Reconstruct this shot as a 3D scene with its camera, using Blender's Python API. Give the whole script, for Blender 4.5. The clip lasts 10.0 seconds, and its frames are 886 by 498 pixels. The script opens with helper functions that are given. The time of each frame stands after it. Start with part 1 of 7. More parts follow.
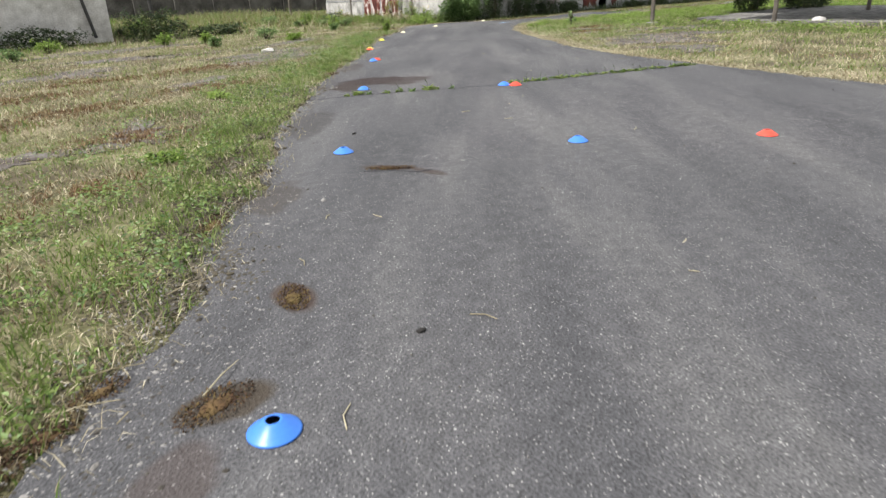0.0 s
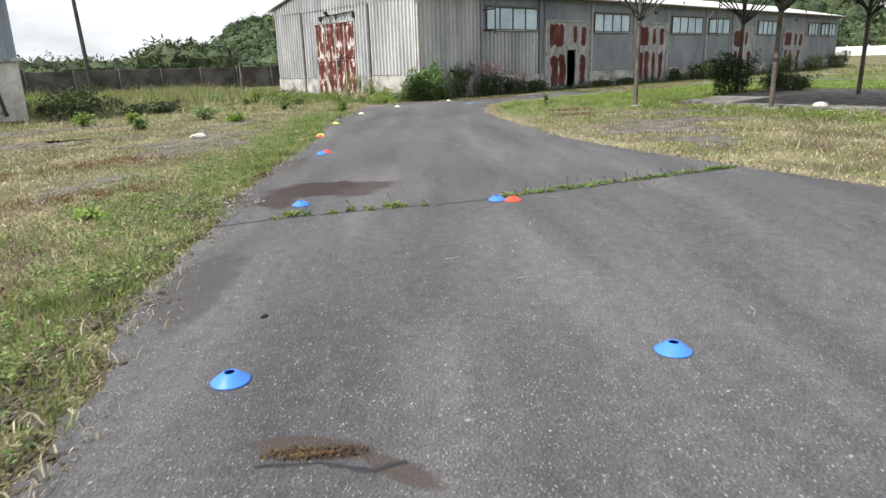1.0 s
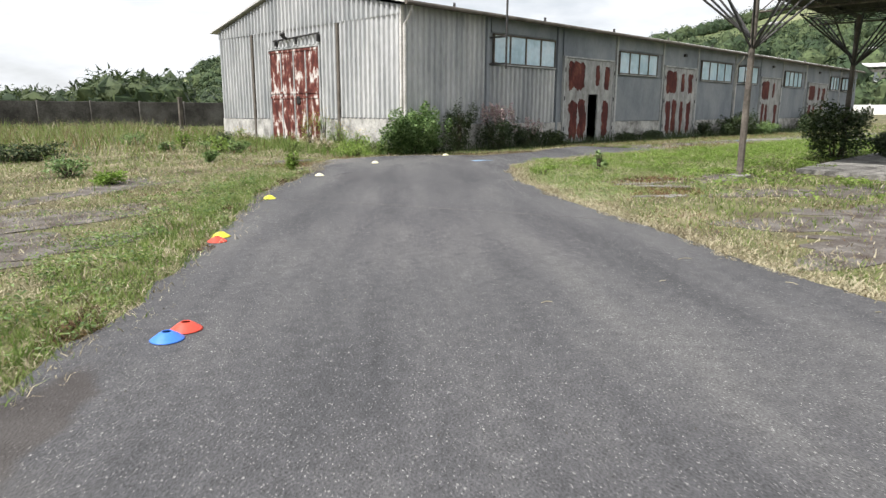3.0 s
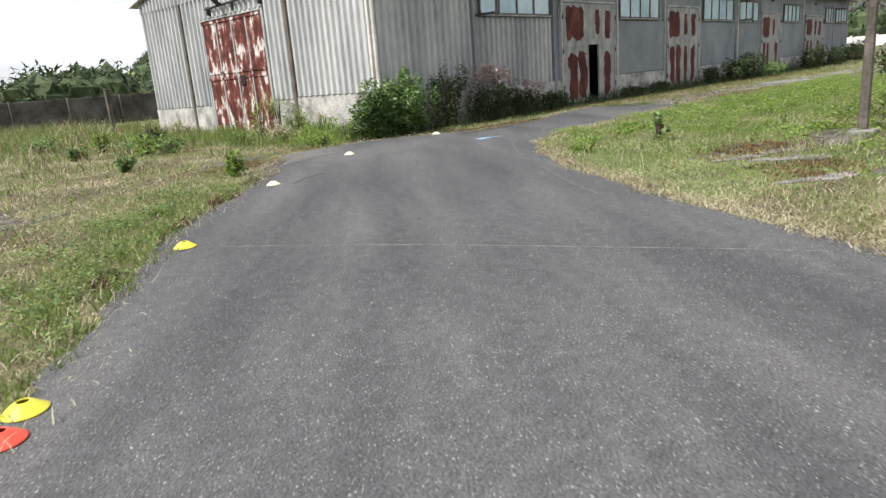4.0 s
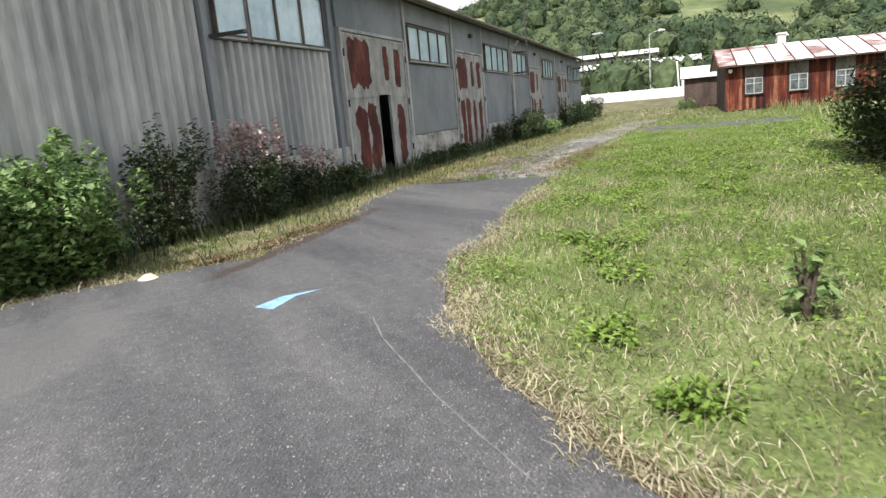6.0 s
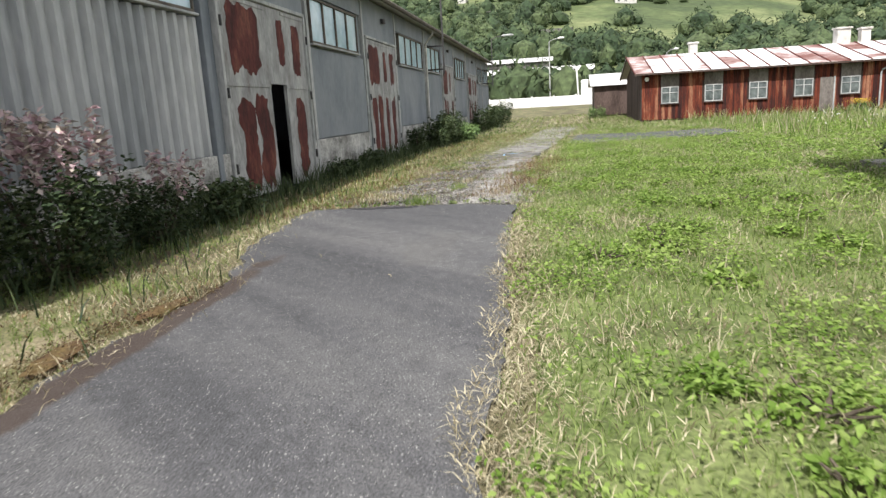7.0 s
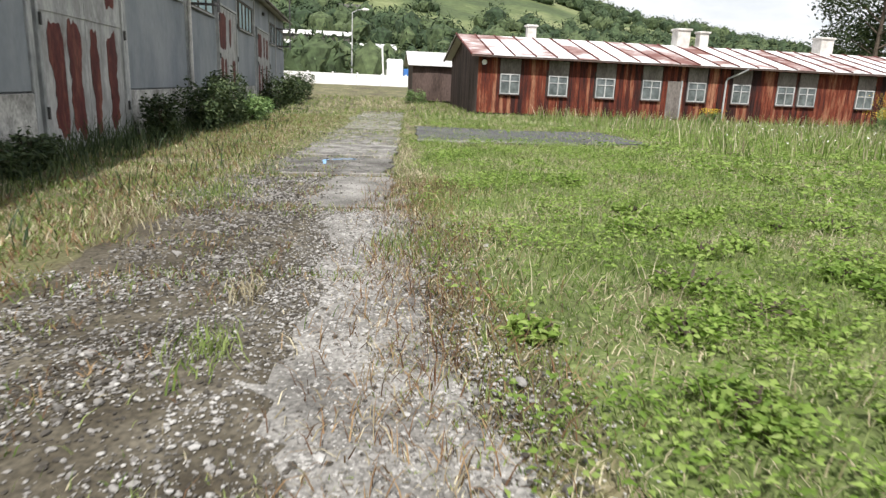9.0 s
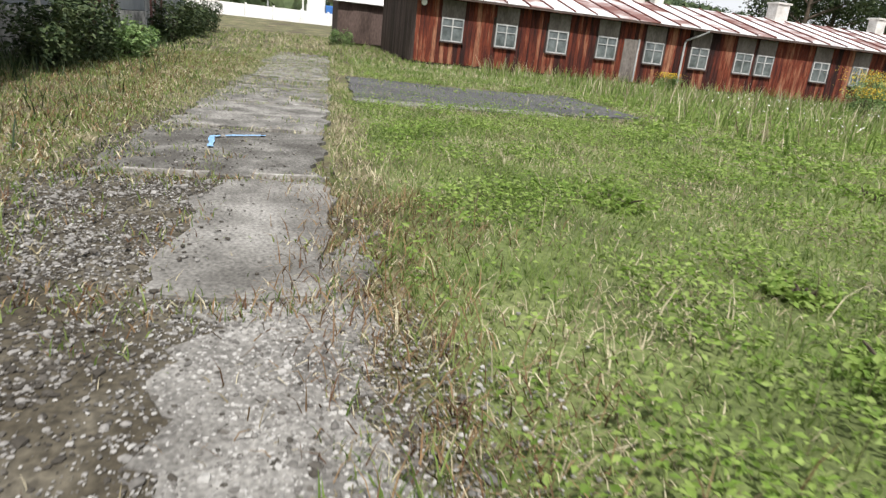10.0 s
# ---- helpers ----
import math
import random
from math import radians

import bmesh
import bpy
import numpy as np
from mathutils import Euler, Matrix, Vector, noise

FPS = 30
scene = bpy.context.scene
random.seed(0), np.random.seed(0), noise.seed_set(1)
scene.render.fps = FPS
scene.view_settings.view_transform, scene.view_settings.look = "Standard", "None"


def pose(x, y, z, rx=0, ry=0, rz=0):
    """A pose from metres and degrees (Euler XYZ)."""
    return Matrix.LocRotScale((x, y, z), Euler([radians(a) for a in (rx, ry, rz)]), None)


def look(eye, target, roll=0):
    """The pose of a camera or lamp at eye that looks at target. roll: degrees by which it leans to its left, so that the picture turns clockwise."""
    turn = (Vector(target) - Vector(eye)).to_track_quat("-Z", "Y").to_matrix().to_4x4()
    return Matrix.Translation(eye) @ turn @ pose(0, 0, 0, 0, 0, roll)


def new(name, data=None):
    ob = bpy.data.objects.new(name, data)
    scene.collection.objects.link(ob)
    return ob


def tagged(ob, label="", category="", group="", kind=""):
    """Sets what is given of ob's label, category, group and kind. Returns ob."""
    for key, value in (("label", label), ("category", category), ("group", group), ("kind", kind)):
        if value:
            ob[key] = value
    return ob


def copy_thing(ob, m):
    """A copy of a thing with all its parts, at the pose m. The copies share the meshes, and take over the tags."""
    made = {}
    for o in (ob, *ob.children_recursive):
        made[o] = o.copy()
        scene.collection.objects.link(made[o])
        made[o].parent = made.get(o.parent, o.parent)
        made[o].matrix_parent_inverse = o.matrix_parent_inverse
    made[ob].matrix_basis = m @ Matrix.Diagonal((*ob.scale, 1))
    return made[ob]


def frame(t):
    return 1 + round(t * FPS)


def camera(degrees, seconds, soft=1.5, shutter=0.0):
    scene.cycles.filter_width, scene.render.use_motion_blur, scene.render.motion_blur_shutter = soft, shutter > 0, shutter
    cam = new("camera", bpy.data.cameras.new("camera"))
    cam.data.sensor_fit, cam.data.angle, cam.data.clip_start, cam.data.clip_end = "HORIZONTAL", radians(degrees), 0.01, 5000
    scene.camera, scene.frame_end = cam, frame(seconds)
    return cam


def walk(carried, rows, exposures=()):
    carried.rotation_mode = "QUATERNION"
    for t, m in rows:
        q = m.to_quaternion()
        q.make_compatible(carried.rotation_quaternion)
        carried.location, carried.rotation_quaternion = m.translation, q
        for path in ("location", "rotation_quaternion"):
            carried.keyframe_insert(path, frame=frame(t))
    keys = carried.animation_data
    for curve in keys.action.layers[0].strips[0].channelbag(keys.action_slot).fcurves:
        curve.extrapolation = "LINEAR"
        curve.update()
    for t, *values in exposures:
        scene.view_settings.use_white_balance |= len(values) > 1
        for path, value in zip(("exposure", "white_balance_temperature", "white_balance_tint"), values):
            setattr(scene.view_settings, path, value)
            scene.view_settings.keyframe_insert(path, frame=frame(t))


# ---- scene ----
cam = camera(67.9, 10.0, 1.4, 0.1)
PATH = [
    (0, (-0.784, -0.032, 1.451), (0.357, 1.436, 0.713), -2.5),
    (0.5, (0.118, 1.223, 1.489), (1.26, 2.746, 0.875), -2.0),
    (1, (1.171, 2.562, 1.503), (2.452, 3.999, 0.959), -1.7),
    (1.5, (2.275, 3.993, 1.495), (3.592, 5.418, 1.01), -1.2),
    (2, (3.435, 5.498, 1.506), (4.78, 6.937, 1.158), -0.6),
    (2.5, (4.629, 7.167, 1.472), (5.985, 8.599, 1.14), -3.2),
    (2.7, (5.154, 7.852, 1.433), (6.513, 9.276, 1.078), 0.9),
    (3.8, (8.027, 11.705, 1.259), (9.433, 13.028, 0.738), -4.5),
    (4, (8.499, 12.338, 1.293), (9.911, 13.661, 0.786), -4.5),
    (4.5, (9.819, 13.851, 1.368), (11.354, 15.001, 0.799), -3.5),
    (5, (11.277, 15.285, 1.452), (12.989, 16.232, 1.041), -2.2),
    (5.5, (12.992, 16.664, 1.388), (14.769, 17.455, 0.923), -4.3),
    (5.7, (13.689, 17.173, 1.387), (15.494, 17.922, 0.963), -4.5),
    (6.8, (17.525, 19.226, 1.351), (19.433, 19.64, 0.918), -4.9),
    (7, (18.272, 19.497, 1.348), (20.196, 19.852, 0.932), -3.3),
    (7.5, (20.326, 20.045, 1.298), (22.269, 20.217, 0.854), -3.7),
    (8, (22.424, 20.392, 1.268), (24.382, 20.387, 0.864), -2.4),
    (8.5, (24.602, 20.541, 1.207), (26.527, 20.388, 0.688), 0.1),
    (9, (26.826, 20.634, 1.146), (28.748, 20.354, 0.667), 2.5),
    (9.5, (28.795, 20.581, 1.073), (30.627, 20.089, 0.441), 5.1),
    (10, (30.459, 20.557, 1.096), (32.288, 20.028, 0.486), 6.4),
]
walk(cam, [(t, look(eye, target, roll)) for t, eye, target, roll in PATH], [(0, 0.40), (1.5, 0.46), (2.7, 0.46), (4, 0.38), (4.5, 0.50), (5.5, 0.56), (8, 0.54), (8.7, 0.50), (9.5, 0.28), (10, 0.25)])

# ---- light ----
SUN = Vector((-0.575, 0.10, 0.81)).normalized()
world = bpy.data.worlds.new("world")
scene.world = world
world.use_nodes = True
wn, wl = world.node_tree.nodes, world.node_tree.links
sky = wn.new("ShaderNodeTexSky")
sky.sky_type = "NISHITA"
sky.sun_disc = False
sky.sun_elevation = math.asin(SUN.z)
sky.sun_rotation = math.atan2(SUN.x, SUN.y)
sky.dust_density = 2.0
# white summer clouds over the blue
wtc = wn.new("ShaderNodeTexCoord")
wmap = wn.new("ShaderNodeMapping")
wmap.inputs["Scale"].default_value = (1.0, 1.0, 3.2)
wnoise = wn.new("ShaderNodeTexNoise")
wnoise.inputs["Scale"].default_value = 2.3
wnoise.inputs["Detail"].default_value = 7.0
wnoise.inputs["Roughness"].default_value = 0.55
wramp = wn.new("ShaderNodeValToRGB")
wramp.color_ramp.elements[0].color = (0.38, 0.38, 0.38, 1)
wramp.color_ramp.elements[0].position = 0.31
wramp.color_ramp.elements[1].position = 0.5
wmix = wn.new("ShaderNodeMixRGB")
wmix.inputs[2].default_value = (11.0, 11.3, 11.8, 1)
wl.new(wtc.outputs["Generated"], wmap.inputs[0])
wl.new(wmap.outputs[0], wnoise.inputs["Vector"])
wl.new(wnoise.outputs[0], wramp.inputs[0])
wl.new(wramp.outputs[0], wmix.inputs[0])
wl.new(sky.outputs[0], wmix.inputs[1])
wl.new(wmix.outputs[0], wn["Background"].inputs[0])
wn["Background"].inputs[1].default_value = 0.07
sun = new("sun", bpy.data.lights.new("sun", "SUN"))
sun.data.energy, sun.data.angle, sun.data.color = 5.0, radians(0.6), (1.0, 0.97, 0.94)
sun.matrix_world = look(SUN * 50, (0, 0, 0))


# ---- materials ----
def material(name, colors, scale=3.0, rough=0.8, metal=0.0, bump=0.3, fine=40.0, grain=0.25, stretch=(1, 1, 1), island=0.0, rand=0.0, spec=0.3, trans=0.0, low=0.35, high=0.65):
    """A surface whose colour wanders over colors at two scales, with a fine relief."""
    m = bpy.data.materials.new(name)
    m.use_nodes = True
    n, l = m.node_tree.nodes, m.node_tree.links
    b = n["Principled BSDF"]
    geo = n.new("ShaderNodeNewGeometry")
    mp = n.new("ShaderNodeMapping")
    mp.inputs["Scale"].default_value = stretch
    l.new(geo.outputs["Position"], mp.inputs[0])
    big = n.new("ShaderNodeTexNoise")
    big.inputs["Scale"].default_value = scale
    big.inputs["Detail"].default_value = 6
    big.inputs["Roughness"].default_value = 0.6
    small = n.new("ShaderNodeTexNoise")
    small.inputs["Scale"].default_value = fine
    small.inputs["Detail"].default_value = 3
    for t in (big, small):
        l.new(mp.outputs[0], t.inputs["Vector"])
    ramp = n.new("ShaderNodeValToRGB")
    els = ramp.color_ramp.elements
    while len(els) < len(colors):
        els.new(0.5)
    for i, c in enumerate(colors):
        els[i].position = low + (high - low) * i / max(1, len(colors) - 1)
        els[i].color = (*c, 1)
    value = big.outputs[0]
    for amount, socket in ((island, "Random Per Island"), (rand, None)):
        if amount:
            if socket:
                src = geo.outputs[socket]
            else:
                src = n.new("ShaderNodeObjectInfo").outputs["Random"]
            sub = n.new("ShaderNodeMath")
            sub.operation = "SUBTRACT"
            sub.inputs[1].default_value = 0.5
            l.new(src, sub.inputs[0])
            ma = n.new("ShaderNodeMath")
            ma.operation = "MULTIPLY_ADD"
            ma.inputs[1].default_value = amount
            l.new(sub.outputs[0], ma.inputs[0])
            l.new(value, ma.inputs[2])
            value = ma.outputs[0]
    l.new(value, ramp.inputs[0])
    gr = n.new("ShaderNodeMapRange")
    gr.inputs[1].default_value, gr.inputs[2].default_value = 0.3, 0.7
    gr.inputs[3].default_value, gr.inputs[4].default_value = 1 - grain, 1 + grain
    l.new(small.outputs[0], gr.inputs[0])
    mul = n.new("ShaderNodeVectorMath")
    mul.operation = "SCALE"
    l.new(ramp.outputs[0], mul.inputs[0])
    l.new(gr.outputs[0], mul.inputs["Scale"])
    l.new(mul.outputs[0], b.inputs["Base Color"])
    b.inputs["Roughness"].default_value = rough
    b.inputs["Metallic"].default_value = metal
    b.inputs["Specular IOR Level"].default_value = spec
    if bump:
        bp = n.new("ShaderNodeBump")
        bp.inputs["Strength"].default_value = bump
        bp.inputs["Distance"].default_value = 0.01
        l.new(small.outputs[0], bp.inputs["Height"])
        l.new(bp.outputs[0], b.inputs["Normal"])
    if trans:
        tr = n.new("ShaderNodeBsdfTranslucent")
        l.new(mul.outputs[0], tr.inputs[0])
        mx = n.new("ShaderNodeMixShader")
        mx.inputs[0].default_value = trans
        l.new(b.outputs[0], mx.inputs[1])
        l.new(tr.outputs[0], mx.inputs[2])
        l.new(mx.outputs[0], n["Material Output"].inputs[0])
    return m


def node(n, kind, op=None, **values):
    k = n.new(kind)
    if op:
        k.operation = op
    for i, v in values.items():
        k.inputs[int(i[1:])].default_value = v
    return k


def asphalt_material():
    m = material("asphalt", [(0.055, 0.055, 0.058), (0.076, 0.075, 0.078), (0.104, 0.102, 0.102)], 0.9, 0.82, 0, 1.0, 80, 0.5, spec=0.25)
    n, l = m.node_tree.nodes, m.node_tree.links
    b = n["Principled BSDF"]
    src = b.inputs["Base Color"].links[0].from_socket
    geo = n.new("ShaderNodeNewGeometry")
    # wear runs along the drive; the grain doesn't
    turned = n.new("ShaderNodeMapping")
    turned.inputs["Rotation"].default_value = (0, 0, radians(-50))
    long = n.new("ShaderNodeMapping")
    long.inputs["Scale"].default_value = (0.22, 1.25, 1)
    l.new(geo.outputs["Position"], turned.inputs[0])
    l.new(turned.outputs[0], long.inputs[0])
    for t in [k for k in n if k.bl_idname == "ShaderNodeTexNoise"]:
        if t.inputs["Scale"].default_value < 5:
            l.new(long.outputs[0], t.inputs["Vector"])
    # pale chips of stone in the tar
    vor = n.new("ShaderNodeTexVoronoi")
    vor.inputs["Scale"].default_value = 78
    l.new(geo.outputs["Position"], vor.inputs["Vector"])
    chip = node(n, "ShaderNodeSeparateColor")
    l.new(vor.outputs["Color"], chip.inputs[0])
    pick = node(n, "ShaderNodeMapRange", _1=0.6, _2=0.95, _3=0.0, _4=0.95)
    l.new(chip.outputs[0], pick.inputs[0])
    near = node(n, "ShaderNodeMapRange", _1=0.16, _2=0.30, _3=1.0, _4=0.0)
    l.new(vor.outputs["Distance"], near.inputs[0])
    both = node(n, "ShaderNodeMath", "MULTIPLY")
    l.new(pick.outputs[0], both.inputs[0])
    l.new(near.outputs[0], both.inputs[1])
    mix = n.new("ShaderNodeMixRGB")
    mix.inputs[2].default_value = (0.46, 0.45, 0.43, 1)
    l.new(both.outputs[0], mix.inputs[0])
    l.new(src, mix.inputs[1])
    # blotches of tar and worn stone, and a few larger pale chips
    blot = n.new("ShaderNodeTexNoise")
    blot.inputs["Scale"].default_value = 9
    blot.inputs["Detail"].default_value = 7
    blot.inputs["Roughness"].default_value = 0.75
    l.new(geo.outputs["Position"], blot.inputs["Vector"])
    shade = node(n, "ShaderNodeMapRange", _1=0.3, _2=0.7, _3=0.72, _4=1.26)
    l.new(blot.outputs[0], shade.inputs[0])
    tarred = node(n, "ShaderNodeVectorMath", "SCALE")
    l.new(mix.outputs[0], tarred.inputs[0])
    l.new(shade.outputs[0], tarred.inputs["Scale"])
    vor2 = n.new("ShaderNodeTexVoronoi")
    vor2.inputs["Scale"].default_value = 27
    l.new(geo.outputs["Position"], vor2.inputs["Vector"])
    chip2 = node(n, "ShaderNodeSeparateColor")
    l.new(vor2.outputs["Color"], chip2.inputs[0])
    pick2 = node(n, "ShaderNodeMapRange", _1=0.80, _2=0.98, _3=0.0, _4=0.9)
    l.new(chip2.outputs[1], pick2.inputs[0])
    near2 = node(n, "ShaderNodeMapRange", _1=0.10, _2=0.2, _3=1.0, _4=0.0)
    l.new(vor2.outputs["Distance"], near2.inputs[0])
    both2 = node(n, "ShaderNodeMath", "MULTIPLY")
    l.new(pick2.outputs[0], both2.inputs[0])
    l.new(near2.outputs[0], both2.inputs[1])
    mix2 = n.new("ShaderNodeMixRGB")
    mix2.inputs[2].default_value = (0.42, 0.41, 0.39, 1)
    l.new(both2.outputs[0], mix2.inputs[0])
    l.new(tarred.outputs[0], mix2.inputs[1])
    last = mix2.outputs[0]
    wob = n.new("ShaderNodeTexNoise")
    wob.inputs["Scale"].default_value = 2.6
    wob.inputs["Detail"].default_value = 6
    l.new(geo.outputs["Position"], wob.inputs["Vector"])
    # washed-in earth and damp: x, y, half length, half width, turn, colour, strength
    for x, y, a, c, turn, col, strength in STAINS:
        mp = n.new("ShaderNodeMapping")
        mp.vector_type = "TEXTURE"
        mp.inputs["Location"].default_value = (x, y, 0)
        mp.inputs["Rotation"].default_value = (0, 0, radians(turn))
        mp.inputs["Scale"].default_value = (a, c, 100)
        l.new(geo.outputs["Position"], mp.inputs[0])
        ln = node(n, "ShaderNodeVectorMath", "LENGTH")
        l.new(mp.outputs[0], ln.inputs[0])
        ad = node(n, "ShaderNodeMath", "MULTIPLY_ADD", _1=1.5)
        l.new(wob.outputs[0], ad.inputs[0])
        l.new(ln.outputs[1], ad.inputs[2])
        mr = node(n, "ShaderNodeMapRange", _1=1.5, _2=1.78, _3=strength, _4=0.0)
        l.new(ad.outputs[0], mr.inputs[0])
        mx = n.new("ShaderNodeMixRGB")
        mx.inputs[2].default_value = (*col, 1)
        l.new(mr.outputs[0], mx.inputs[0])
        l.new(last, mx.inputs[1])
        last = mx.outputs[0]
    l.new(last, b.inputs["Base Color"])
    return m


STAINS = [
    (5.68, 9.68, 0.86, 0.56, -35, (0.030, 0.020, 0.018), 0.96),
    (4.85, 9.6, 0.6, 0.26, 50, (0.034, 0.024, 0.020), 0.9),
    (2.9, 7.2, 0.9, 0.3, 55, (0.040, 0.036, 0.033), 0.5),
    (6.4, 12.0, 0.8, 0.25, 50, (0.045, 0.036, 0.030), 0.6),
    (6.2, 9.2, 1.2, 0.6, 40, (0.125, 0.118, 0.112), 0.18),
    (5.7, 11.2, 1.3, 0.5, 45, (0.125, 0.118, 0.112), 0.22),
    (0.48, 2.86, 0.10, 0.20, -10, (0.055, 0.035, 0.025), 0.8),
    (-0.16, 2.2, 0.2, 0.13, 0, (0.045, 0.033, 0.02), 0.8),
    (-0.43, 1.9, 0.22, 0.14, 40, (0.06, 0.045, 0.04), 0.6),
    (2.36, 4.7, 0.10, 0.28, 40, (0.05, 0.035, 0.028), 0.75),
    (2.5, 4.35, 0.06, 0.2, 10, (0.05, 0.035, 0.028), 0.7),
    (1.2, 4.6, 0.5, 0.2, 50, (0.05, 0.042, 0.036), 0.6),
    (15.6, 23.2, 1.6, 0.8, 20, (0.16, 0.15, 0.14), 0.6),
    (14.0, 19.6, 1.1, 0.35, 45, (0.045, 0.042, 0.045), 0.3),
    (17.2, 22.0, 2.2, 0.7, 15, (0.12, 0.118, 0.115), 0.5),
    (24.6, 20.8, 0.9, 0.3, 0, (0.11, 0.105, 0.10), 0.3),
    (22.0, 22.2, 2.4, 0.16, 2, (0.05, 0.034, 0.026), 0.8),
]
ASPHALT = asphalt_material()
EARTH = material("earth", [(0.072, 0.056, 0.036), (0.095, 0.085, 0.045), (0.115, 0.115, 0.05), (0.20, 0.17, 0.105)], 0.8, 0.95, 0, 0.7, 30, 0.4)
DIRT = material("bare_dirt", [(0.060, 0.046, 0.038), (0.10, 0.088, 0.078), (0.155, 0.142, 0.13)], 3.0, 0.95, 0, 0.7, 35, 0.35)
BED = material("dark_bed", [(0.042, 0.034, 0.022), (0.07, 0.06, 0.042), (0.12, 0.106, 0.08)], 2.2, 0.95, 0, 0.8, 35, 0.4)
TURF = material("turf", [(0.07, 0.085, 0.028), (0.105, 0.135, 0.042), (0.15, 0.175, 0.065)], 1.1, 0.95, 0, 0.7, 30, 0.4)
GREEN = material("green_grass", [(0.10, 0.16, 0.034), (0.17, 0.24, 0.058), (0.26, 0.315, 0.11)], 0.7, 0.7, 0, 0, 9, 0.2, island=0.5, trans=0.4)
LUSH = material("lush_leaves", [(0.13, 0.215, 0.034), (0.20, 0.30, 0.056), (0.28, 0.37, 0.10)], 0.9, 0.6, 0, 0, 9, 0.2, island=0.5, trans=0.42)
DRY = material("dry_grass", [(0.19, 0.16, 0.095), (0.34, 0.295, 0.19), (0.50, 0.45, 0.315)], 0.8, 0.85, 0, 0, 9, 0.2, island=0.6, trans=0.15)
RUSSET = material("russet_moss", [(0.045, 0.026, 0.016), (0.080, 0.045, 0.022), (0.105, 0.075, 0.028)], 2.0, 0.95, 0, 0.5, 30, 0.35, island=0.5)
DEAD = material("dead_growth", [(0.10, 0.055, 0.03), (0.17, 0.10, 0.05), (0.25, 0.17, 0.09)], 1.5, 0.9, 0, 0, 9, 0.2, island=0.6, trans=0.1)
LEAF = material("bush_leaf", [(0.07, 0.13, 0.036), (0.135, 0.225, 0.068), (0.24, 0.335, 0.13)], 1.2, 0.5, 0, 0, 9, 0.2, island=0.6, spec=0.4, trans=0.36)
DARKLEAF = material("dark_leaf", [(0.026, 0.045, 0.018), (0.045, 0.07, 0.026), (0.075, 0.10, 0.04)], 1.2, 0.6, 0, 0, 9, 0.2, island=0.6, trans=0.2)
PINK = material("withered_flower", [(0.36, 0.24, 0.26), (0.52, 0.40, 0.41), (0.48, 0.42, 0.36)], 2, 0.9, 0, 0, 9, 0.2, island=0.6, trans=0.2)
YELLOW = material("yellow_flower", [(0.45, 0.30, 0.03), (0.65, 0.48, 0.05)], 2, 0.8, 0, 0, 9, 0.2, island=0.6, trans=0.2)
BARK = material("bark", [(0.05, 0.038, 0.028), (0.10, 0.08, 0.06)], 4, 0.95, 0, 0.8, 30, 0.3)
SHEET = material("galvanised_sheet", [(0.29, 0.30, 0.305), (0.40, 0.405, 0.405), (0.50, 0.50, 0.495)], 0.9, 0.6, 0.0, 0.15, 12, 0.12, (1, 1, 0.25), rand=0.12)
PANEL = material("grey_painted_panel", [(0.16, 0.178, 0.20), (0.215, 0.232, 0.252), (0.262, 0.277, 0.294)], 0.8, 0.75, 0, 0.15, 14, 0.07, (1, 1, 0.5))
PLINTH = material("plinth_concrete", [(0.17, 0.165, 0.15), (0.36, 0.35, 0.33), (0.52, 0.505, 0.475)], 2.2, 0.9, 0, 0.5, 22, 0.3)
FRAME = material("weathered_white_paint", [(0.22, 0.23, 0.23), (0.34, 0.345, 0.34), (0.46, 0.455, 0.445)], 2.5, 0.7, 0, 0.2, 20, 0.15, (1, 1, 0.3))
GATEPAINT = material("flaking_gate_paint", [(0.11, 0.055, 0.045), (0.24, 0.235, 0.228), (0.30, 0.30, 0.295), (0.39, 0.385, 0.375)], 3.4, 0.75, 0, 0.3, 22, 0.18, (1, 1, 0.35), low=0.24, high=0.62)
RUST = material("rust_red_paint", [(0.050, 0.013, 0.012), (0.088, 0.020, 0.017), (0.15, 0.05, 0.035)], 3.0, 0.8, 0, 0.4, 25, 0.3, (1, 1, 0.4))
PEEL = material("peeling_red_door", [(0.060, 0.016, 0.013), (0.11, 0.028, 0.021), (0.16, 0.055, 0.04), (0.56, 0.52, 0.49)], 3.6, 0.8, 0, 0.4, 25, 0.25, (1, 1, 0.5), low=0.40, high=0.60)
ROOF = material("roof_sheet", [(0.42, 0.41, 0.40), (0.60, 0.59, 0.57)], 0.8, 0.6, 0, 0.2, 15, 0.15)
PANE = material("dusty_pane", [(0.36, 0.50, 0.58), (0.50, 0.65, 0.73), (0.62, 0.73, 0.80)], 0.9, 0.18, 0, 0, 8, 0.08, spec=0.6)
BLACK = material("black_and_inner_shade", [(0.015, 0.014, 0.013), (0.03, 0.028, 0.026)], 2, 0.95, 0, 0, 8, 0.1)
STEEL = material("dark_steel", [(0.035, 0.035, 0.038), (0.07, 0.066, 0.062)], 3, 0.6, 0.2, 0.2, 25, 0.2)
POSTMAT = material("weathered_post", [(0.075, 0.065, 0.055), (0.15, 0.13, 0.11)], 3, 0.8, 0, 0.3, 25, 0.25)
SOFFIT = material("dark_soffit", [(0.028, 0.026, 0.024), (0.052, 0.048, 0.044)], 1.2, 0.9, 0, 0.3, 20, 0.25)
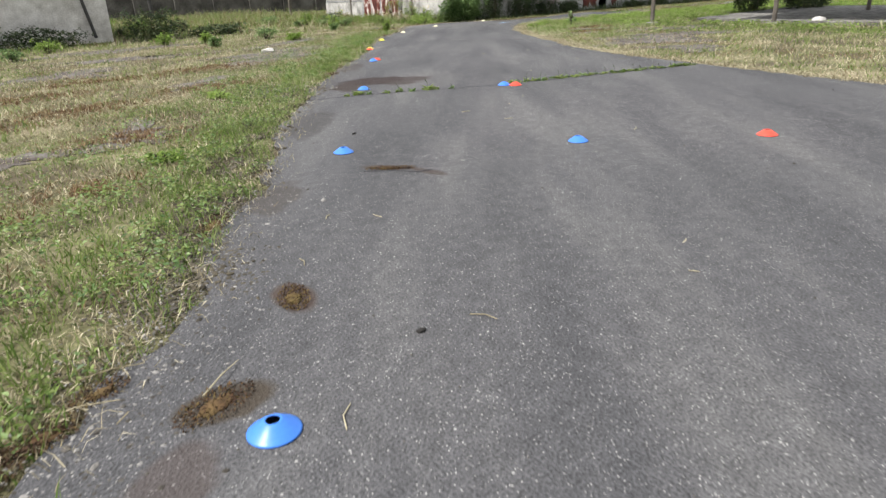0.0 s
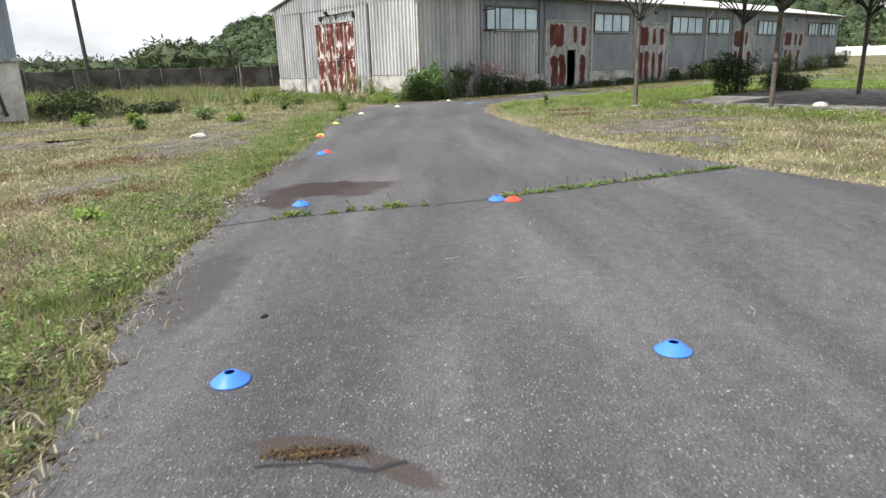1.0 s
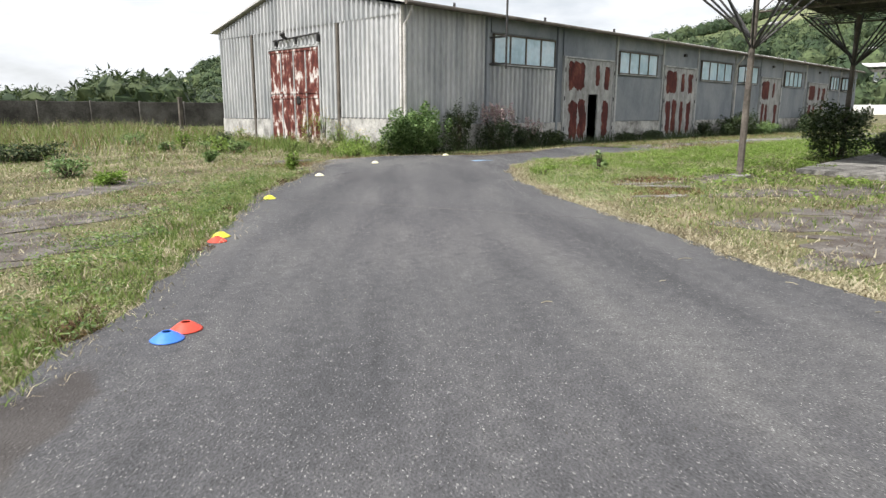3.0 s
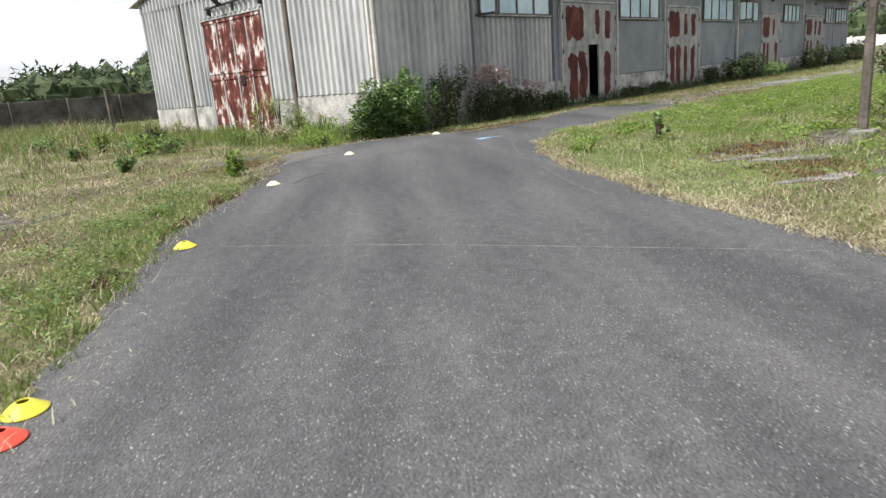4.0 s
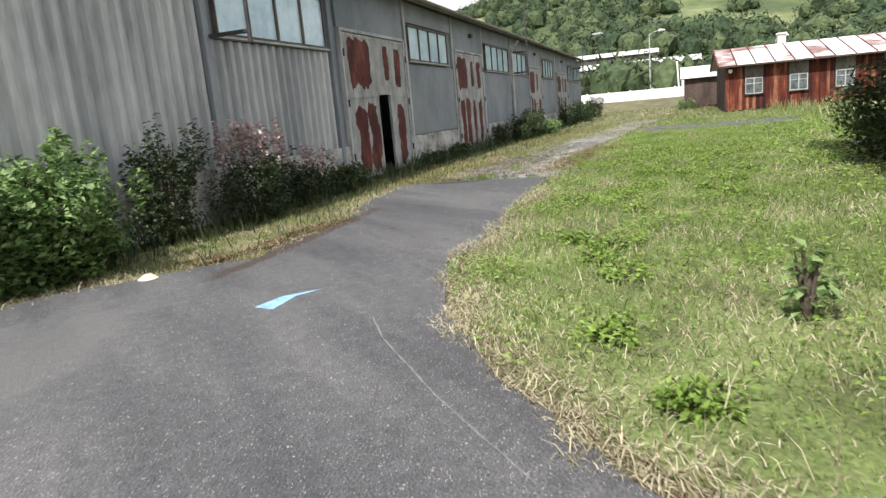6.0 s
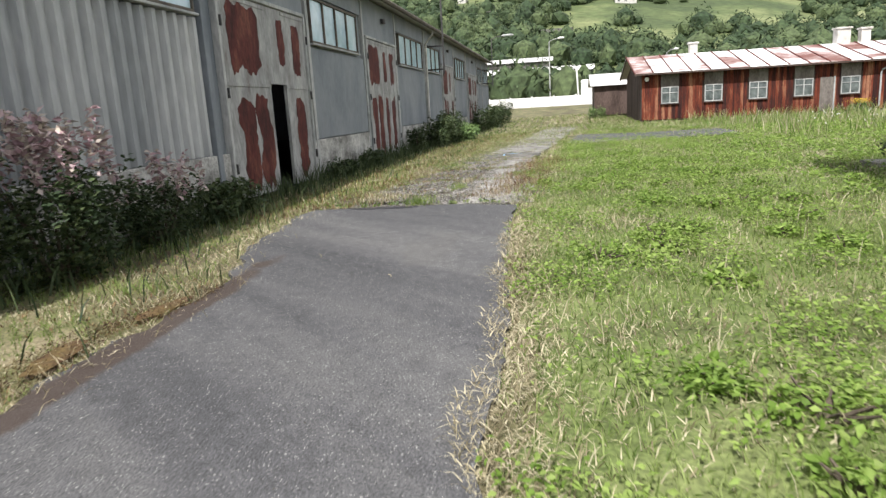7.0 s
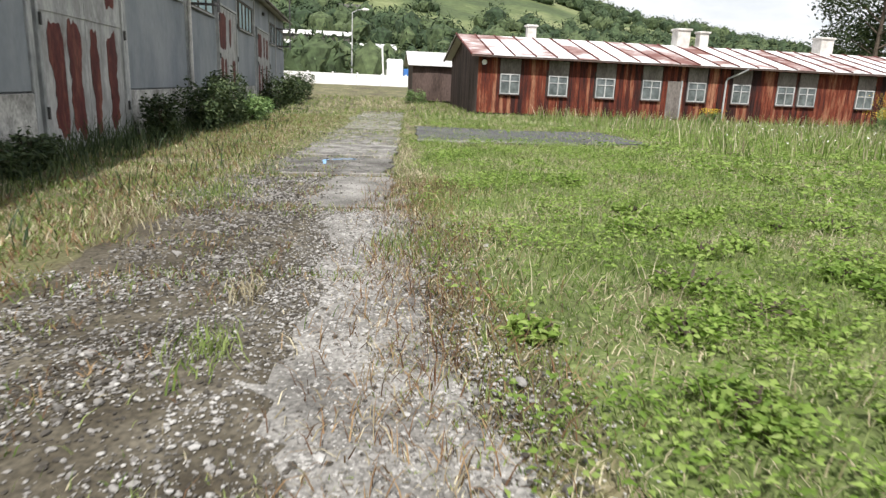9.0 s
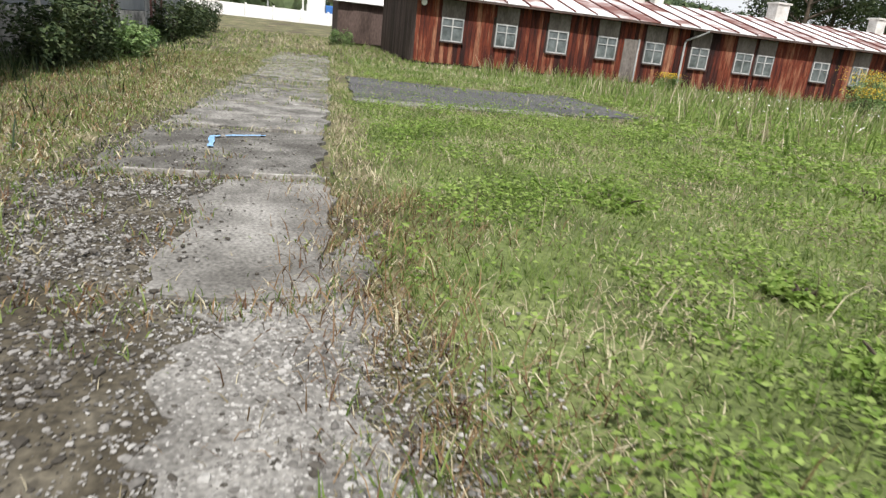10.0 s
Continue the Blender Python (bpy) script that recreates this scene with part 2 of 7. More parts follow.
BOARD = material("red_brown_board", [(0.018, 0.007, 0.006), (0.062, 0.013, 0.008), (0.135, 0.030, 0.014), (0.26, 0.12, 0.07)], 1.6, 0.85, 0, 0.5, 18, 0.35, (1, 2.5, 0.35), rand=0.30, low=0.3, high=0.72)
OLDBOARD = material("blackened_board", [(0.035, 0.024, 0.02), (0.07, 0.048, 0.04), (0.10, 0.07, 0.06)], 1.6, 0.9, 0, 0.5, 18, 0.3, (2.5, 1, 0.3), rand=0.3)
TIN = material("rusting_tin", [(0.14, 0.055, 0.043), (0.27, 0.18, 0.165), (0.53, 0.51, 0.51), (0.66, 0.64, 0.635)], 0.8, 0.55, 0, 0.2, 14, 0.15, (1, 0.6, 1), rand=0.35, low=0.28, high=0.52)
CONCRETE = material("old_concrete", [(0.075, 0.070, 0.062), (0.14, 0.134, 0.122), (0.25, 0.24, 0.22)], 2.6, 0.92, 0, 0.9, 45, 0.45, rand=0.2)
STONE = material("gravel_stone", [(0.05, 0.044, 0.036), (0.105, 0.096, 0.084), (0.235, 0.225, 0.21)], 3, 0.9, 0, 0.4, 40, 0.2, island=0.8)
PALECON = material("pale_worn_concrete", [(0.11, 0.104, 0.094), (0.18, 0.172, 0.157), (0.27, 0.26, 0.24)], 2.2, 0.92, 0, 0.9, 50, 0.4)
LIP = material("pale_slab_edge", [(0.16, 0.15, 0.135), (0.28, 0.265, 0.24), (0.40, 0.385, 0.36)], 4, 0.92, 0, 0.8, 40, 0.35)
PALESTONE = material("pale_grit", [(0.12, 0.113, 0.104), (0.21, 0.202, 0.188), (0.36, 0.35, 0.33)], 3, 0.9, 0, 0.4, 40, 0.2, island=0.8)
WALLGREY = material("sooty_concrete", [(0.045, 0.042, 0.038), (0.085, 0.08, 0.072), (0.13, 0.125, 0.115)], 0.8, 0.92, 0, 0.4, 12, 0.25)
WHITE = material("chalky_white", [(0.66, 0.65, 0.63), (0.80, 0.79, 0.77)], 1.2, 0.85, 0, 0.2, 14, 0.08)
PLASTER = material("dirty_plaster", [(0.40, 0.38, 0.35), (0.62, 0.60, 0.57)], 2.2, 0.9, 0, 0.3, 20, 0.15)
HILLGRASS = material("hill_meadow", [(0.05, 0.07, 0.028), (0.08, 0.105, 0.04), (0.15, 0.17, 0.075), (0.21, 0.22, 0.12)], 0.016, 0.95, 0, 0, 0.35, 0.25, low=0.38, high=0.62)
WOOD = material("wood_crowns", [(0.026, 0.044, 0.02), (0.042, 0.064, 0.028), (0.065, 0.088, 0.038)], 0.05, 0.9, 0, 0.6, 1.2, 0.5, island=0.5)
BLUE = material("blue_plastic", [(0.05, 0.20, 0.68), (0.06, 0.23, 0.74)], 5, 0.38, 0, 0.05, 60, 0.05, spec=0.5, trans=0.12)
RED = material("red_plastic", [(0.68, 0.075, 0.045), (0.75, 0.09, 0.055)], 5, 0.38, 0, 0.05, 60, 0.05, spec=0.5, trans=0.12)
LEMON = material("yellow_plastic", [(0.72, 0.66, 0.05), (0.78, 0.71, 0.07)], 5, 0.4, 0, 0.05, 60, 0.05, spec=0.5, trans=0.12)
PALE = material("pale_plastic", [(0.70, 0.66, 0.42), (0.76, 0.72, 0.50)], 5, 0.4, 0, 0.05, 60, 0.05, spec=0.5, trans=0.12)
CHALK = material("chalk_line", [(0.105, 0.10, 0.10), (0.19, 0.185, 0.18)], 9, 0.95, 0, 0.3, 60, 0.3)
BLUECHALK = material("blue_paint_mark", [(0.16, 0.30, 0.48), (0.26, 0.44, 0.66)], 9, 0.9, 0, 0.3, 60, 0.3)
TAR_SHADOW = material("tar_and_lamp_shadow", [(0.018, 0.017, 0.02), (0.03, 0.028, 0.032)], 3, 0.7, 0, 0.4, 60, 0.2)


# ---- builders ----
def mesh_of(name, verts, faces):
    me = bpy.data.meshes.new(name)
    me.from_pydata([tuple(v) for v in verts], [], [tuple(f) for f in faces])
    me.update()
    return me


def put(name, me, mat, parent=None, label=""):
    if not me.materials:
        me.materials.append(mat)
    ob = new(name, me)
    if parent is not None:
        ob.parent = parent
    if label:
        ob["label"] = label
    return ob


def part(name, bm, mat, parent=None, label=""):
    me = bpy.data.meshes.new(name)
    bm.normal_update()
    bm.to_mesh(me)
    bm.free()
    return put(name, me, mat, parent, label)


def thing(name, at, label, category, group="", kind="", turn=0):
    e = new(name)
    e.matrix_world = pose(*at, 0, 0, turn)
    e.empty_display_size = 0.2
    return tagged(e, label, category, group, kind)


def add_box(bm, lo, hi, bevel=0.0):
    lo, hi = Vector(lo), Vector(hi)
    r = bmesh.ops.create_cube(bm, size=1)
    for v in r["verts"]:
        v.co = Vector(((v.co[i] + 0.5) * (hi[i] - lo[i]) + lo[i]) for i in range(3))
    if bevel:
        es = list({e for v in r["verts"] for e in v.link_edges})
        bmesh.ops.bevel(bm, geom=es, offset=bevel, segments=1, affect="EDGES")


def box(lo, hi, bevel=0.0):
    bm = bmesh.new()
    add_box(bm, lo, hi, bevel)
    return bm


def add_tube(bm, points, radius, sides=8):
    """A round bar along the points; radius may be a list."""
    rad = radius if isinstance(radius, (list, tuple)) else [radius] * len(points)
    pts = [Vector(p) for p in points]
    rings = []
    for i, p in enumerate(pts):
        d = (pts[min(i + 1, len(pts) - 1)] - pts[max(i - 1, 0)]).normalized()
        side = d.orthogonal().normalized() if abs(d.z) > 0.9 else d.cross(Vector((0, 0, 1))).normalized()
        up = d.cross(side)
        rings.append([bm.verts.new(p + (side * math.cos(a) + up * math.sin(a)) * rad[i]) for a in [2 * math.pi * k / sides for k in range(sides)]])
    for a, b in zip(rings, rings[1:]):
        for k in range(sides):
            bm.faces.new((a[k], a[(k + 1) % sides], b[(k + 1) % sides], b[k]))
    bm.faces.new(rings[0][::-1])
    bm.faces.new(rings[-1])


def tube(points, radius, sides=8):
    bm = bmesh.new()
    add_tube(bm, points, radius, sides)
    bmesh.ops.recalc_face_normals(bm, faces=bm.faces)
    return bm


def add_prism(bm, outline, z0, z1):
    """An upright slab over a flat outline."""
    lo = [bm.verts.new((x, y, z0)) for x, y in outline]
    hi = [bm.verts.new((x, y, z1)) for x, y in outline]
    n = len(outline)
    bm.faces.new(hi)
    bm.faces.new(lo[::-1])
    for i in range(n):
        bm.faces.new((lo[i], lo[(i + 1) % n], hi[(i + 1) % n], hi[i]))


def prism(outline, z0, z1):
    bm = bmesh.new()
    add_prism(bm, outline, z0, z1)
    bmesh.ops.recalc_face_normals(bm, faces=bm.faces)
    return bm


def ragged(points, step, amount, rng, closed=True):
    """The outline walked in short steps, each shaken a little."""
    out = []
    n = len(points)
    for i in range(n if closed else n - 1):
        a, b = Vector(points[i]), Vector(points[(i + 1) % n])
        k = max(1, int((b - a).length / step))
        for j in range(k):
            p = a.lerp(b, j / k)
            out.append((p.x + rng.uniform(-amount, amount), p.y + rng.uniform(-amount, amount)))
    return out


def blob_outline(x, y, a, b, turn, rng, n=28, rough=0.22):
    ph = [rng.uniform(0, 6.28) for _ in range(4)]
    out = []
    for i in range(n):
        t = 2 * math.pi * i / n
        r = 1 + rough * (math.sin(2 * t + ph[0]) * 0.5 + math.sin(3 * t + ph[1]) * 0.4 + math.sin(5 * t + ph[2]) * 0.35 + math.sin(9 * t + ph[3]) * 0.25)
        u, v = a * r * math.cos(t), b * r * math.sin(t)
        c, s = math.cos(radians(turn)), math.sin(radians(turn))
        out.append((x + u * c - v * s, y + u * s + v * c))
    return out


def inside(poly, px, py):
    """Which of the points lie within the outline."""
    hit = np.zeros(len(px), bool)
    n = len(poly)
    for i in range(n):
        x0, y0 = poly[i]
        x1, y1 = poly[(i + 1) % n]
        if y0 == y1:
            continue
        c = ((y0 > py) != (y1 > py)) & (px < (x1 - x0) * (py - y0) / (y1 - y0) + x0)
        hit ^= c
    return hit


def away(line, px, py):
    """Distance of points from a line of points."""
    best = np.full(len(px), 1e9)
    for (x0, y0), (x1, y1) in zip(line, line[1:]):
        dx, dy = x1 - x0, y1 - y0
        t = np.clip(((px - x0) * dx + (py - y0) * dy) / (dx * dx + dy * dy), 0, 1)
        best = np.minimum(best, np.hypot(px - x0 - t * dx, py - y0 - t * dy))
    return best


def patchy(px, py, size, seed):
    """Soft wandering values from 0 to 1."""
    r = np.random.RandomState(seed)
    v = np.zeros(len(px))
    for k in range(7):
        a, f, p = r.uniform(0, 6.28), r.uniform(0.6, 2.2) / size, r.uniform(0, 6.28)
        v += np.sin((px * math.cos(a) + py * math.sin(a)) * f * 2 * math.pi + p + 1.3 * np.sin(py * f * 3 + p))
    return 0.5 + v / 7


def blades(name, px, py, pz, height, width, lean, mat, seed, label, category="grass"):
    """Bent grass blades, three triangles each, in one mesh."""
    r = np.random.RandomState(seed)
    n = len(px)
    h = height * r.uniform(0.55, 1.35, n)
    w = width * r.uniform(0.6, 1.3, n)
    a, f = r.uniform(0, 2 * math.pi, n), r.uniform(0, 2 * math.pi, n)
    ln = lean * r.uniform(0.3, 1.25, n)
    ux, uy = np.cos(a), np.sin(a)
    sx, sy = np.cos(f), np.sin(f)
    base = np.stack([px, py, pz], 1)
    side = np.stack([sx, sy, np.zeros(n)], 1) * w[:, None] / 2
    out = np.stack([ux, uy, np.zeros(n)], 1)
    up = np.array([0, 0, 1.0])
    mid = base + out * (np.sin(ln * 0.6) * h * 0.5)[:, None] + up * (np.cos(ln * 0.6) * h * 0.5)[:, None]
    tip = mid + out * (np.sin(ln * 1.25) * h * 0.5)[:, None] + up * (np.cos(np.minimum(ln * 1.25, 1.75)) * h * 0.5)[:, None]
    verts = np.stack([base - side, base + side, mid + side * 0.8, mid - side * 0.8, tip], 1).reshape(-1, 3)
    i = np.arange(n)[:, None] * 5
    me = bpy.data.meshes.new(name)
    me.vertices.add(n * 5)
    me.vertices.foreach_set("co", verts.astype(np.float32).ravel())
    loops = np.concatenate([i + np.array([0, 1, 2, 3]), i + np.array([3, 2, 4])], 1).ravel()
    me.loops.add(n * 7)
    me.loops.foreach_set("vertex_index", loops.astype(np.int32))
    me.polygons.add(n * 2)
    starts = (np.arange(n)[:, None] * 7 + np.array([0, 4])).ravel()
    me.polygons.foreach_set("loop_start", starts.astype(np.int32))
    me.update(calc_edges=True)
    me.validate()
    ob = put(name, me, mat)
    return tagged(ob, label, category, kind="stuff")


# ---- the ground ----
LEFT = [(-14, -22), (-7, -9), (-2.6, -0.7), (-1.05, 1.95), (-0.5, 2.65), (0.11, 3.3), (0.9, 4.5), (1.6, 5.55), (2.4, 7.1), (3.5, 8.6), (4.1, 9.5), (4.6, 10.3), (5.3, 11.1), (6.2, 12.2), (7.3, 13.3), (8.9, 15.35), (10.5, 17.4), (11.5, 18.8),
        (12.4, 19.6), (13.3, 20.45), (14.1, 21.3), (14.6, 22.0), (15.2, 22.7), (16.2, 23.7), (18.3, 23.9), (19.2, 23.5), (20, 22.95), (20.8, 22.25), (21.8, 22.3), (23.4, 22.35), (24.8, 22.85), (27.45, 23.15)]
END = [(27.4, 22.4), (27.55, 20.8)]
RIGHT = [(27.34, 20.1), (26, 20.1), (25, 20.07), (23.5, 19.95), (22, 19.83), (20.6, 19.85), (19.9, 19.7), (18.75, 19.3), (17.9, 18.75), (17.2, 18.15), (16.5, 17.5), (15.75, 16.65), (15.2, 15.85), (14.45, 14.85), (13.9, 13.95), (12.9, 12.3), (11.9, 10.8),
         (11.3, 9.4), (10.9, 8.2), (10.5, 7.0), (10.2, 6.0), (9.9, 4.9), (9.5, 3.3), (9.3, 0), (9, -22)]
ROAD = LEFT + END + RIGHT
CENTRE = [(-2, -2), (2, 4), (8, 12), (12.5, 17), (18, 20.5), (27, 21), (33, 20.8), (40, 20)]


def terrain(x, y):
    """The height of the land: level yard, a gentle rise to the fence, hills behind."""
    x, y = np.asarray(x, float), np.asarray(y, float)
    az = np.degrees(np.arctan2(y - 18, x - 15))
    d = np.hypot(x - 15, y - 18)
    el = np.interp(az, [-180, -75, -50, -40, -33, -28, -23, -17, -13, -4, 4, 10, 15, 22, 30, 45, 58, 63, 66, 70, 82, 120, 180],
                   [0.3, 0.6, 1.5, 2.6, 3.7, 4.3, 5.0, 6.4, 7.5, 9.0, 9.4, 9.0, 7.8, 6.2, 4.6, 3.8, 4.0, 3.6, 2.6, 1.2, 0.6, 0.4, 0.3])
    top = np.tan(np.radians(el)) * 520
    t = np.clip((d - 110) / 410, 0, 1)
    rise = top * (0.35 * t + 0.65 * t * t * (3 - 2 * t))
    rise = np.where(d > 520, top * np.clip(1 - (d - 520) / 900, 0, 1), rise)
    swell = (np.sin(x * 0.021 + 1.3 * np.sin(y * 0.017)) + np.sin(y * 0.027 + x * 0.011)) * 0.018 * rise
    near = 0.95 * np.clip((x - 58) / 36, 0, 1) ** 1.2
    return rise + swell + near


def build_ground():
    ticks = sorted({*np.round(np.concatenate([-np.geomspace(60, 1600, 16), np.arange(-50, 130, 5.0), np.arange(130, 560, 14.0), np.geomspace(560, 1900, 10)]), 1)})
    yt = sorted({*np.round(np.concatenate([-np.geomspace(330, 1600, 8), np.arange(-320, -50, 14.0), np.arange(-50, 80, 5.0), np.arange(80, 420, 14.0), np.geomspace(420, 1600, 8)]), 1)})
    xs, ys = np.meshgrid(ticks, yt)
    zs = terrain(xs.ravel(), ys.ravel()) - 0.035
    nx, ny = len(ticks), len(yt)
    faces = [(j * nx + i, j * nx + i + 1, (j + 1) * nx + i + 1, (j + 1) * nx + i) for j in range(ny - 1) for i in range(nx - 1)]
    me = mesh_of("ground", np.stack([xs.ravel(), ys.ravel(), zs], 1), faces)
    me.materials.append(EARTH)
    me.materials.append(HILLGRASS)
    for p in me.polygons:
        c = p.center
        p.use_smooth = True
        if math.hypot(c.x - 15, c.y - 18) > 95:
            p.material_index = 1
    tagged(put("ground", me, EARTH), "yard of patchy dry grass and earth rising to green hills", "ground", kind="structure")


def frayed(points, amount):
    """An outline gnawed at two sizes, as a crumbling edge is."""
    out = []
    for x, y in points:
        a = noise.noise_vector(Vector((x * 0.9, y * 0.9, 3.1))) + noise.noise_vector(Vector((x * 3.3, y * 3.3, 7.7))) * 0.6
        out.append((x + a.x * amount, y + a.y * amount))
    return out


def build_road():
    rng = random.Random(3)
    edge = frayed(ragged(LEFT, 0.09, 0.022, rng, False), 0.17) + ragged(END, 0.15, 0.02, rng, False) + frayed(ragged(RIGHT, 0.12, 0.025, rng, False), 0.05)
    tagged(part("road", prism(edge, -0.12, 0.0), ASPHALT), "worn grey asphalt drive with chips and earth stains", "road", kind="structure")


build_ground()
build_road()


# ---- the warehouse ----
WX0, WX1, WY0, WY1, EAVE, RIDGE, RIDGEY = 19.715, 69.0, 24.687, 36.5, 4.45, 5.72, 30.65


def ribbed(origin, along, length, z0, z1, period=0.25, depth=0.075, top=None):
    """A standing corrugated sheet. along: its direction; it bulges to the right of it. top: height as a function of the distance."""
    along = Vector((along[0], along[1], 0)).normalized()
    out = Vector((along.y, -along.x, 0))
    bm = bmesh.new()
    n = max(1, round(length / period))
    p = length / n
    prof = []
    for i in range(n):
        prof += [(i * p, 0), (i * p + 0.34 * p, 0), (i * p + 0.5 * p, depth), (i * p + 0.84 * p, depth)]
    prof.append((length, 0))
    o = Vector(origin)
    low, high = [], []
    for s, d in prof:
        q = o + along * s + out * d
        low.append(bm.verts.new((q.x, q.y, z0)))
        high.append(bm.verts.new((q.x, q.y, top(s) if top else z1)))
    for i in range(len(prof) - 1):
        bm.faces.new((low[i], low[i + 1], high[i + 1], high[i]))
    bmesh.ops.recalc_face_normals(bm, faces=bm.faces)
    if bm.faces[0].normal.dot(out) < 0:
        bmesh.ops.reverse_faces(bm, faces=bm.faces)
    return bm


def rust_patch(x0, x1, z0, z1, y, rng):
    """A ragged area of red primer with runs along its ends, standing on a door facing -y."""
    w, h, o = x1 - x0, z1 - z0, rng.uniform(0, 50)

    def gnaw(side, z):
        a = noise.noise(Vector((o + side * 9, z * 1.6, 0))) + 0.5 * noise.noise(Vector((o, z * 6.5, side * 5)))
        return w * min(0.42, max(-0.04, 0.05 + (0.12 if w > 0.8 else 0.32) * a))

    def run(side, x):
        a = noise.noise(Vector((x * 4.5, o + side * 7, 1))) + 0.6 * noise.noise(Vector((x * 13, o, side * 3)))
        return h * min(0.3, max(0.0, 0.05 + (0.13 if side else 0.07) * a))
    pts = []
    k, m = max(7, int(w / 0.05)), max(12, int(h / 0.06))
    for i in range(k):
        x = x0 + w * (0.14 + 0.72 * i / (k - 1))
        pts.append((x, z0 + run(1, x)))
    for i in range(1, m):
        z = z0 + h * (0.14 + 0.76 * i / m)
        pts.append((x1 - gnaw(0, z), z))
    for i in range(k):
        x = x1 - w * (0.14 + 0.72 * i / (k - 1))
        pts.append((x, z1 - run(0, x)))
    for i in range(1, m):
        z = z1 - h * (0.1 + 0.76 * i / m)
        pts.append((x0 + gnaw(1, z), z))
    bm = bmesh.new()
    f = bm.faces.new([bm.verts.new((px, y, pz)) for px, pz in pts])
    ext = bmesh.ops.extrude_face_region(bm, geom=[f])
    bmesh.ops.translate(bm, verts=[v for v in ext["geom"] if isinstance(v, bmesh.types.BMVert)], vec=(0, -0.004, 0))
    bmesh.ops.recalc_face_normals(bm, faces=bm.faces)
    return bm


def gate_long(parent, x0, x1, top, patches, opening=None):
    rng = random.Random(int(x0 * 10))
    y = WY0
    gate = new("gate")
    gate.parent = parent
    gate["label"] = "tall grey steel gate with flaking red primer"
    f = bmesh.new()
    add_box(f, (x0 - 0.07, y - 0.06, 0), (x0, y + 0.1, top + 0.07), 0.01)
    add_box(f, (x1, y - 0.06, 0), (x1 + 0.07, y + 0.1, top + 0.07), 0.01)
    add_box(f, (x0, y - 0.06, top), (x1, y + 0.1, top + 0.07), 0.01)
    part("gate_frame", f, FRAME, gate)
    mid = (x0 + x1) / 2
    cuts = [(x0 + 0.01, mid - 0.006), (mid + 0.006, x1 - 0.01)] if not opening else [(x0 + 0.01, opening[0]), (opening[1], x1 - 0.01)]
    for a, b in cuts:
        leaf = bmesh.new()
        add_box(leaf, (a, y - 0.02, 0.05), (b, y + 0.04, top - 0.01))
        for zz in (1.9, top - 0.09):
            add_box(leaf, (a, y - 0.035, zz), (b, y - 0.02, zz + 0.06))
        part("gate_leaf", leaf, GATEPAINT, gate)
    if opening:
        part("gate_leaf", box((opening[0] + 0.001, y - 0.02, opening[2]), (opening[1] - 0.001, y + 0.04, top - 0.01)), GATEPAINT, gate)
    for p in patches:
        part("rust_patch", rust_patch(*p, y - 0.021, rng), RUST, gate, "ragged dark red primer")
    for sx, hx in ((x0, -0.02), (x1, 0.02)):
        for hz in (0.5, 1.7, 2.8):
            part("hinge", tube([(sx + hx, y - 0.075, hz), (sx + hx, y - 0.075, hz + 0.16)], 0.022, 6), STEEL, gate)


def window_long(parent, x0, x1, z0, z1, panes=4):
    y = WY0
    w = new("window")
    w.parent = parent
    w["label"] = "high band of dusty pale blue panes"
    f = bmesh.new()
    t = 0.05
    add_box(f, (x0, y - 0.05, z0), (x1, y + 0.05, z0 + t))
    add_box(f, (x0, y - 0.05, z1 - t), (x1, y + 0.05, z1))
    step = (x1 - x0) / panes
    for i in range(panes + 1):
        cx = x0 + i * step
        add_box(f, (max(x0, cx - t / 2), y - 0.048, z0 + t), (min(x1, cx + t / 2), y + 0.05, z1 - t))
    part("window_frame", f, POSTMAT, w)
    for i in range(panes):
        part("pane", box((x0 + i * step + t / 2, y - 0.006, z0 + t), (x0 + (i + 1) * step - t / 2, y + 0.004, z1 - t)), PANE, w)
    part("sill", box((x0 - 0.05, y - 0.09, z0 - 0.04), (x1 + 0.05, y + 0.03, z0 - 0.001), 0.008), FRAME, w)


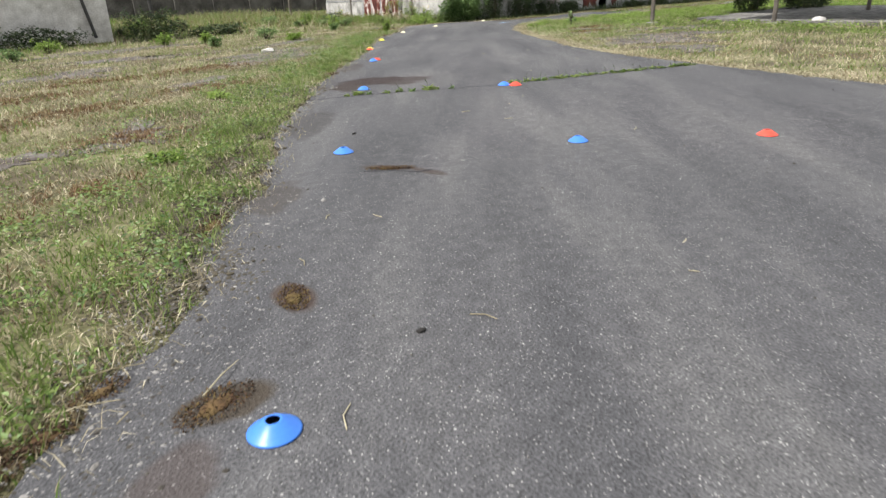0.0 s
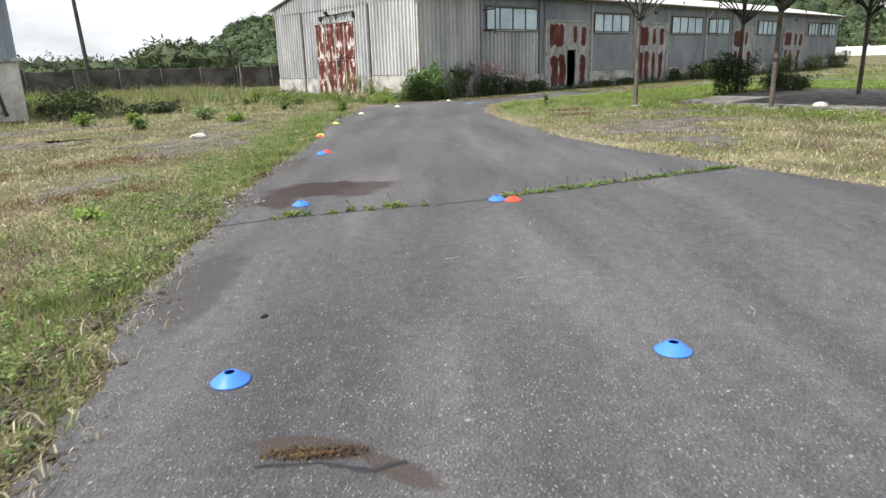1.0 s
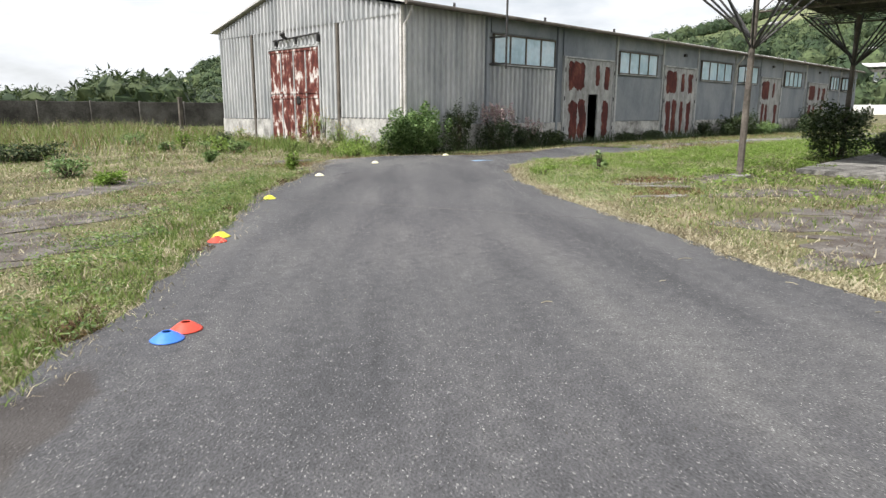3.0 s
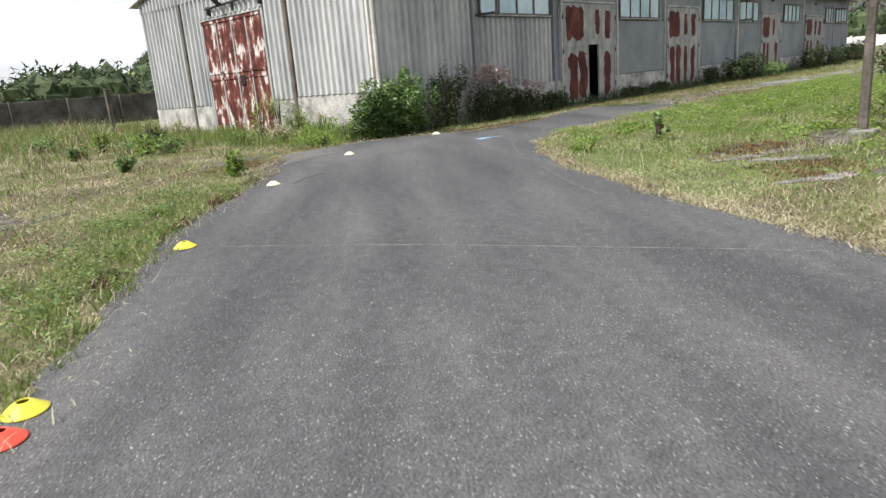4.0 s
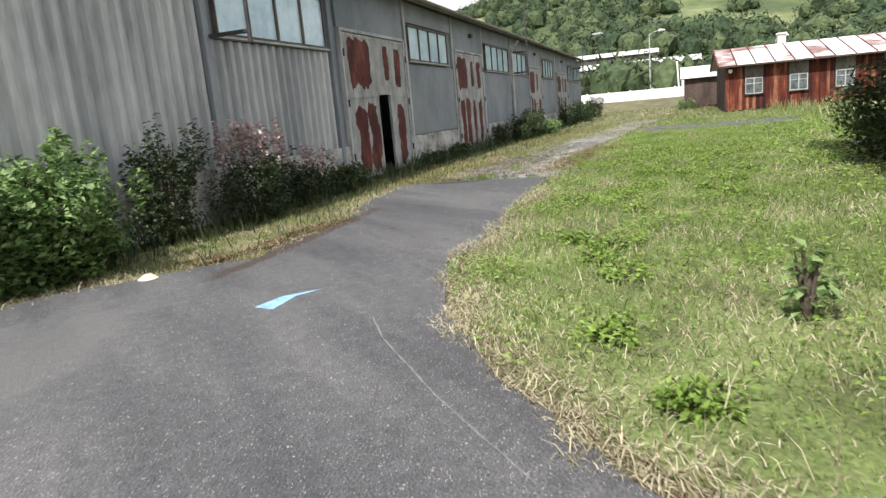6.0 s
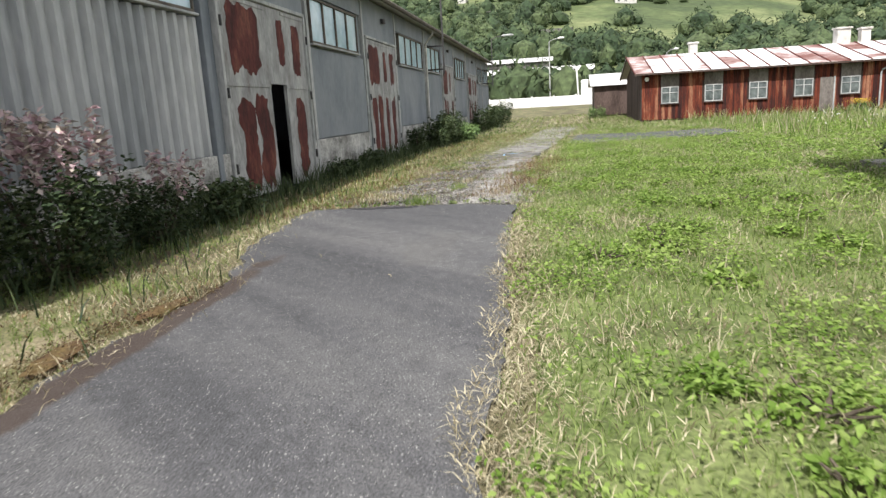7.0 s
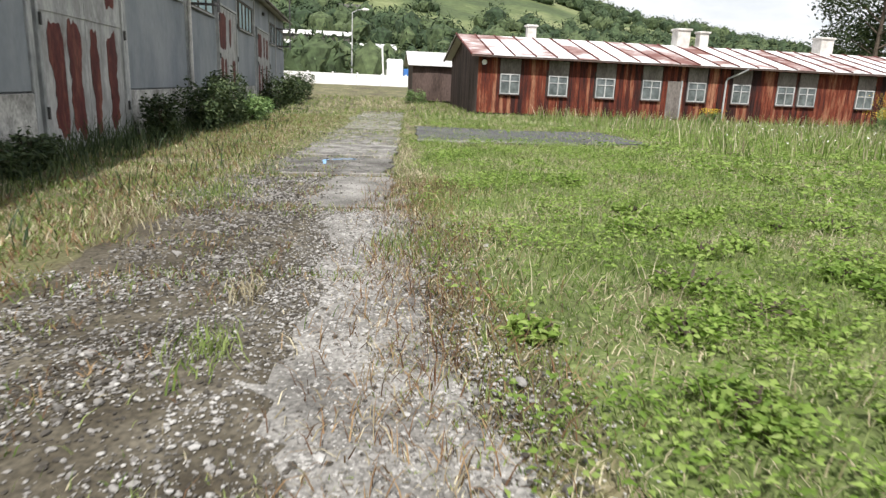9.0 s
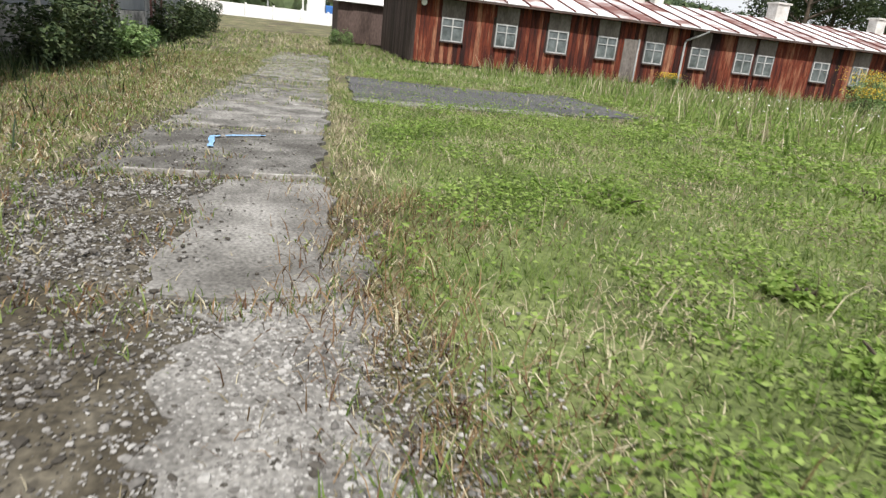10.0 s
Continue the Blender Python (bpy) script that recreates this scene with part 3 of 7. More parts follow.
def build_warehouse():
    wh = thing("warehouse", (0, 0, 0), "long grey sheet-clad warehouse with rusty red gates", "building", kind="structure")
    # walls: a solid core, leaving the gate openings, with the cladding set on it
    t = 0.18
    for lo, hi in (((WX0 + 0.03, WY0 + 0.06, 0), (28.18, WY0 + t, EAVE)), ((28.181, WY0 + 0.06, 3.34), (31.819, WY0 + t, EAVE)), ((31.82, WY0 + 0.06, 0), (WX1, WY0 + t, EAVE))):
        part("wall_core", box(lo, hi), PANEL, wh)
    back = bmesh.new()
    add_box(back, (WX0 + 0.03, WY1 - t, 0), (WX1, WY1, EAVE))
    part("back_wall", back, PANEL, wh)
    far = bmesh.new()
    add_box(far, (WX1 - t, WY0 + t, 0), (WX1 - 0.02, WY1 - t, EAVE))
    part("end_wall", far, PANEL, wh)
    near = bmesh.new()
    outline = [(WY0 + t, 0), (WY1 - t, 0), (WY1 - t, EAVE), (RIDGEY, RIDGE - 0.06), (WY0 + t, EAVE)]
    lo = [near.verts.new((WX0 + 0.05, a, b)) for a, b in outline]
    hi = [near.verts.new((WX0 + t, a, b)) for a, b in outline]
    near.faces.new(lo)
    near.faces.new(hi[::-1])
    for i in range(5):
        near.faces.new((lo[i], hi[i], hi[(i + 1) % 5], lo[(i + 1) % 5]))
    bmesh.ops.recalc_face_normals(near, faces=near.faces)
    part("gable_core", near, PANEL, wh)
    # floor coloured near black: the unlit interior's shade is put into its colour
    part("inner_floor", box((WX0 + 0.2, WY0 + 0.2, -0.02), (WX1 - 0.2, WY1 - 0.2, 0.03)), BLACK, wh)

    # gable cladding, between posts
    def rake(y):
        return EAVE + (RIDGE - EAVE) * (1 - abs(y - RIDGEY) / (RIDGEY - WY0 if y < RIDGEY else WY1 - RIDGEY)) - 0.05
    for a, b, lo_z in ((36.48, 33.76, 0.92), (33.64, 32.56, 0.95), (32.56, 29.0, 3.56), (29.0, 28.01, 1.0), (27.89, 24.74, 1.05)):
        part("ribbed_sheet", ribbed((WX0 + 0.01, a, 0), (0, -1), a - b, lo_z, 4.2), SHEET, wh)
    part("ribbed_sheet", ribbed((WX0 - 0.015, WY1, 0), (0, -1), WY1 - WY0, 4.16, 0, top=lambda s: max(4.18, rake(WY1 - s))), SHEET, wh)
    for y in (33.7, 27.95):
        part("gable_post", box((WX0 - 0.06, y - 0.06, 0), (WX0 + 0.05, y + 0.06, 4.15), 0.01), POSTMAT, wh)
    for a, b, h in ((36.5, 33.76, 0.9), (33.64, 32.56, 0.93), (29.0, 28.01, 0.98), (27.89, 24.72, 1.03)):
        part("plinth", box((WX0 - 0.03, b, 0), (WX0 + 0.05, a, h), 0.012), PLINTH, wh)
    # gable gate
    gate = new("gate")
    gate.parent = wh
    gate["label"] = "double steel gate, red paint peeling to white"
    f = bmesh.new()
    add_box(f, (WX0 - 0.04, 32.45, 0), (WX0 + 0.05, 32.55, 3.56), 0.01)
    add_box(f, (WX0 - 0.04, 29.01, 0), (WX0 + 0.05, 29.11, 3.56), 0.01)
    add_box(f, (WX0 - 0.04, 29.11, 3.48), (WX0 + 0.05, 32.45, 3.56), 0.01)
    part("gate_frame", f, FRAME, gate)
    for a, b in ((29.12, 30.77), (30.79, 32.44)):
        leaf = bmesh.new()
        add_box(leaf, (WX0 - 0.01, a, 0.04), (WX0 + 0.045, b, 3.47))
        part("gate_leaf", leaf, PEEL, gate)
        rails = bmesh.new()
        for zz in (0.06, 1.70, 1.88, 3.38):
            add_box(rails, (WX0 - 0.035, a, zz), (WX0 - 0.01, b, zz + 0.07))
        part("rail", rails, PEEL, gate)
        for yy in (a, (a + b) / 2 - 0.03, b - 0.06):
            part("stile", box((WX0 - 0.03, yy, 0.13), (WX0 - 0.01, yy + 0.06, 3.38)), FRAME if yy != a else PEEL, gate)
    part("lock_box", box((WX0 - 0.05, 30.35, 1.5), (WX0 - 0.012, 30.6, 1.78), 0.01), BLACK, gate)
    # a rail and lamp over the gate
    part("door_rail", tube([(WX0 - 0.12, 28.9, 3.9), (WX0 - 0.12, 31.9, 3.8)], 0.035, 6), STEEL, wh)
    for y in (29.0, 30.4, 31.8):
        part("rail_bracket", box((WX0 - 0.14, y - 0.03, 3.62), (WX0 + 0.02, y + 0.03, 3.86)), STEEL, wh)
    part("gate_lamp", tube([(WX0 - 0.3, 31.0, 4.02), (WX0 - 0.2, 31.0, 3.86), (WX0 - 0.02, 31.0, 3.84)], [0.12, 0.07, 0.03], 8), STEEL, wh)

    # long side: ribbed bays, then painted panels between gates
    part("ribbed_sheet", ribbed((WX0 + 0.1, WY0 + 0.05, 0), (1, 0), 3.7, 0.85, EAVE - 0.02), SHEET, wh, "shaded grey ribbed sheet")
    part("ribbed_sheet", ribbed((23.85, WY0 + 0.05, 0), (1, 0), 3.75, 0.85, 2.84), SHEET, wh, "shaded grey ribbed sheet")
    part("wall_panel", box((23.85, WY0 - 0.0, 3.96), (27.6, WY0 + 0.06, EAVE - 0.02)), PANEL, wh)
    for x in (23.66, 27.76):
        part("wall_post", box((x - 0.07, WY0 - 0.05, 0), (x + 0.07, WY0 + 0.06, EAVE - 0.02), 0.01), PANEL, wh)
    for a, b in ((19.8, 23.59), (23.73, 27.69), (27.83, 28.1), (31.9, 36.25), (39.8, 48.4), (52.0, 56.6), (61.6, 68.9)):
        part("plinth", box((a, WY0 - 0.03, 0), (b, WY0 + 0.06, 0.84), 0.012), PLINTH, wh)
    for a, b in ((32.15, 36.1), (39.95, 44.45), (44.75, 48.3), (52.1, 56.5), (61.75, 64.3), (64.6, 68.9)):
        pane_lo = 2.84
        part("wall_panel", box((a, WY0 - 0.012, 0.86), (b, WY0 + 0.06, pane_lo - 0.05), 0.008), PANEL, wh, "smooth grey painted panel")
        part("wall_panel", box((a, WY0 - 0.005, 3.9), (b, WY0 + 0.06, EAVE - 0.02)), PANEL, wh)
    for a, b, top in ((28.12, 31.88, 3.42), (36.25, 39.8, 3.44), (48.4, 52.0, 3.36), (56.6, 61.6, 3.3)):
        part("wall_panel", box((a, WY0 - 0.004, top), (b, WY0 + 0.055, EAVE - 0.02)), PANEL, wh)
    for x in (32.05, 36.18, 39.87, 44.6, 52.05, 56.55, 61.65, 64.45):
        part("wall_post", box((x - 0.07, WY0 - 0.04, 0), (x + 0.07, WY0 + 0.06, EAVE - 0.02), 0.008), FRAME, wh)
    for x0, x1, z0, z1 in ((23.95, 27.52, 2.9, 3.92), (32.25, 35.6, 2.88, 3.84), (40.3, 44.1, 2.86, 3.86), (45.0, 47.9, 2.86, 3.84), (52.5, 55.7, 2.86, 3.84), (62.1, 64.1, 2.86, 3.84), (64.9, 68.2, 2.86, 3.84)):
        window_long(wh, x0, x1, z0, z1, 3 if x1 - x0 < 3 else 4)
    gate_long(wh, 28.22, 31.78, 3.34, [(28.4, 29.64, 2.06, 3.28), (30.42, 30.74, 2.28, 3.2), (31.08, 31.5, 2.12, 3.16), (28.56, 29.16, 0.1, 1.76), (29.22, 29.82, 0.1, 1.86), (31.02, 31.5, 0.12, 1.78)], (29.94, 30.66, 1.97))
    gate_long(wh, 36.4, 39.65, 3.36, [(36.55, 37.7, 2.1, 3.25), (38.1, 38.5, 2.2, 3.18), (38.9, 39.42, 2.15, 3.18), (36.68, 37.15, 0.1, 1.85), (37.3, 37.8, 0.1, 1.9), (38.15, 38.5, 0.1, 1.85), (38.9, 39.35, 0.1, 1.85)])
    gate_long(wh, 48.6, 51.85, 3.28, [(48.8, 50.0, 2.0, 3.15), (50.5, 50.85, 2.1, 3.05), (48.9, 49.35, 0.1, 1.85), (49.5, 49.95, 0.1, 1.8), (51.0, 51.5, 0.1, 1.8)])
    gate_long(wh, 57.2, 61.4, 3.22, [(57.4, 58.8, 2.0, 3.1), (59.3, 59.8, 2.05, 3.0), (60.2, 61.0, 2.0, 3.0), (57.5, 58.2, 0.1, 1.8), (58.5, 59.0, 0.1, 1.8), (60.0, 60.6, 0.1, 1.8)])
    # roof: two thin slopes with an overhang, trim along the edges
    for ya, za, yb, zb in ((WY0 - 0.38, EAVE - 0.02, RIDGEY, RIDGE + 0.02), (WY1 + 0.38, EAVE - 0.03, RIDGEY, RIDGE + 0.02)):
        bm = bmesh.new()
        vs = [bm.verts.new(p) for p in ((WX0 - 0.22, ya, za), (WX1 + 0.2, ya, za), (WX1 + 0.2, yb, zb), (WX0 - 0.22, yb, zb))]
        f = bm.faces.new(vs)
        ext = bmesh.ops.extrude_face_region(bm, geom=[f])
        bmesh.ops.translate(bm, verts=[v for v in ext["geom"] if isinstance(v, bmesh.types.BMVert)], vec=(0, 0, 0.06))
        bmesh.ops.recalc_face_normals(bm, faces=bm.faces)
        part("roof_slope", bm, ROOF, wh)
    part("gutter", tube([(WX0 - 0.2, WY0 - 0.44, EAVE - 0.02), (WX1 + 0.2, WY0 - 0.44, EAVE - 0.06)], 0.07, 8), POSTMAT, wh)
    for x in (WX0 + 0.05, 44.62):
        part("downpipe", tube([(x, WY0 - 0.44, EAVE - 0.05), (x, WY0 - 0.40, EAVE - 0.25), (x, WY0 - 0.09, EAVE - 0.6), (x, WY0 - 0.09, 0.15)], 0.05, 8), PLASTER, wh)
    part("corner_trim", box((WX0 - 0.05, WY0 - 0.03, 0.9), (WX0 + 0.07, WY0 + 0.05, EAVE - 0.05), 0.008), PLASTER, wh)
    for i in range(9):
        x = 22.5 + i * 5.0
        part("roof_vent", tube([(x, WY0 + 0.5, EAVE + 0.1), (x, WY0 + 0.5, EAVE + 0.36)], 0.05, 6), STEEL, wh)
    for x in (38.3, 50.2, 59.2):
        part("wall_lamp", box((x - 0.12, WY0 - 0.12, 3.92), (x + 0.12, WY0 - 0.02, 4.06), 0.02), STEEL, wh)


build_warehouse()


# ---- the red wooden hut ----
HX0, HX1, HY1, HY0, HE, HR = 57.25, 65.6, 14.95, -20.0, 2.68, 3.76
HRX = 61.5


def build_hut():
    hut = thing("barrack", (0, 0, 0), "long low barrack of weathered red-brown boards under rusting tin", "building", kind="structure")
    core = bmesh.new()
    outline = [(HX0 + 0.03, 0), (HX1, 0), (HX1, HE), (HRX, HR - 0.03), (HX0 + 0.03, HE)]
    lo = [core.verts.new((a, HY0, b)) for a, b in outline]
    hi = [core.verts.new((a, HY1 - 0.03, b)) for a, b in outline]
    core.faces.new(lo)
    core.faces.new(hi[::-1])
    for i in range(5):
        core.faces.new((lo[i], hi[i], hi[(i + 1) % 5], lo[(i + 1) % 5]))
    bmesh.ops.recalc_face_normals(core, faces=core.faces)
    part("wall_core", core, OLDBOARD, hut)
    for ya_x, za, xb, zb in ((HX0 - 0.52, HE - 0.08, HRX, HR), (HX1 + 0.35, HE - 0.08, HRX, HR)):
        # tin sheets laid side by side with standing seams
        n = 36
        w = (HY1 + 0.45 - HY0) / n
        if xb > ya_x:
            sheet = None
            for i in range(n):
                y0 = HY0 + i * w
                if sheet is None:
                    bm = bmesh.new()
                    pts = [(ya_x, 0, za), (ya_x, w - 0.03, za), (xb, w - 0.03, zb), (xb, 0, zb)]
                    f = bm.faces.new([bm.verts.new(p) for p in pts])
                    ext = bmesh.ops.extrude_face_region(bm, geom=[f])
                    bmesh.ops.translate(bm, verts=[v for v in ext["geom"] if isinstance(v, bmesh.types.BMVert)], vec=(0, 0, 0.025))
                    add_box(bm, (ya_x, w - 0.045, 0), (ya_x + 0.001, w - 0.03, 0.0001))
                    bmesh.ops.recalc_face_normals(bm, faces=bm.faces)
                    first = part("roof_sheet", bm, TIN, hut)
                    sheet = first.data
                    ob = first
                else:
                    ob = put("roof_sheet", sheet, TIN, hut)
                ob.location = (0, y0, 0)
            seam = None
            for i in range(n):
                y0 = HY0 + (i + 1) * w - 0.015
                if seam is None:
                    s = tube([(ya_x, 0, za + 0.035), (xb, 0, zb + 0.035)], 0.045, 5)
                    ob = part("roof_seam", s, RUST, hut, "rusted standing seam")
                    seam = ob.data
                else:
                    ob = put("roof_seam", seam, RUST, hut)
                ob.location = (0, y0, 0)
        else:
            bm = bmesh.new()
            f = bm.faces.new([bm.verts.new(p) for p in ((ya_x, HY0, za), (ya_x, HY1 + 0.45, za), (xb, HY1 + 0.45, zb), (xb, HY0, zb))])
            ext = bmesh.ops.extrude_face_region(bm, geom=[f])
            bmesh.ops.translate(bm, verts=[v for v in ext["geom"] if isinstance(v, bmesh.types.BMVert)], vec=(0, 0, 0.025))
            bmesh.ops.recalc_face_normals(bm, faces=bm.faces)
            part("roof_back", bm, TIN, hut)
    part("eave_board", box((HX0 - 0.5, HY0, HE - 0.16), (HX0 - 0.46, HY1 + 0.42, HE - 0.06)), OLDBOARD, hut)
    part("soffit", box((HX0 - 0.46, HY0, HE - 0.10), (HX0 + 0.03, HY1 + 0.4, HE - 0.07)), OLDBOARD, hut)
    # verge boards on the gable end
    for xa, xb in ((HX0 - 0.52, HRX), (HX1 + 0.35, HRX)):
        bm = bmesh.new()
        vs = [(xa, HY1 + 0.42, HE - 0.2), (xb, HY1 + 0.42, HR - 0.12), (xb, HY1 + 0.42, HR), (xa, HY1 + 0.42, HE - 0.08)]
        f = bm.faces.new([bm.verts.new(p) for p in vs])
        ext = bmesh.ops.extrude_face_region(bm, geom=[f])
        bmesh.ops.translate(bm, verts=[v for v in ext["geom"] if isinstance(v, bmesh.types.BMVert)], vec=(0, -0.03, 0))
        bmesh.ops.recalc_face_normals(bm, faces=bm.faces)
        part("verge_board", bm, OLDBOARD, hut)
    # boards
    wins = [13.45 - 2.283 * i for i in range(6)] + [-0.3, -1.45] + [-4.6 - 2.283 * i for i in range(6)]
    rng = random.Random(8)
    shared = {}
    y = HY1
    bw = 0.178
    while y - bw > HY0:
        c = y - bw / 2
        spans = [(0.08, HE - 0.02)]
        if any(abs(c - w) < 0.5 for w in wins):
            spans = [(0.08, 0.92), (2.08, HE - 0.02)]
        for a, b in spans:
            key = (a, b)
            if key not in shared:
                bm = box((HX0 - 0.0, -bw / 2 + 0.006, a), (HX0 + 0.03, bw / 2 - 0.006, b), 0.006)
                me = bpy.data.meshes.new("board")
                bm.to_mesh(me)
                bm.free()
                shared[key] = me
            ob = put("board", shared[key], BOARD, hut)
            ob.location = (rng.uniform(-0.006, 0.004), c, rng.uniform(-0.02, 0.02) if b > 1 else 0)
        y -= bw
    # gable boards
    x = HX0 + 0.05
    while x < HX1 - 0.1:
        b = HE + (HR - HE) * (1 - abs(x + 0.1 - HRX) / (HRX - HX0 if x < HRX else HX1 - HRX)) - 0.12
        key = round(b, 1)
        if key not in shared:
            bm = box((0.006, -0.03, 0.06), (0.194, 0.0, key), 0.006)
            me = bpy.data.meshes.new("board")
            bm.to_mesh(me)
            bm.free()
            shared[key] = me
        put("board", shared[key], OLDBOARD, hut).location = (x, HY1, 0)
        x += 0.2
    # windows, with a dark weathered board above each
    for i, w in enumerate(wins):
        win = new("window")
        win.parent = hut
        win["label"] = "small four-pane window in a pale frame"
        f = bmesh.new()
        a, b, z0, z1, t = w - 0.46, w + 0.46, 0.94, 1.84, 0.05
        add_box(f, (HX0 - 0.05, a, z0), (HX0 + 0.03, b, z0 + t))
        add_box(f, (HX0 - 0.05, a, z1 - t), (HX0 + 0.03, b, z1))
        for yy in (a, w - t / 2, b - t):
            add_box(f, (HX0 - 0.048, yy, z0 + t), (HX0 + 0.03, yy + t, z1 - t))
        add_box(f, (HX0 - 0.046, a + t, 1.50), (HX0 + 0.03, w - t / 2, 1.54))
        add_box(f, (HX0 - 0.046, w + t / 2, 1.50), (HX0 + 0.03, b - t, 1.54))
        part("window_frame", f, FRAME, win)
        for c0, c1 in ((a + t, w - t / 2), (w + t / 2, b - t)):
            part("pane", box((HX0 - 0.012, c0, z0 + t), (HX0 - 0.004, c1, z1 - t)), HUTPANE, win)
        if i % 3 == 1 or i in (6, 7):
            part("curtain", box((HX0 + 0.0, a + t, 1.0), (HX0 + 0.02, b - t, 1.3 + 0.2 * ((i * 7) % 3) / 2)), PLASTER, win, "pale curtain behind the glass")
        part("lintel_board", box((HX0 - 0.03, a - 0.02, 1.85), (HX0 + 0.03, b + 0.02, 2.5), 0.006), GREYBOARD, win)
        part("sill", box((HX0 - 0.11, a - 0.04, z0 - 0.06), (HX0 + 0.02, b + 0.04, z0 - 0.002), 0.006), OLDBOARD, win)
    door = new("door")
    door.parent = hut
    door["label"] = "narrow boarded door, paint worn pale"
    part("door_leaf", box((HX0 - 0.035, 5.15, 0.1), (HX0 - 0.012, 5.8, 1.85), 0.006), GREYBOARD, door)
    part("door_jamb", box((HX0 - 0.055, 5.06, 0.1), (HX0 - 0.012, 5.14, 1.9), 0.006), FRAME, door)
    part("door_panel", box((HX0 - 0.05, 5.23, 0.2), (HX0 - 0.036, 5.72, 1.0), 0.006), GREYBOARD, door)
    part("downpipe", tube([(HX0 - 0.52, 2.1, HE - 0.14), (HX0 - 0.40, 2.3, HE - 0.28), (HX0 - 0.1, 2.85, HE - 0.6), (HX0 - 0.09, 2.9, HE - 0.75), (HX0 - 0.09, 2.9, 0.2)], 0.045, 8), FRAME, hut)
    part("wall_lamp", tube([(HX0 - 0.12, HY1 - 0.25, 2.3), (HX0 - 0.02, HY1 - 0.25, 2.3)], [0.12, 0.10], 10), WHITE, hut)
    for y, w, h in ((11.5, 0.45, 0.55), (3.3, 0.7, 0.78), (2.1, 0.5, 0.7), (-5.0, 0.75, 0.75), (-11.5, 0.6, 0.7)):
        ch = new("chimney")
        ch.parent = hut
        part("stack", box((HRX - w / 2, y - w / 2, HR - 0.35), (HRX + w / 2, y + w / 2, HR + h), 0.015), PLASTER, ch)
        part("cap", box((HRX - w / 2 - 0.07, y - w / 2 - 0.07, HR + h + 0.001), (HRX + w / 2 + 0.07, y + w / 2 + 0.07, HR + h + 0.1), 0.015), PLASTER, ch)


HUTPANE = material("hut_pane", [(0.05, 0.06, 0.06), (0.14, 0.16, 0.16)], 2.5, 0.08, 0, 0, 8, 0.1, spec=0.7)
GREYBOARD = material("grey_board", [(0.10, 0.085, 0.075), (0.19, 0.17, 0.155)], 2, 0.9, 0, 0.4, 20, 0.25, (1, 1, 0.4))
build_hut()


def build_far_shed():
    sh = thing("shed", (67.6, 16.1, 0.25), "small dark wooden shed with a pale tin roof", "shed")
    part("wall_core", box((0, -1.6, 0), (3.2, 0.9, 2.1)), OLDBOARD, sh)
    bm = bmesh.new()
    f = bm.faces.new([bm.verts.new(p) for p in ((-0.3, -1.9, 2.05), (-0.3, 1.2, 2.05), (1.6, 1.2, 2.9), (1.6, -1.9, 2.9))])
    ext = bmesh.ops.extrude_face_region(bm, geom=[f])
    bmesh.ops.translate(bm, verts=[v for v in ext["geom"] if isinstance(v, bmesh.types.BMVert)], vec=(0, 0, 0.04))
    bmesh.ops.recalc_face_normals(bm, faces=bm.faces)
    part("roof_sheet", bm, ROOF, sh)
    bm = bmesh.new()
    f = bm.faces.new([bm.verts.new(p) for p in ((1.6, -1.9, 2.9), (1.6, 1.2, 2.9), (3.5, 1.2, 2.05), (3.5, -1.9, 2.05))])
    ext = bmesh.ops.extrude_face_region(bm, geom=[f])
    bmesh.ops.translate(bm, verts=[v for v in ext["geom"] if isinstance(v, bmesh.types.BMVert)], vec=(0, 0, 0.04))
    bmesh.ops.recalc_face_normals(bm, faces=bm.faces)
    part("roof_sheet", bm, ROOF, sh)
    gb = bmesh.new()
    f = gb.faces.new([gb.verts.new(p) for p in ((0, 0.9, 2.1), (3.2, 0.9, 2.1), (1.6, 0.9, 2.86))])
    ext = bmesh.ops.extrude_face_region(gb, geom=[f])
    bmesh.ops.translate(gb, verts=[v for v in ext["geom"] if isinstance(v, bmesh.types.BMVert)], vec=(0, -0.1, 0))
    bmesh.ops.recalc_face_normals(gb, faces=gb.faces)
    part("gable_board", gb, OLDBOARD, sh)
    part("door", box((-0.03, -0.9, 0.02), (-0.002, 0.1, 1.8), 0.005), OLDBOARD, sh)


build_far_shed()


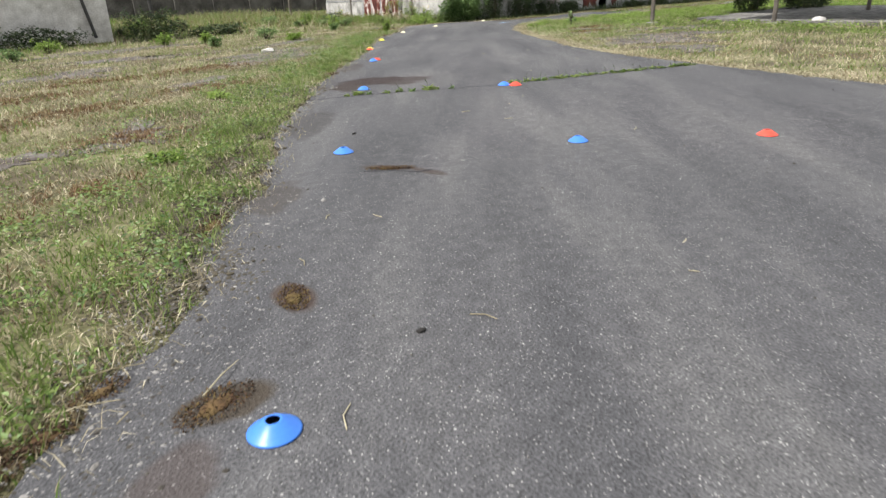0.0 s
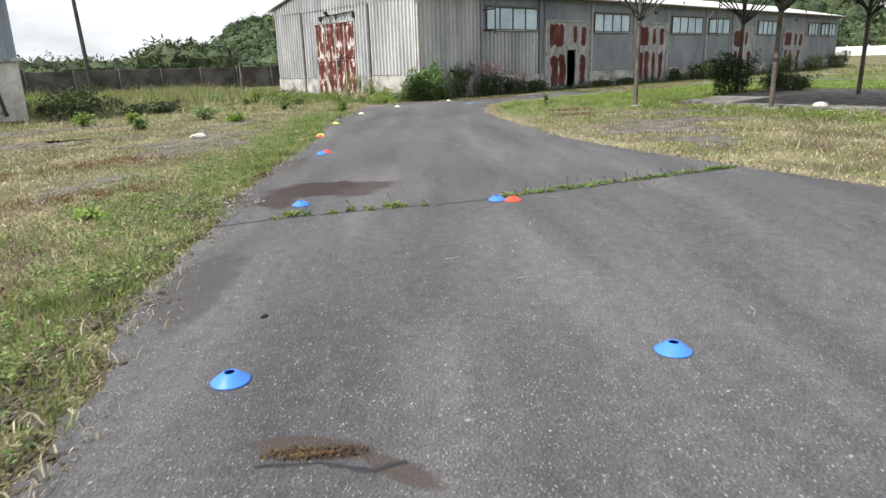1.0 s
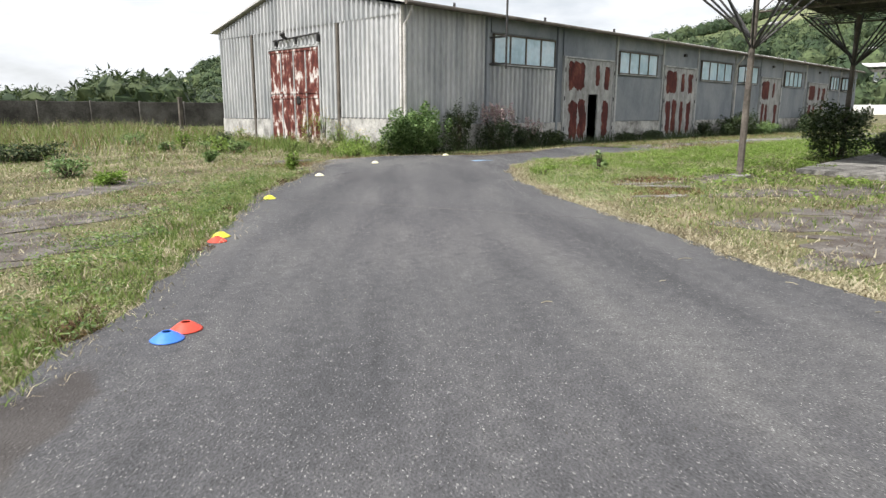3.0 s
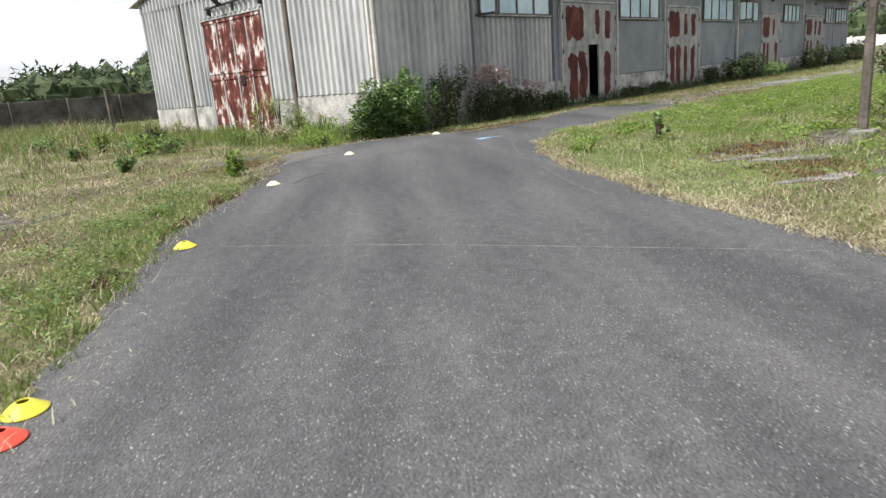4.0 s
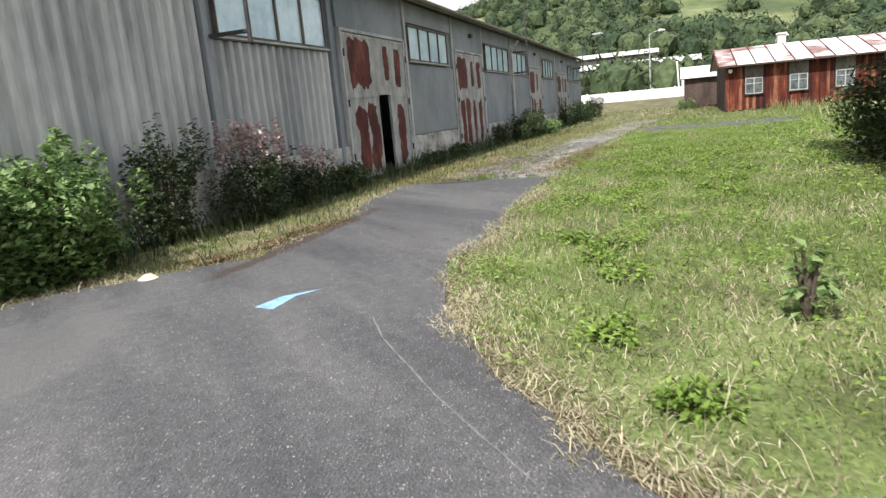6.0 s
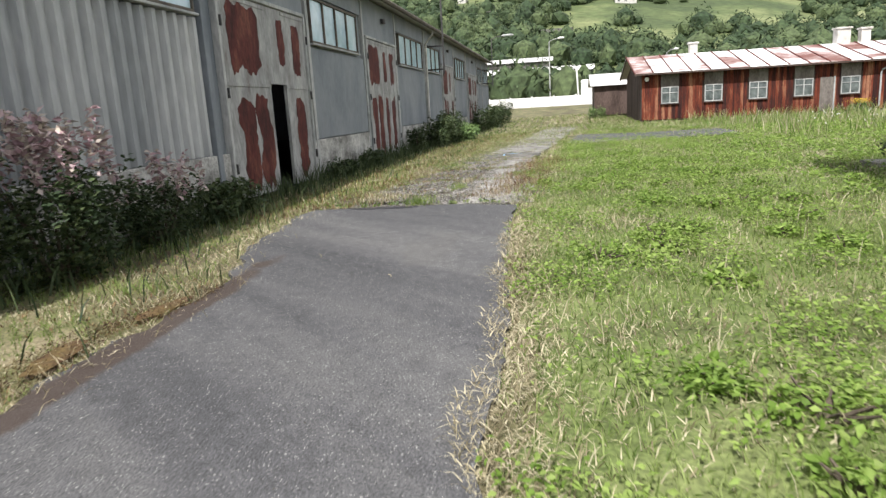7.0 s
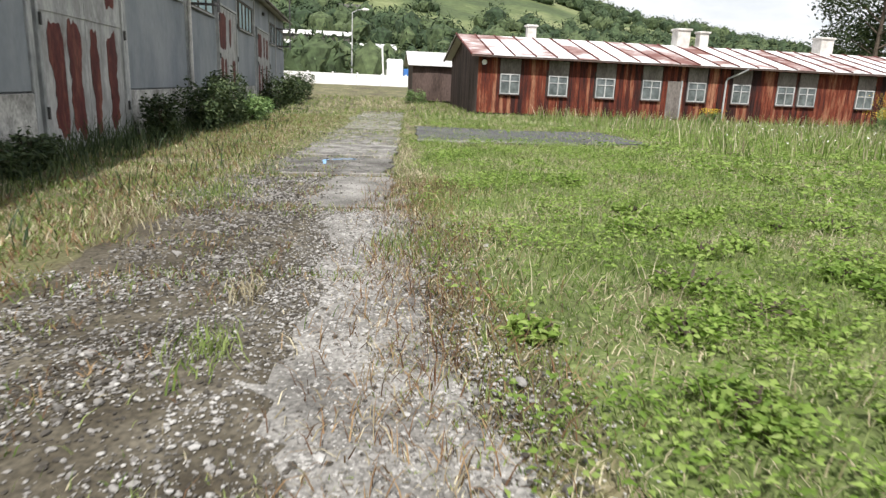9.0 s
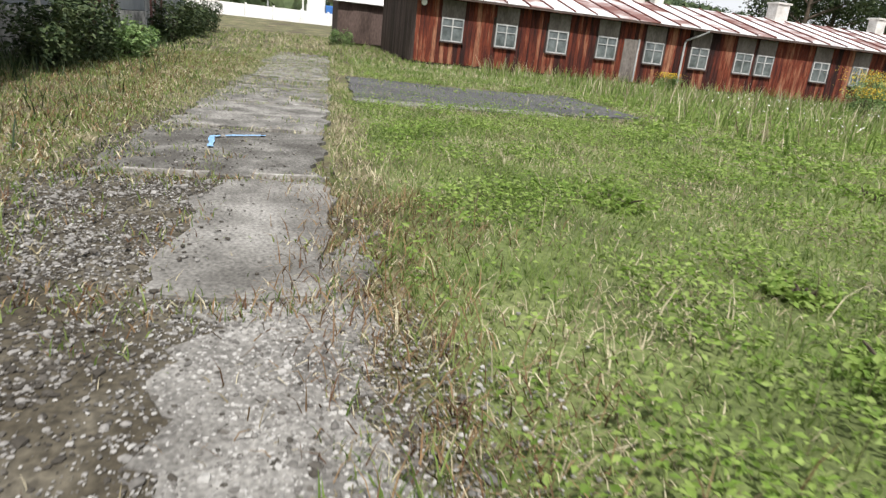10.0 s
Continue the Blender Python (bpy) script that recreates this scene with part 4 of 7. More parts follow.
# ---- the steel canopy ----
def umbrella(x, y, h, spread_x, spread_y, top, label):
    u = thing("canopy_frame", (x, y, -0.05), label, "steel canopy", "canopy frames")
    part("post", tube([(0, 0, 0), (0, 0, h), (0, 0, top)], [0.075, 0.065, 0.06], 8), POSTMAT, u)
    part("base_plate", box((-0.18, -0.18, 0.0), (0.18, 0.18, 0.09), 0.02), CONCRETE, u)
    corners = [(sx, sy) for sx in (-1, -0.33, 0.33, 1) for sy in (-1, 1)] + [(sx, sy) for sy in (-0.33, 0.33) for sx in (-1, 1)]
    for i, (cx, cy) in enumerate(corners):
        part("strut", tube([(0, 0, h + (0.2 if i % 2 else 0)), (cx * spread_x, cy * spread_y, top)], 0.024, 5), STEEL, u)
    # a double layer of bars over the struts, the upper one wider
    steps = (-1, -0.6, -0.2, 0.2, 0.6, 1)
    for zz, k in ((top, 1.0), (top + 0.62, 1.15)):
        for f in steps:
            part("grid_bar", tube([(f * spread_x * k, -spread_y * k, zz), (f * spread_x * k, spread_y * k, zz)], 0.014, 5), STEEL, u)
            part("grid_bar", tube([(-spread_x * k, f * spread_y * k, zz), (spread_x * k, f * spread_y * k, zz)], 0.014, 5), STEEL, u)
    for f in steps:
        for g in steps:
            for q in (-0.2, 0.2):
                part("diagonal", tube([(f * spread_x, g * spread_y, top), ((f + q) * 1.05 * spread_x, (g + q) * 1.05 * spread_y, top + 0.62)], 0.009, 4), STEEL, u)
    return u


def build_canopy():
    first = umbrella(20.17, 14.42, 2.6, 1.12, 1.15, 3.98, "bare steel umbrella frame on a slim rusty post")
    for x, y in ((20.92, 10.5), (27.3, 14.4), (27.3, 10.2)):
        copy_thing(first, pose(x, y, -0.05))
    roof = thing("canopy_roof", (0, 0, 0), "dark sheet roof lying on the steel canopy frames", "roof")
    for x0, x1, y0, y1 in ((19.0, 22.25, 3.1, 12.75), (22.28, 24.95, 3.1, 15.6), (24.98, 28.5, 3.1, 15.6)):
        n = round((y1 - y0) / 3.2)
        for k in range(n):
            a, b = y0 + (y1 - y0) * k / n, y0 + (y1 - y0) * (k + 1) / n
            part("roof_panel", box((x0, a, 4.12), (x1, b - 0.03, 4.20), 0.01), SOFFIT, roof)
            for f in (0.25, 0.75):
                part("purlin", box((x0, a + (b - a) * f - 0.03, 4.05), (x1, a + (b - a) * f + 0.03, 4.119)), STEEL, roof)
    for x in (19.1, 24.0, 27.8):
        # a lattice beam under the sheets
        top_y = 12.6 if x < 22 else 15.8
        part("chord", tube([(x, 3.2, 3.80), (x, top_y, 3.80)], 0.03, 6), POSTMAT, roof)
        y = top_y
        while y > 3.6:
            part("lattice_bar", tube([(x, y, 3.80), (x, y - 0.35, 4.10)], 0.016, 5), POSTMAT, roof)
            part("lattice_bar", tube([(x, y - 0.35, 4.10), (x, y - 0.7, 3.80)], 0.016, 5), POSTMAT, roof)
            y -= 0.7
    slab = prism([(22.3, 14.0), (21.3, 10.2), (21.0, 3), (31, 3), (31, 14.3), (27, 14.2)], -0.1, 0.06)
    tagged(part("pavement", slab, CONCRETE), "pale concrete floor slab under the canopy", "pavement", kind="structure")
    part("kerb_strip", box((20.75, 3.0, -0.1), (20.95, 10.0, 0.08), 0.02), CONCRETE, bpy.data.objects["pavement"])


build_canopy()


# ---- distance ----
def crowns(name, spots, rng, mat, label, count=26, card=0.55):
    """Far woods: clumps, each a dark lump wrapped in leafy sprays, in one mesh."""
    ico = bmesh.new()
    bmesh.ops.create_icosphere(ico, subdivisions=1, radius=0.8)
    bv = np.array([v.co for v in ico.verts])
    bf = np.array([[v.index for v in f.verts] for f in ico.faces])
    ico.free()
    r = np.random.RandomState(rng)
    sp = np.array(spots)
    n = len(sp)
    scale = np.stack([sp[:, 3], sp[:, 3], sp[:, 4]], 1)
    mid = sp[:, :3] + np.stack([np.zeros(n), np.zeros(n), sp[:, 4] * 0.55], 1)
    v = (bv[None] * (1 + r.uniform(-0.2, 0.2, (n, len(bv), 1))) * scale[:, None] + mid[:, None]).reshape(-1, 3)
    f = (bf[None] + (np.arange(n) * len(bv))[:, None, None]).reshape(-1, 3)
    u = r.normal(0, 1, (n, count, 3))
    u /= np.linalg.norm(u, axis=2)[..., None]
    p = (mid[:, None] + u * scale[:, None] * r.uniform(0.75, 1.12, (n, count, 1))).reshape(-1, 3)
    m = n * count
    d, e = r.normal(0, 1, (m, 3)), r.normal(0, 1, (m, 3))
    size = (np.repeat(sp[:, 3], count) * card * r.uniform(0.5, 1.2, m))[:, None]
    d /= np.linalg.norm(d, axis=1)[:, None]
    e /= np.linalg.norm(e, axis=1)[:, None]
    q = np.stack([p - d * size * 0.5, p + e * size * 0.35, p + d * size * 0.6], 1).reshape(-1, 3)
    g = np.arange(m * 3).reshape(-1, 3) + len(v)
    me = mesh_of(name, np.concatenate([v, q]), np.concatenate([f, g]).tolist())
    return tagged(put(name, me, mat), label, "woods", kind="stuff")


def build_distance():
    r = np.random.RandomState(5)
    spots = []
    n = 14000
    az = np.radians(r.uniform(-62, 66, n))
    d = 125 + 420 * r.uniform(0, 1, n) ** 0.8
    xs, ys = 15 + d * np.cos(az), 18 + d * np.sin(az)
    keep = patchy(xs, ys, 150, 4) + 0.25 * patchy(xs, ys, 40, 9) > 0.60
    zs = terrain(xs, ys)
    for x, y, z, k, dd in zip(xs, ys, zs, keep, d):
        if k and len(spots) < 5200:
            s = r.uniform(2.2, 5.0)
            spots.append((x, y, z, s, s * r.uniform(0.8, 1.25)))
    crowns("hill_woods", spots, 3, WOOD, "dark green woods and scrub on the hillside", 84, 0.36)
    spots = []
    for i in range(260):
        a = math.radians(r.uniform(-20, 30))
        dd = r.uniform(94, 122)
        x, y = 15 + dd * math.cos(a), 18 + dd * math.sin(a)
        s = r.uniform(1.8, 3.3)
        spots.append((x, y, float(terrain(x, y)), s, s * r.uniform(0.9, 1.4)))
    crowns("fence_trees", spots, 6, WOOD, "dark row of trees beyond the white fence", 70, 0.4)
    spots = []
    for i in range(420):
        a = math.radians(r.uniform(60, 100))
        dd = r.uniform(95, 150)
        x, y = 5 + dd * math.cos(a), 8 + dd * math.sin(a)
        s = r.uniform(1.6, 2.7)
        spots.append((x, y, 0, s, s * r.uniform(0.8, 1.3)))
    for i in range(150):
        a = math.radians(r.uniform(66.5, 72.5))
        dd = r.uniform(75, 92)
        x, y = 5 + dd * math.cos(a), 8 + dd * math.sin(a)
        s = r.uniform(1.5, 2.6)
        spots.append((x, y, r.uniform(0, 1.0), s, s * r.uniform(0.8, 1.3)))
    crowns("hedge_trees", spots, 7, DARKLEAF, "green trees and scrub beyond the yard wall", 80, 0.38)
    spots = []
    for i in range(500):
        a = math.radians(r.uniform(52, 66.5))
        dd = r.uniform(240, 330)
        x, y = 15 + dd * math.cos(a), 18 + dd * math.sin(a)
        s = r.uniform(2.5, 4.5)
        spots.append((x, y, float(terrain(x, y)), s, s * r.uniform(0.8, 1.3)))
    crowns("ridge_woods", spots, 8, WOOD, "dark wooded ridge behind the warehouse", 36, 0.5)


build_distance()


def build_fence():
    fence = thing("fence", (0, 0, 0), "low white concrete fence across the end of the yard", "fence")
    y = -2.0
    shared = {}
    while y < 42:
        z = float(terrain(96, y + 1.2)) - 0.05
        if not shared:
            a = part("panel", box((0, 0.1, 0.02), (0.08, 2.4, 1.12), 0.01), WHITE, fence)
            b = part("post", box((-0.05, -0.08, 0), (0.13, 0.08, 1.25), 0.015), WHITE, fence)
            shared = {"a": a.data, "b": b.data}
        else:
            a, b = put("panel", shared["a"], WHITE, fence), put("post", shared["b"], WHITE, fence)
        a.location = b.location = (96, y, z)
        y += 2.45
    wall = thing("yard_wall", (0, 0, 0), "low sooty concrete wall along the yard", "wall", kind="structure")
    x = -40.0
    first = None
    while x < 30:
        if first is None:
            ob = part("wall_panel", box((0, 0, -0.1), (2.9, 0.16, 1.68), 0.015), WALLGREY, wall)
            first = ob.data
            po = part("wall_pier", box((-0.12, -0.06, -0.1), (-0.002, 0.2, 1.74), 0.015), WALLGREY, wall)
            second = po.data
        else:
            ob, po = put("wall_panel", first, WALLGREY, wall), put("wall_pier", second, WALLGREY, wall)
        ob.location = po.location = (x, 57.0 - 0.05 * x, 0)
        x += 3.02


build_fence()


# ---- marker cones ----
def disc_cone(mat, label):
    """A soft sports marker: a flared shell with a hole at its top."""
    bm = bmesh.new()
    prof = [(0.098, 0.0), (0.1, 0.004), (0.094, 0.008), (0.062, 0.032), (0.036, 0.049), (0.030, 0.052), (0.026, 0.050), (0.028, 0.045), (0.058, 0.027), (0.088, 0.005), (0.09, 0.0)]
    n = 32
    rings = [[bm.verts.new((r * math.cos(2 * math.pi * k / n), r * math.sin(2 * math.pi * k / n), z)) for k in range(n)] for r, z in prof]
    for a, b in zip(rings, rings[1:] + rings[:1]):
        for k in range(n):
            bm.faces.new((a[k], a[(k + 1) % n], b[(k + 1) % n], b[k]))
    bmesh.ops.recalc_face_normals(bm, faces=bm.faces)
    for f in bm.faces:
        f.smooth = True
    return tagged(part("marker_cone", bm, mat), label, "marker cone", "marker cones along the drive")


CONES = {
    "blue": (BLUE, "blue plastic disc cone standing on the asphalt", [(-0.08, 1.9), (2.36, 5.52), (4.2, 4.15), (6.48, 7.58), (4.85, 9.08), (7.42, 12.74)]),
    "red": (RED, "red plastic disc cone standing on the asphalt", [(5.58, 2.97), (6.57, 7.42), (7.58, 12.84), (9.0, 15.33)]),
    "yellow": (LEMON, "yellow plastic disc cone standing on the asphalt", [(9.15, 15.55), (11.1, 17.9)]),
    "pale": (PALE, "pale cream plastic disc cone at the road edge", [(13.65, 20.32), (16.5, 22.05), (19.85, 22.9)]),
}
for mat, label, spots in CONES.values():
    first = disc_cone(mat, label)
    first.location = (*spots[0], 0.002)
    for x, y in spots[1:]:
        copy_thing(first, pose(x, y, 0.002, 0, 0, 20 * x))


# ---- concrete path and gravel ----
def path_right(x):
    return 20.36 - 0.085 * (x - 32.5)


def build_path():
    rng = random.Random(12)
    path = thing("concrete_path", (0, 0, 0), "path of old cracked concrete slabs leading on from the asphalt", "path", kind="structure")
    x = 33.1
    while x < 54:
        ln = 2.14
        y0 = path_right(x)
        for a, b in ((0.0, 0.72 if x < 35 else rng.uniform(1.45, 1.8)),):
            out = ragged([(x + 0.03, y0 + a), (x + ln - 0.03, y0 - 0.18 + a), (x + ln - 0.03, y0 - 0.18 + b), (x + 0.03, y0 + b)], 0.14, 0.045, rng)
            out = frayed(out, 0.10)
            part("slab", prism(out, -0.1, 0.004 + rng.uniform(-0.008, 0.01)), CONCRETE if x > 35 else PALECON, path)
            if x < 34:
                continue
            u = 0.05
            while u < b - 0.25:
                w = rng.uniform(0.25, 0.7)
                e = min(u + w, b - 0.1)
                lip = [(x - 0.02, y0 + u), (x + 0.035, y0 + u), (x + 0.035, y0 + e), (x - 0.02, y0 + e)]
                part("joint_lip", prism(frayed(ragged(lip, 0.07, 0.015, rng), 0.08), -0.05, 0.02), LIP, path, "pale chipped edge of a slab")
                u = e + rng.uniform(0.05, 0.45)
        x += 2.2
    # broken strip of concrete at the end of the asphalt
    part("slab", prism(frayed(ragged([(27.8, 20.3), (28.6, 20.2), (30.4, 20.2), (33.0, 20.15), (34.1, 19.98), (33.0, 20.85), (31.0, 20.75), (29.0, 20.85), (27.8, 21.0)], 0.1, 0.06, rng), 0.2), -0.1, -0.016), PALECON, path, "crumbled pale remains of a slab")
    side = prism(ragged([(41.4, 19.2), (41.6, 15.0), (42.2, 13.4), (46.2, 13.2), (45.6, 16), (46.4, 18.75)], 0.25, 0.06, rng), -0.1, -0.004)
    tagged(part("side_road", side, ASPHALT), "strip of old asphalt branching off to the barrack", "road", kind="structure")
    part("kerb_slab", prism(ragged([(40.9, 19.2), (41.38, 19.2), (41.55, 15.6), (41.1, 15.6)], 0.2, 0.03, rng), -0.1, 0.01), CONCRETE, bpy.data.objects["side_road"])


build_path()


def pebbles(name, px, py, pz, size, mat, seed, label, category="gravel"):
    """Loose stones, each a squashed lump, in one mesh."""
    ico = bmesh.new()
    bmesh.ops.create_icosphere(ico, subdivisions=1, radius=1)
    bv = np.array([v.co for v in ico.verts])
    bf = np.array([[v.index for v in f.verts] for f in ico.faces])
    ico.free()
    r = np.random.RandomState(seed)
    n = len(px)
    s = size * np.exp(r.normal(0, 0.45, n))
    sc = np.stack([s * r.uniform(0.8, 1.4, n), s * r.uniform(0.7, 1.1, n), s * r.uniform(0.35, 0.7, n)], 1)
    a = r.uniform(0, 6.28, n)
    v = bv[None] * (1 + r.uniform(-0.25, 0.25, (n, len(bv), 1))) * sc[:, None]
    c, q = np.cos(a)[:, None], np.sin(a)[:, None]
    v = np.stack([v[..., 0] * c - v[..., 1] * q + px[:, None], v[..., 0] * q + v[..., 1] * c + py[:, None], v[..., 2] + (np.asarray(pz) + sc[:, 2] * 0.4)[:, None]], 2)
    f = (bf[None] + (np.arange(n) * len(bv))[:, None, None]).reshape(-1, 3)
    return tagged(put(name, mesh_of(name, v.reshape(-1, 3), f.tolist()), mat), label, category, kind="stuff")


def build_gravel():
    r = np.random.RandomState(21)
    bed_rng = random.Random(4)
    bed = prism(ragged([(27.58, 20.25), (27.6, 22.6), (31, 22.4), (34.6, 22.1), (39, 21.6), (39, 21.2), (34, 20.3), (33, 20.1)], 0.2, 0.06, bed_rng), -0.1, -0.022)
    tagged(part("gravel_bed", bed, BED), "trodden grey-brown bed of earth and grit beside the slabs", "gravel bed", kind="structure")
    n = 95000
    x, y = r.uniform(27.6, 38.0, n), r.uniform(19.75, 22.6, n)
    off = y - path_right(x)
    slab = (x > 33.05) & (off > 0) & (off < np.where(x > 35.2, 1.6, 0.72))
    p = np.where(slab, 0.05, 0.9) * np.clip((38 - x) / 4, 0, 1) * np.clip((y - 19.85) / 0.3, 0, 1) * np.clip((22.5 - 0.06 * (x - 28) - y) / 0.35, 0, 1)
    p *= np.where((off < 0.75) & (x > 28), 0.3, 1.0)
    p *= 0.3 + 0.8 * (patchy(x, y, 0.8, 3) > 0.36 + 0.16 * np.clip((off - 0.8) / 0.4, 0, 1) * (x > 30.5))
    k = r.uniform(0, 1, n) < p
    pebbles("gravel", x[k], y[k], np.where(slab[k], 0.0, -0.02), 0.0065, STONE, 5, "loose grey and brown gravel on the broken path")
    n = 30000
    x = r.uniform(27.6, 33.1, n)
    y = 20.5 + 0.12 * np.sin(x * 2.1) + r.normal(0, 0.34, n)
    pebbles("pale_grit", x, y, np.full(n, -0.018), 0.0045, PALESTONE, 9, "pale worn grit down the middle of the path")
    # paler grit at the start of the path and beside the first whole slab
    n = 34000
    x, y = r.uniform(27.6, 35.3, n), r.uniform(20.1, 22.6, n)
    off = y - path_right(x)
    k = (((x < 30.9) & (patchy(x, y, 0.6, 66) > 0.40)) | ((x > 33.1) & (off > 0.55) & (patchy(x, y, 0.5, 67) > 0.3))) & (off > 0.4) & (off < 2.15)
    pebbles("pale_gravel", x[k], y[k], np.full(k.sum(), -0.016), 0.0048, PALESTONE, 17, "pale crushed stone on the broken path")
    # stones and growth creeping over the slabs further on
    n = 26000
    x, y = r.uniform(33.1, 50, n), r.uniform(18.4, 22.6, n)
    off = y - path_right(x)
    k = (off > 0.05) & (off < 2.5) & (r.uniform(0, 1, n) < (0.12 + 0.75 * (patchy(x, y, 0.7, 43) > 0.52)) * np.clip((off - 0.35) / 0.7, 0.1, 1) * np.clip(1.2 - (x - 34) / 9, 0.12, 1))
    pebbles("slab_gravel", x[k], y[k], np.full(k.sum(), 0.004), 0.007, STONE, 15, "loose gravel strewn over the old slabs")
    n = 64000
    x, y = r.uniform(33.0, 54, n), r.uniform(18.2, 22.9, n)
    off = y - path_right(x)
    joint = (np.abs(((x - 33.08 + 0.084 * off + 1.1) % 2.2) - 1.1) < 0.06) 
    creep = patchy(x, y, 0.9, 44) * 0.7 + 0.6 * np.clip((off - 1.0) / 0.8, 0, 1) + 0.42 * np.clip((x - 38) / 6, 0, 1) + 0.25 * np.clip((0.18 - off) / 0.2, 0, 1)
    k = (off > -0.1) & (off < 2.4) & ((joint & (r.uniform(0, 1, n) < 0.7)) | (creep > 0.64)) & (r.uniform(0, 1, n) < 0.75)
    x, y = x[k], y[k]
    g = r.uniform(0, 1, len(x)) < 0.5
    blades("joint_grass", x[g], y[g], np.full(g.sum(), -0.01), 0.07, 0.009, 1.0, GREEN, 161, "low grass in the joints of the slabs")
    blades("joint_straw", x[~g], y[~g], np.full((~g).sum(), -0.01), 0.075, 0.009, 1.5, DRY, 162, "straw lying on the slabs", "dead grass")
    n = 20000
    x, y = r.uniform(27.7, 36, n), r.uniform(20.0, 22.7, n)
    off = y - path_right(x)
    cross = (np.abs(x - 30.75 - 0.06 * np.sin(y * 7)) < 0.11) | (np.abs(x - 33.02 - 0.05 * np.sin(y * 6)) < 0.13) | (np.abs(x - 35.2) < 0.07)
    k = (cross & (r.uniform(0, 1, n) < 0.9)) | ((off > 0.6) & (patchy(x, y, 0.9, 41) > 0.54) & (r.uniform(0, 1, n) < 0.55))
    x, y = x[k], y[k]
    g = r.uniform(0, 1, len(x)) < 0.45
    blades("path_grass", x[g], y[g], np.full(g.sum(), -0.02), 0.065, 0.007, 0.9, GREEN, 151, "thin green grass in the joints of the path")
    blades("path_straw", x[~g], y[~g], np.full((~g).sum(), -0.02), 0.075, 0.007, 1.2, DEAD, 152, "brown dead grass among the gravel", "dead grass")
    n = 15000
    t = r.uniform(0, 1, n)
    x, y = -2.4 + t * 3.6, -0.4 + t * 5.3
    q = r.normal(0, 0.2, n)
    x, y = x - 0.83 * q - 0.02, y + 0.56 * q
    pebbles("edge_gravel", x, y, np.zeros(n) - 0.004, 0.0042, STONE, 6, "pale crushed gravel along the crumbling road edge")
    n = 14000
    t = r.uniform(0, 1, n)
    x, y = -0.1 + t * 4.9 + 0.12 * np.sin(t * 31), 3.1 + t * 7.4 + 0.5 * np.sin(t * 3.14)
    q = r.normal(0, 0.16, n)
    x, y = x + 0.84 * q, y - 0.54 * q
    k = patchy(x, y, 0.9, 52) > 0.36
    pebbles("edge_crumbs", x[k], y[k], np.zeros(k.sum()) - 0.003, 0.007, BED, 16, "dark crumbled dirt spilled over the asphalt edge", "dirt")
    n = 900
    x, y = r.normal(4.1, 0.35, n), r.normal(10.1, 0.5, n)
    pebbles("edge_stones", x, y, np.zeros(n) - 0.01, 0.010, STONE, 7, "small stones spilled at the road edge")
    n = 2600
    x, y = r.uniform(-1, 27, n), r.uniform(0, 23, n)
    k = inside(ROAD, x, y) & (away(CENTRE, x, y) < 6)
    pebbles("grit", x[k], y[k], np.zeros(k.sum()), 0.004, STONE, 8, "scattered pale grit on the asphalt")


build_gravel()


# ---- grass ----
BARE = [(7.3, 17.5, 1.9, 1.0, 20), (6.9, 16.0, 1.2, 0.6, 10), (9.6, 21.0, 1.6, 0.6, 30), (4.2, 20.0, 1.8, 0.7, 0), (1.2, 8.4, 0.7, 0.35, 60), (-0.2, 7.9, 0.6, 0.4, 10), (3.6, 12.8, 0.8, 0.4, 40), (2.0, 17.0, 1.4, 0.7, 10), (5.6, 15.5, 0.9, 0.5, 30), (14.6, 10.4, 1.6, 0.9, -30), (13.2, 8.6, 0.9, 0.6, -20),
        (16.4, 11.0, 1.8, 0.8, -40), (18.4, 15.3, 0.9, 0.45, -20), (19.6, 14.6, 1.0, 0.5, -20), (25.4, 14.2, 0.8, 0.5, 0), (18.8, 12.4, 1.4, 0.8, -30), (15.4, 24.2, 0.9, 0.4, 10), (5.0, 24.0, 2.4, 0.8, 0)]


def bare_patches():
    rng = random.Random(31)
    for i, (x, y, a, b, turn) in enumerate(BARE):
        bm = prism(blob_outline(x, y, a, b, turn, rng, 96, 0.75), -0.06, -0.027 + 0.0005 * (i % 5))
        tagged(part("bare_patch", bm, DIRT), "bare patch of dry trodden earth in the grass", "bare earth", "bare patches", kind="structure")


bare_patches()


def turf():
    rng = random.Random(32)
    line = [(x, y - 0.15) for x, y in RIGHT[:14]][::-1] + [(28.5, 19.7), (33, 19.9), (41, 19.2), (41.2, 15), (41, 13.2), (46.5, 13.0), (47, 18.4), (56.5, 17.5), (57, 9), (50, -4), (38, -8), (32, 2), (31.2, 14.6), (24, 15.2), (19.5, 15.0), (17.2, 13.2)]
    bm = prism(ragged(line, 0.3, 0.08, rng), -0.08, -0.03)
    tagged(part("turf", bm, TURF), "green weedy turf of the lawn", "lawn", kind="structure")


turf()


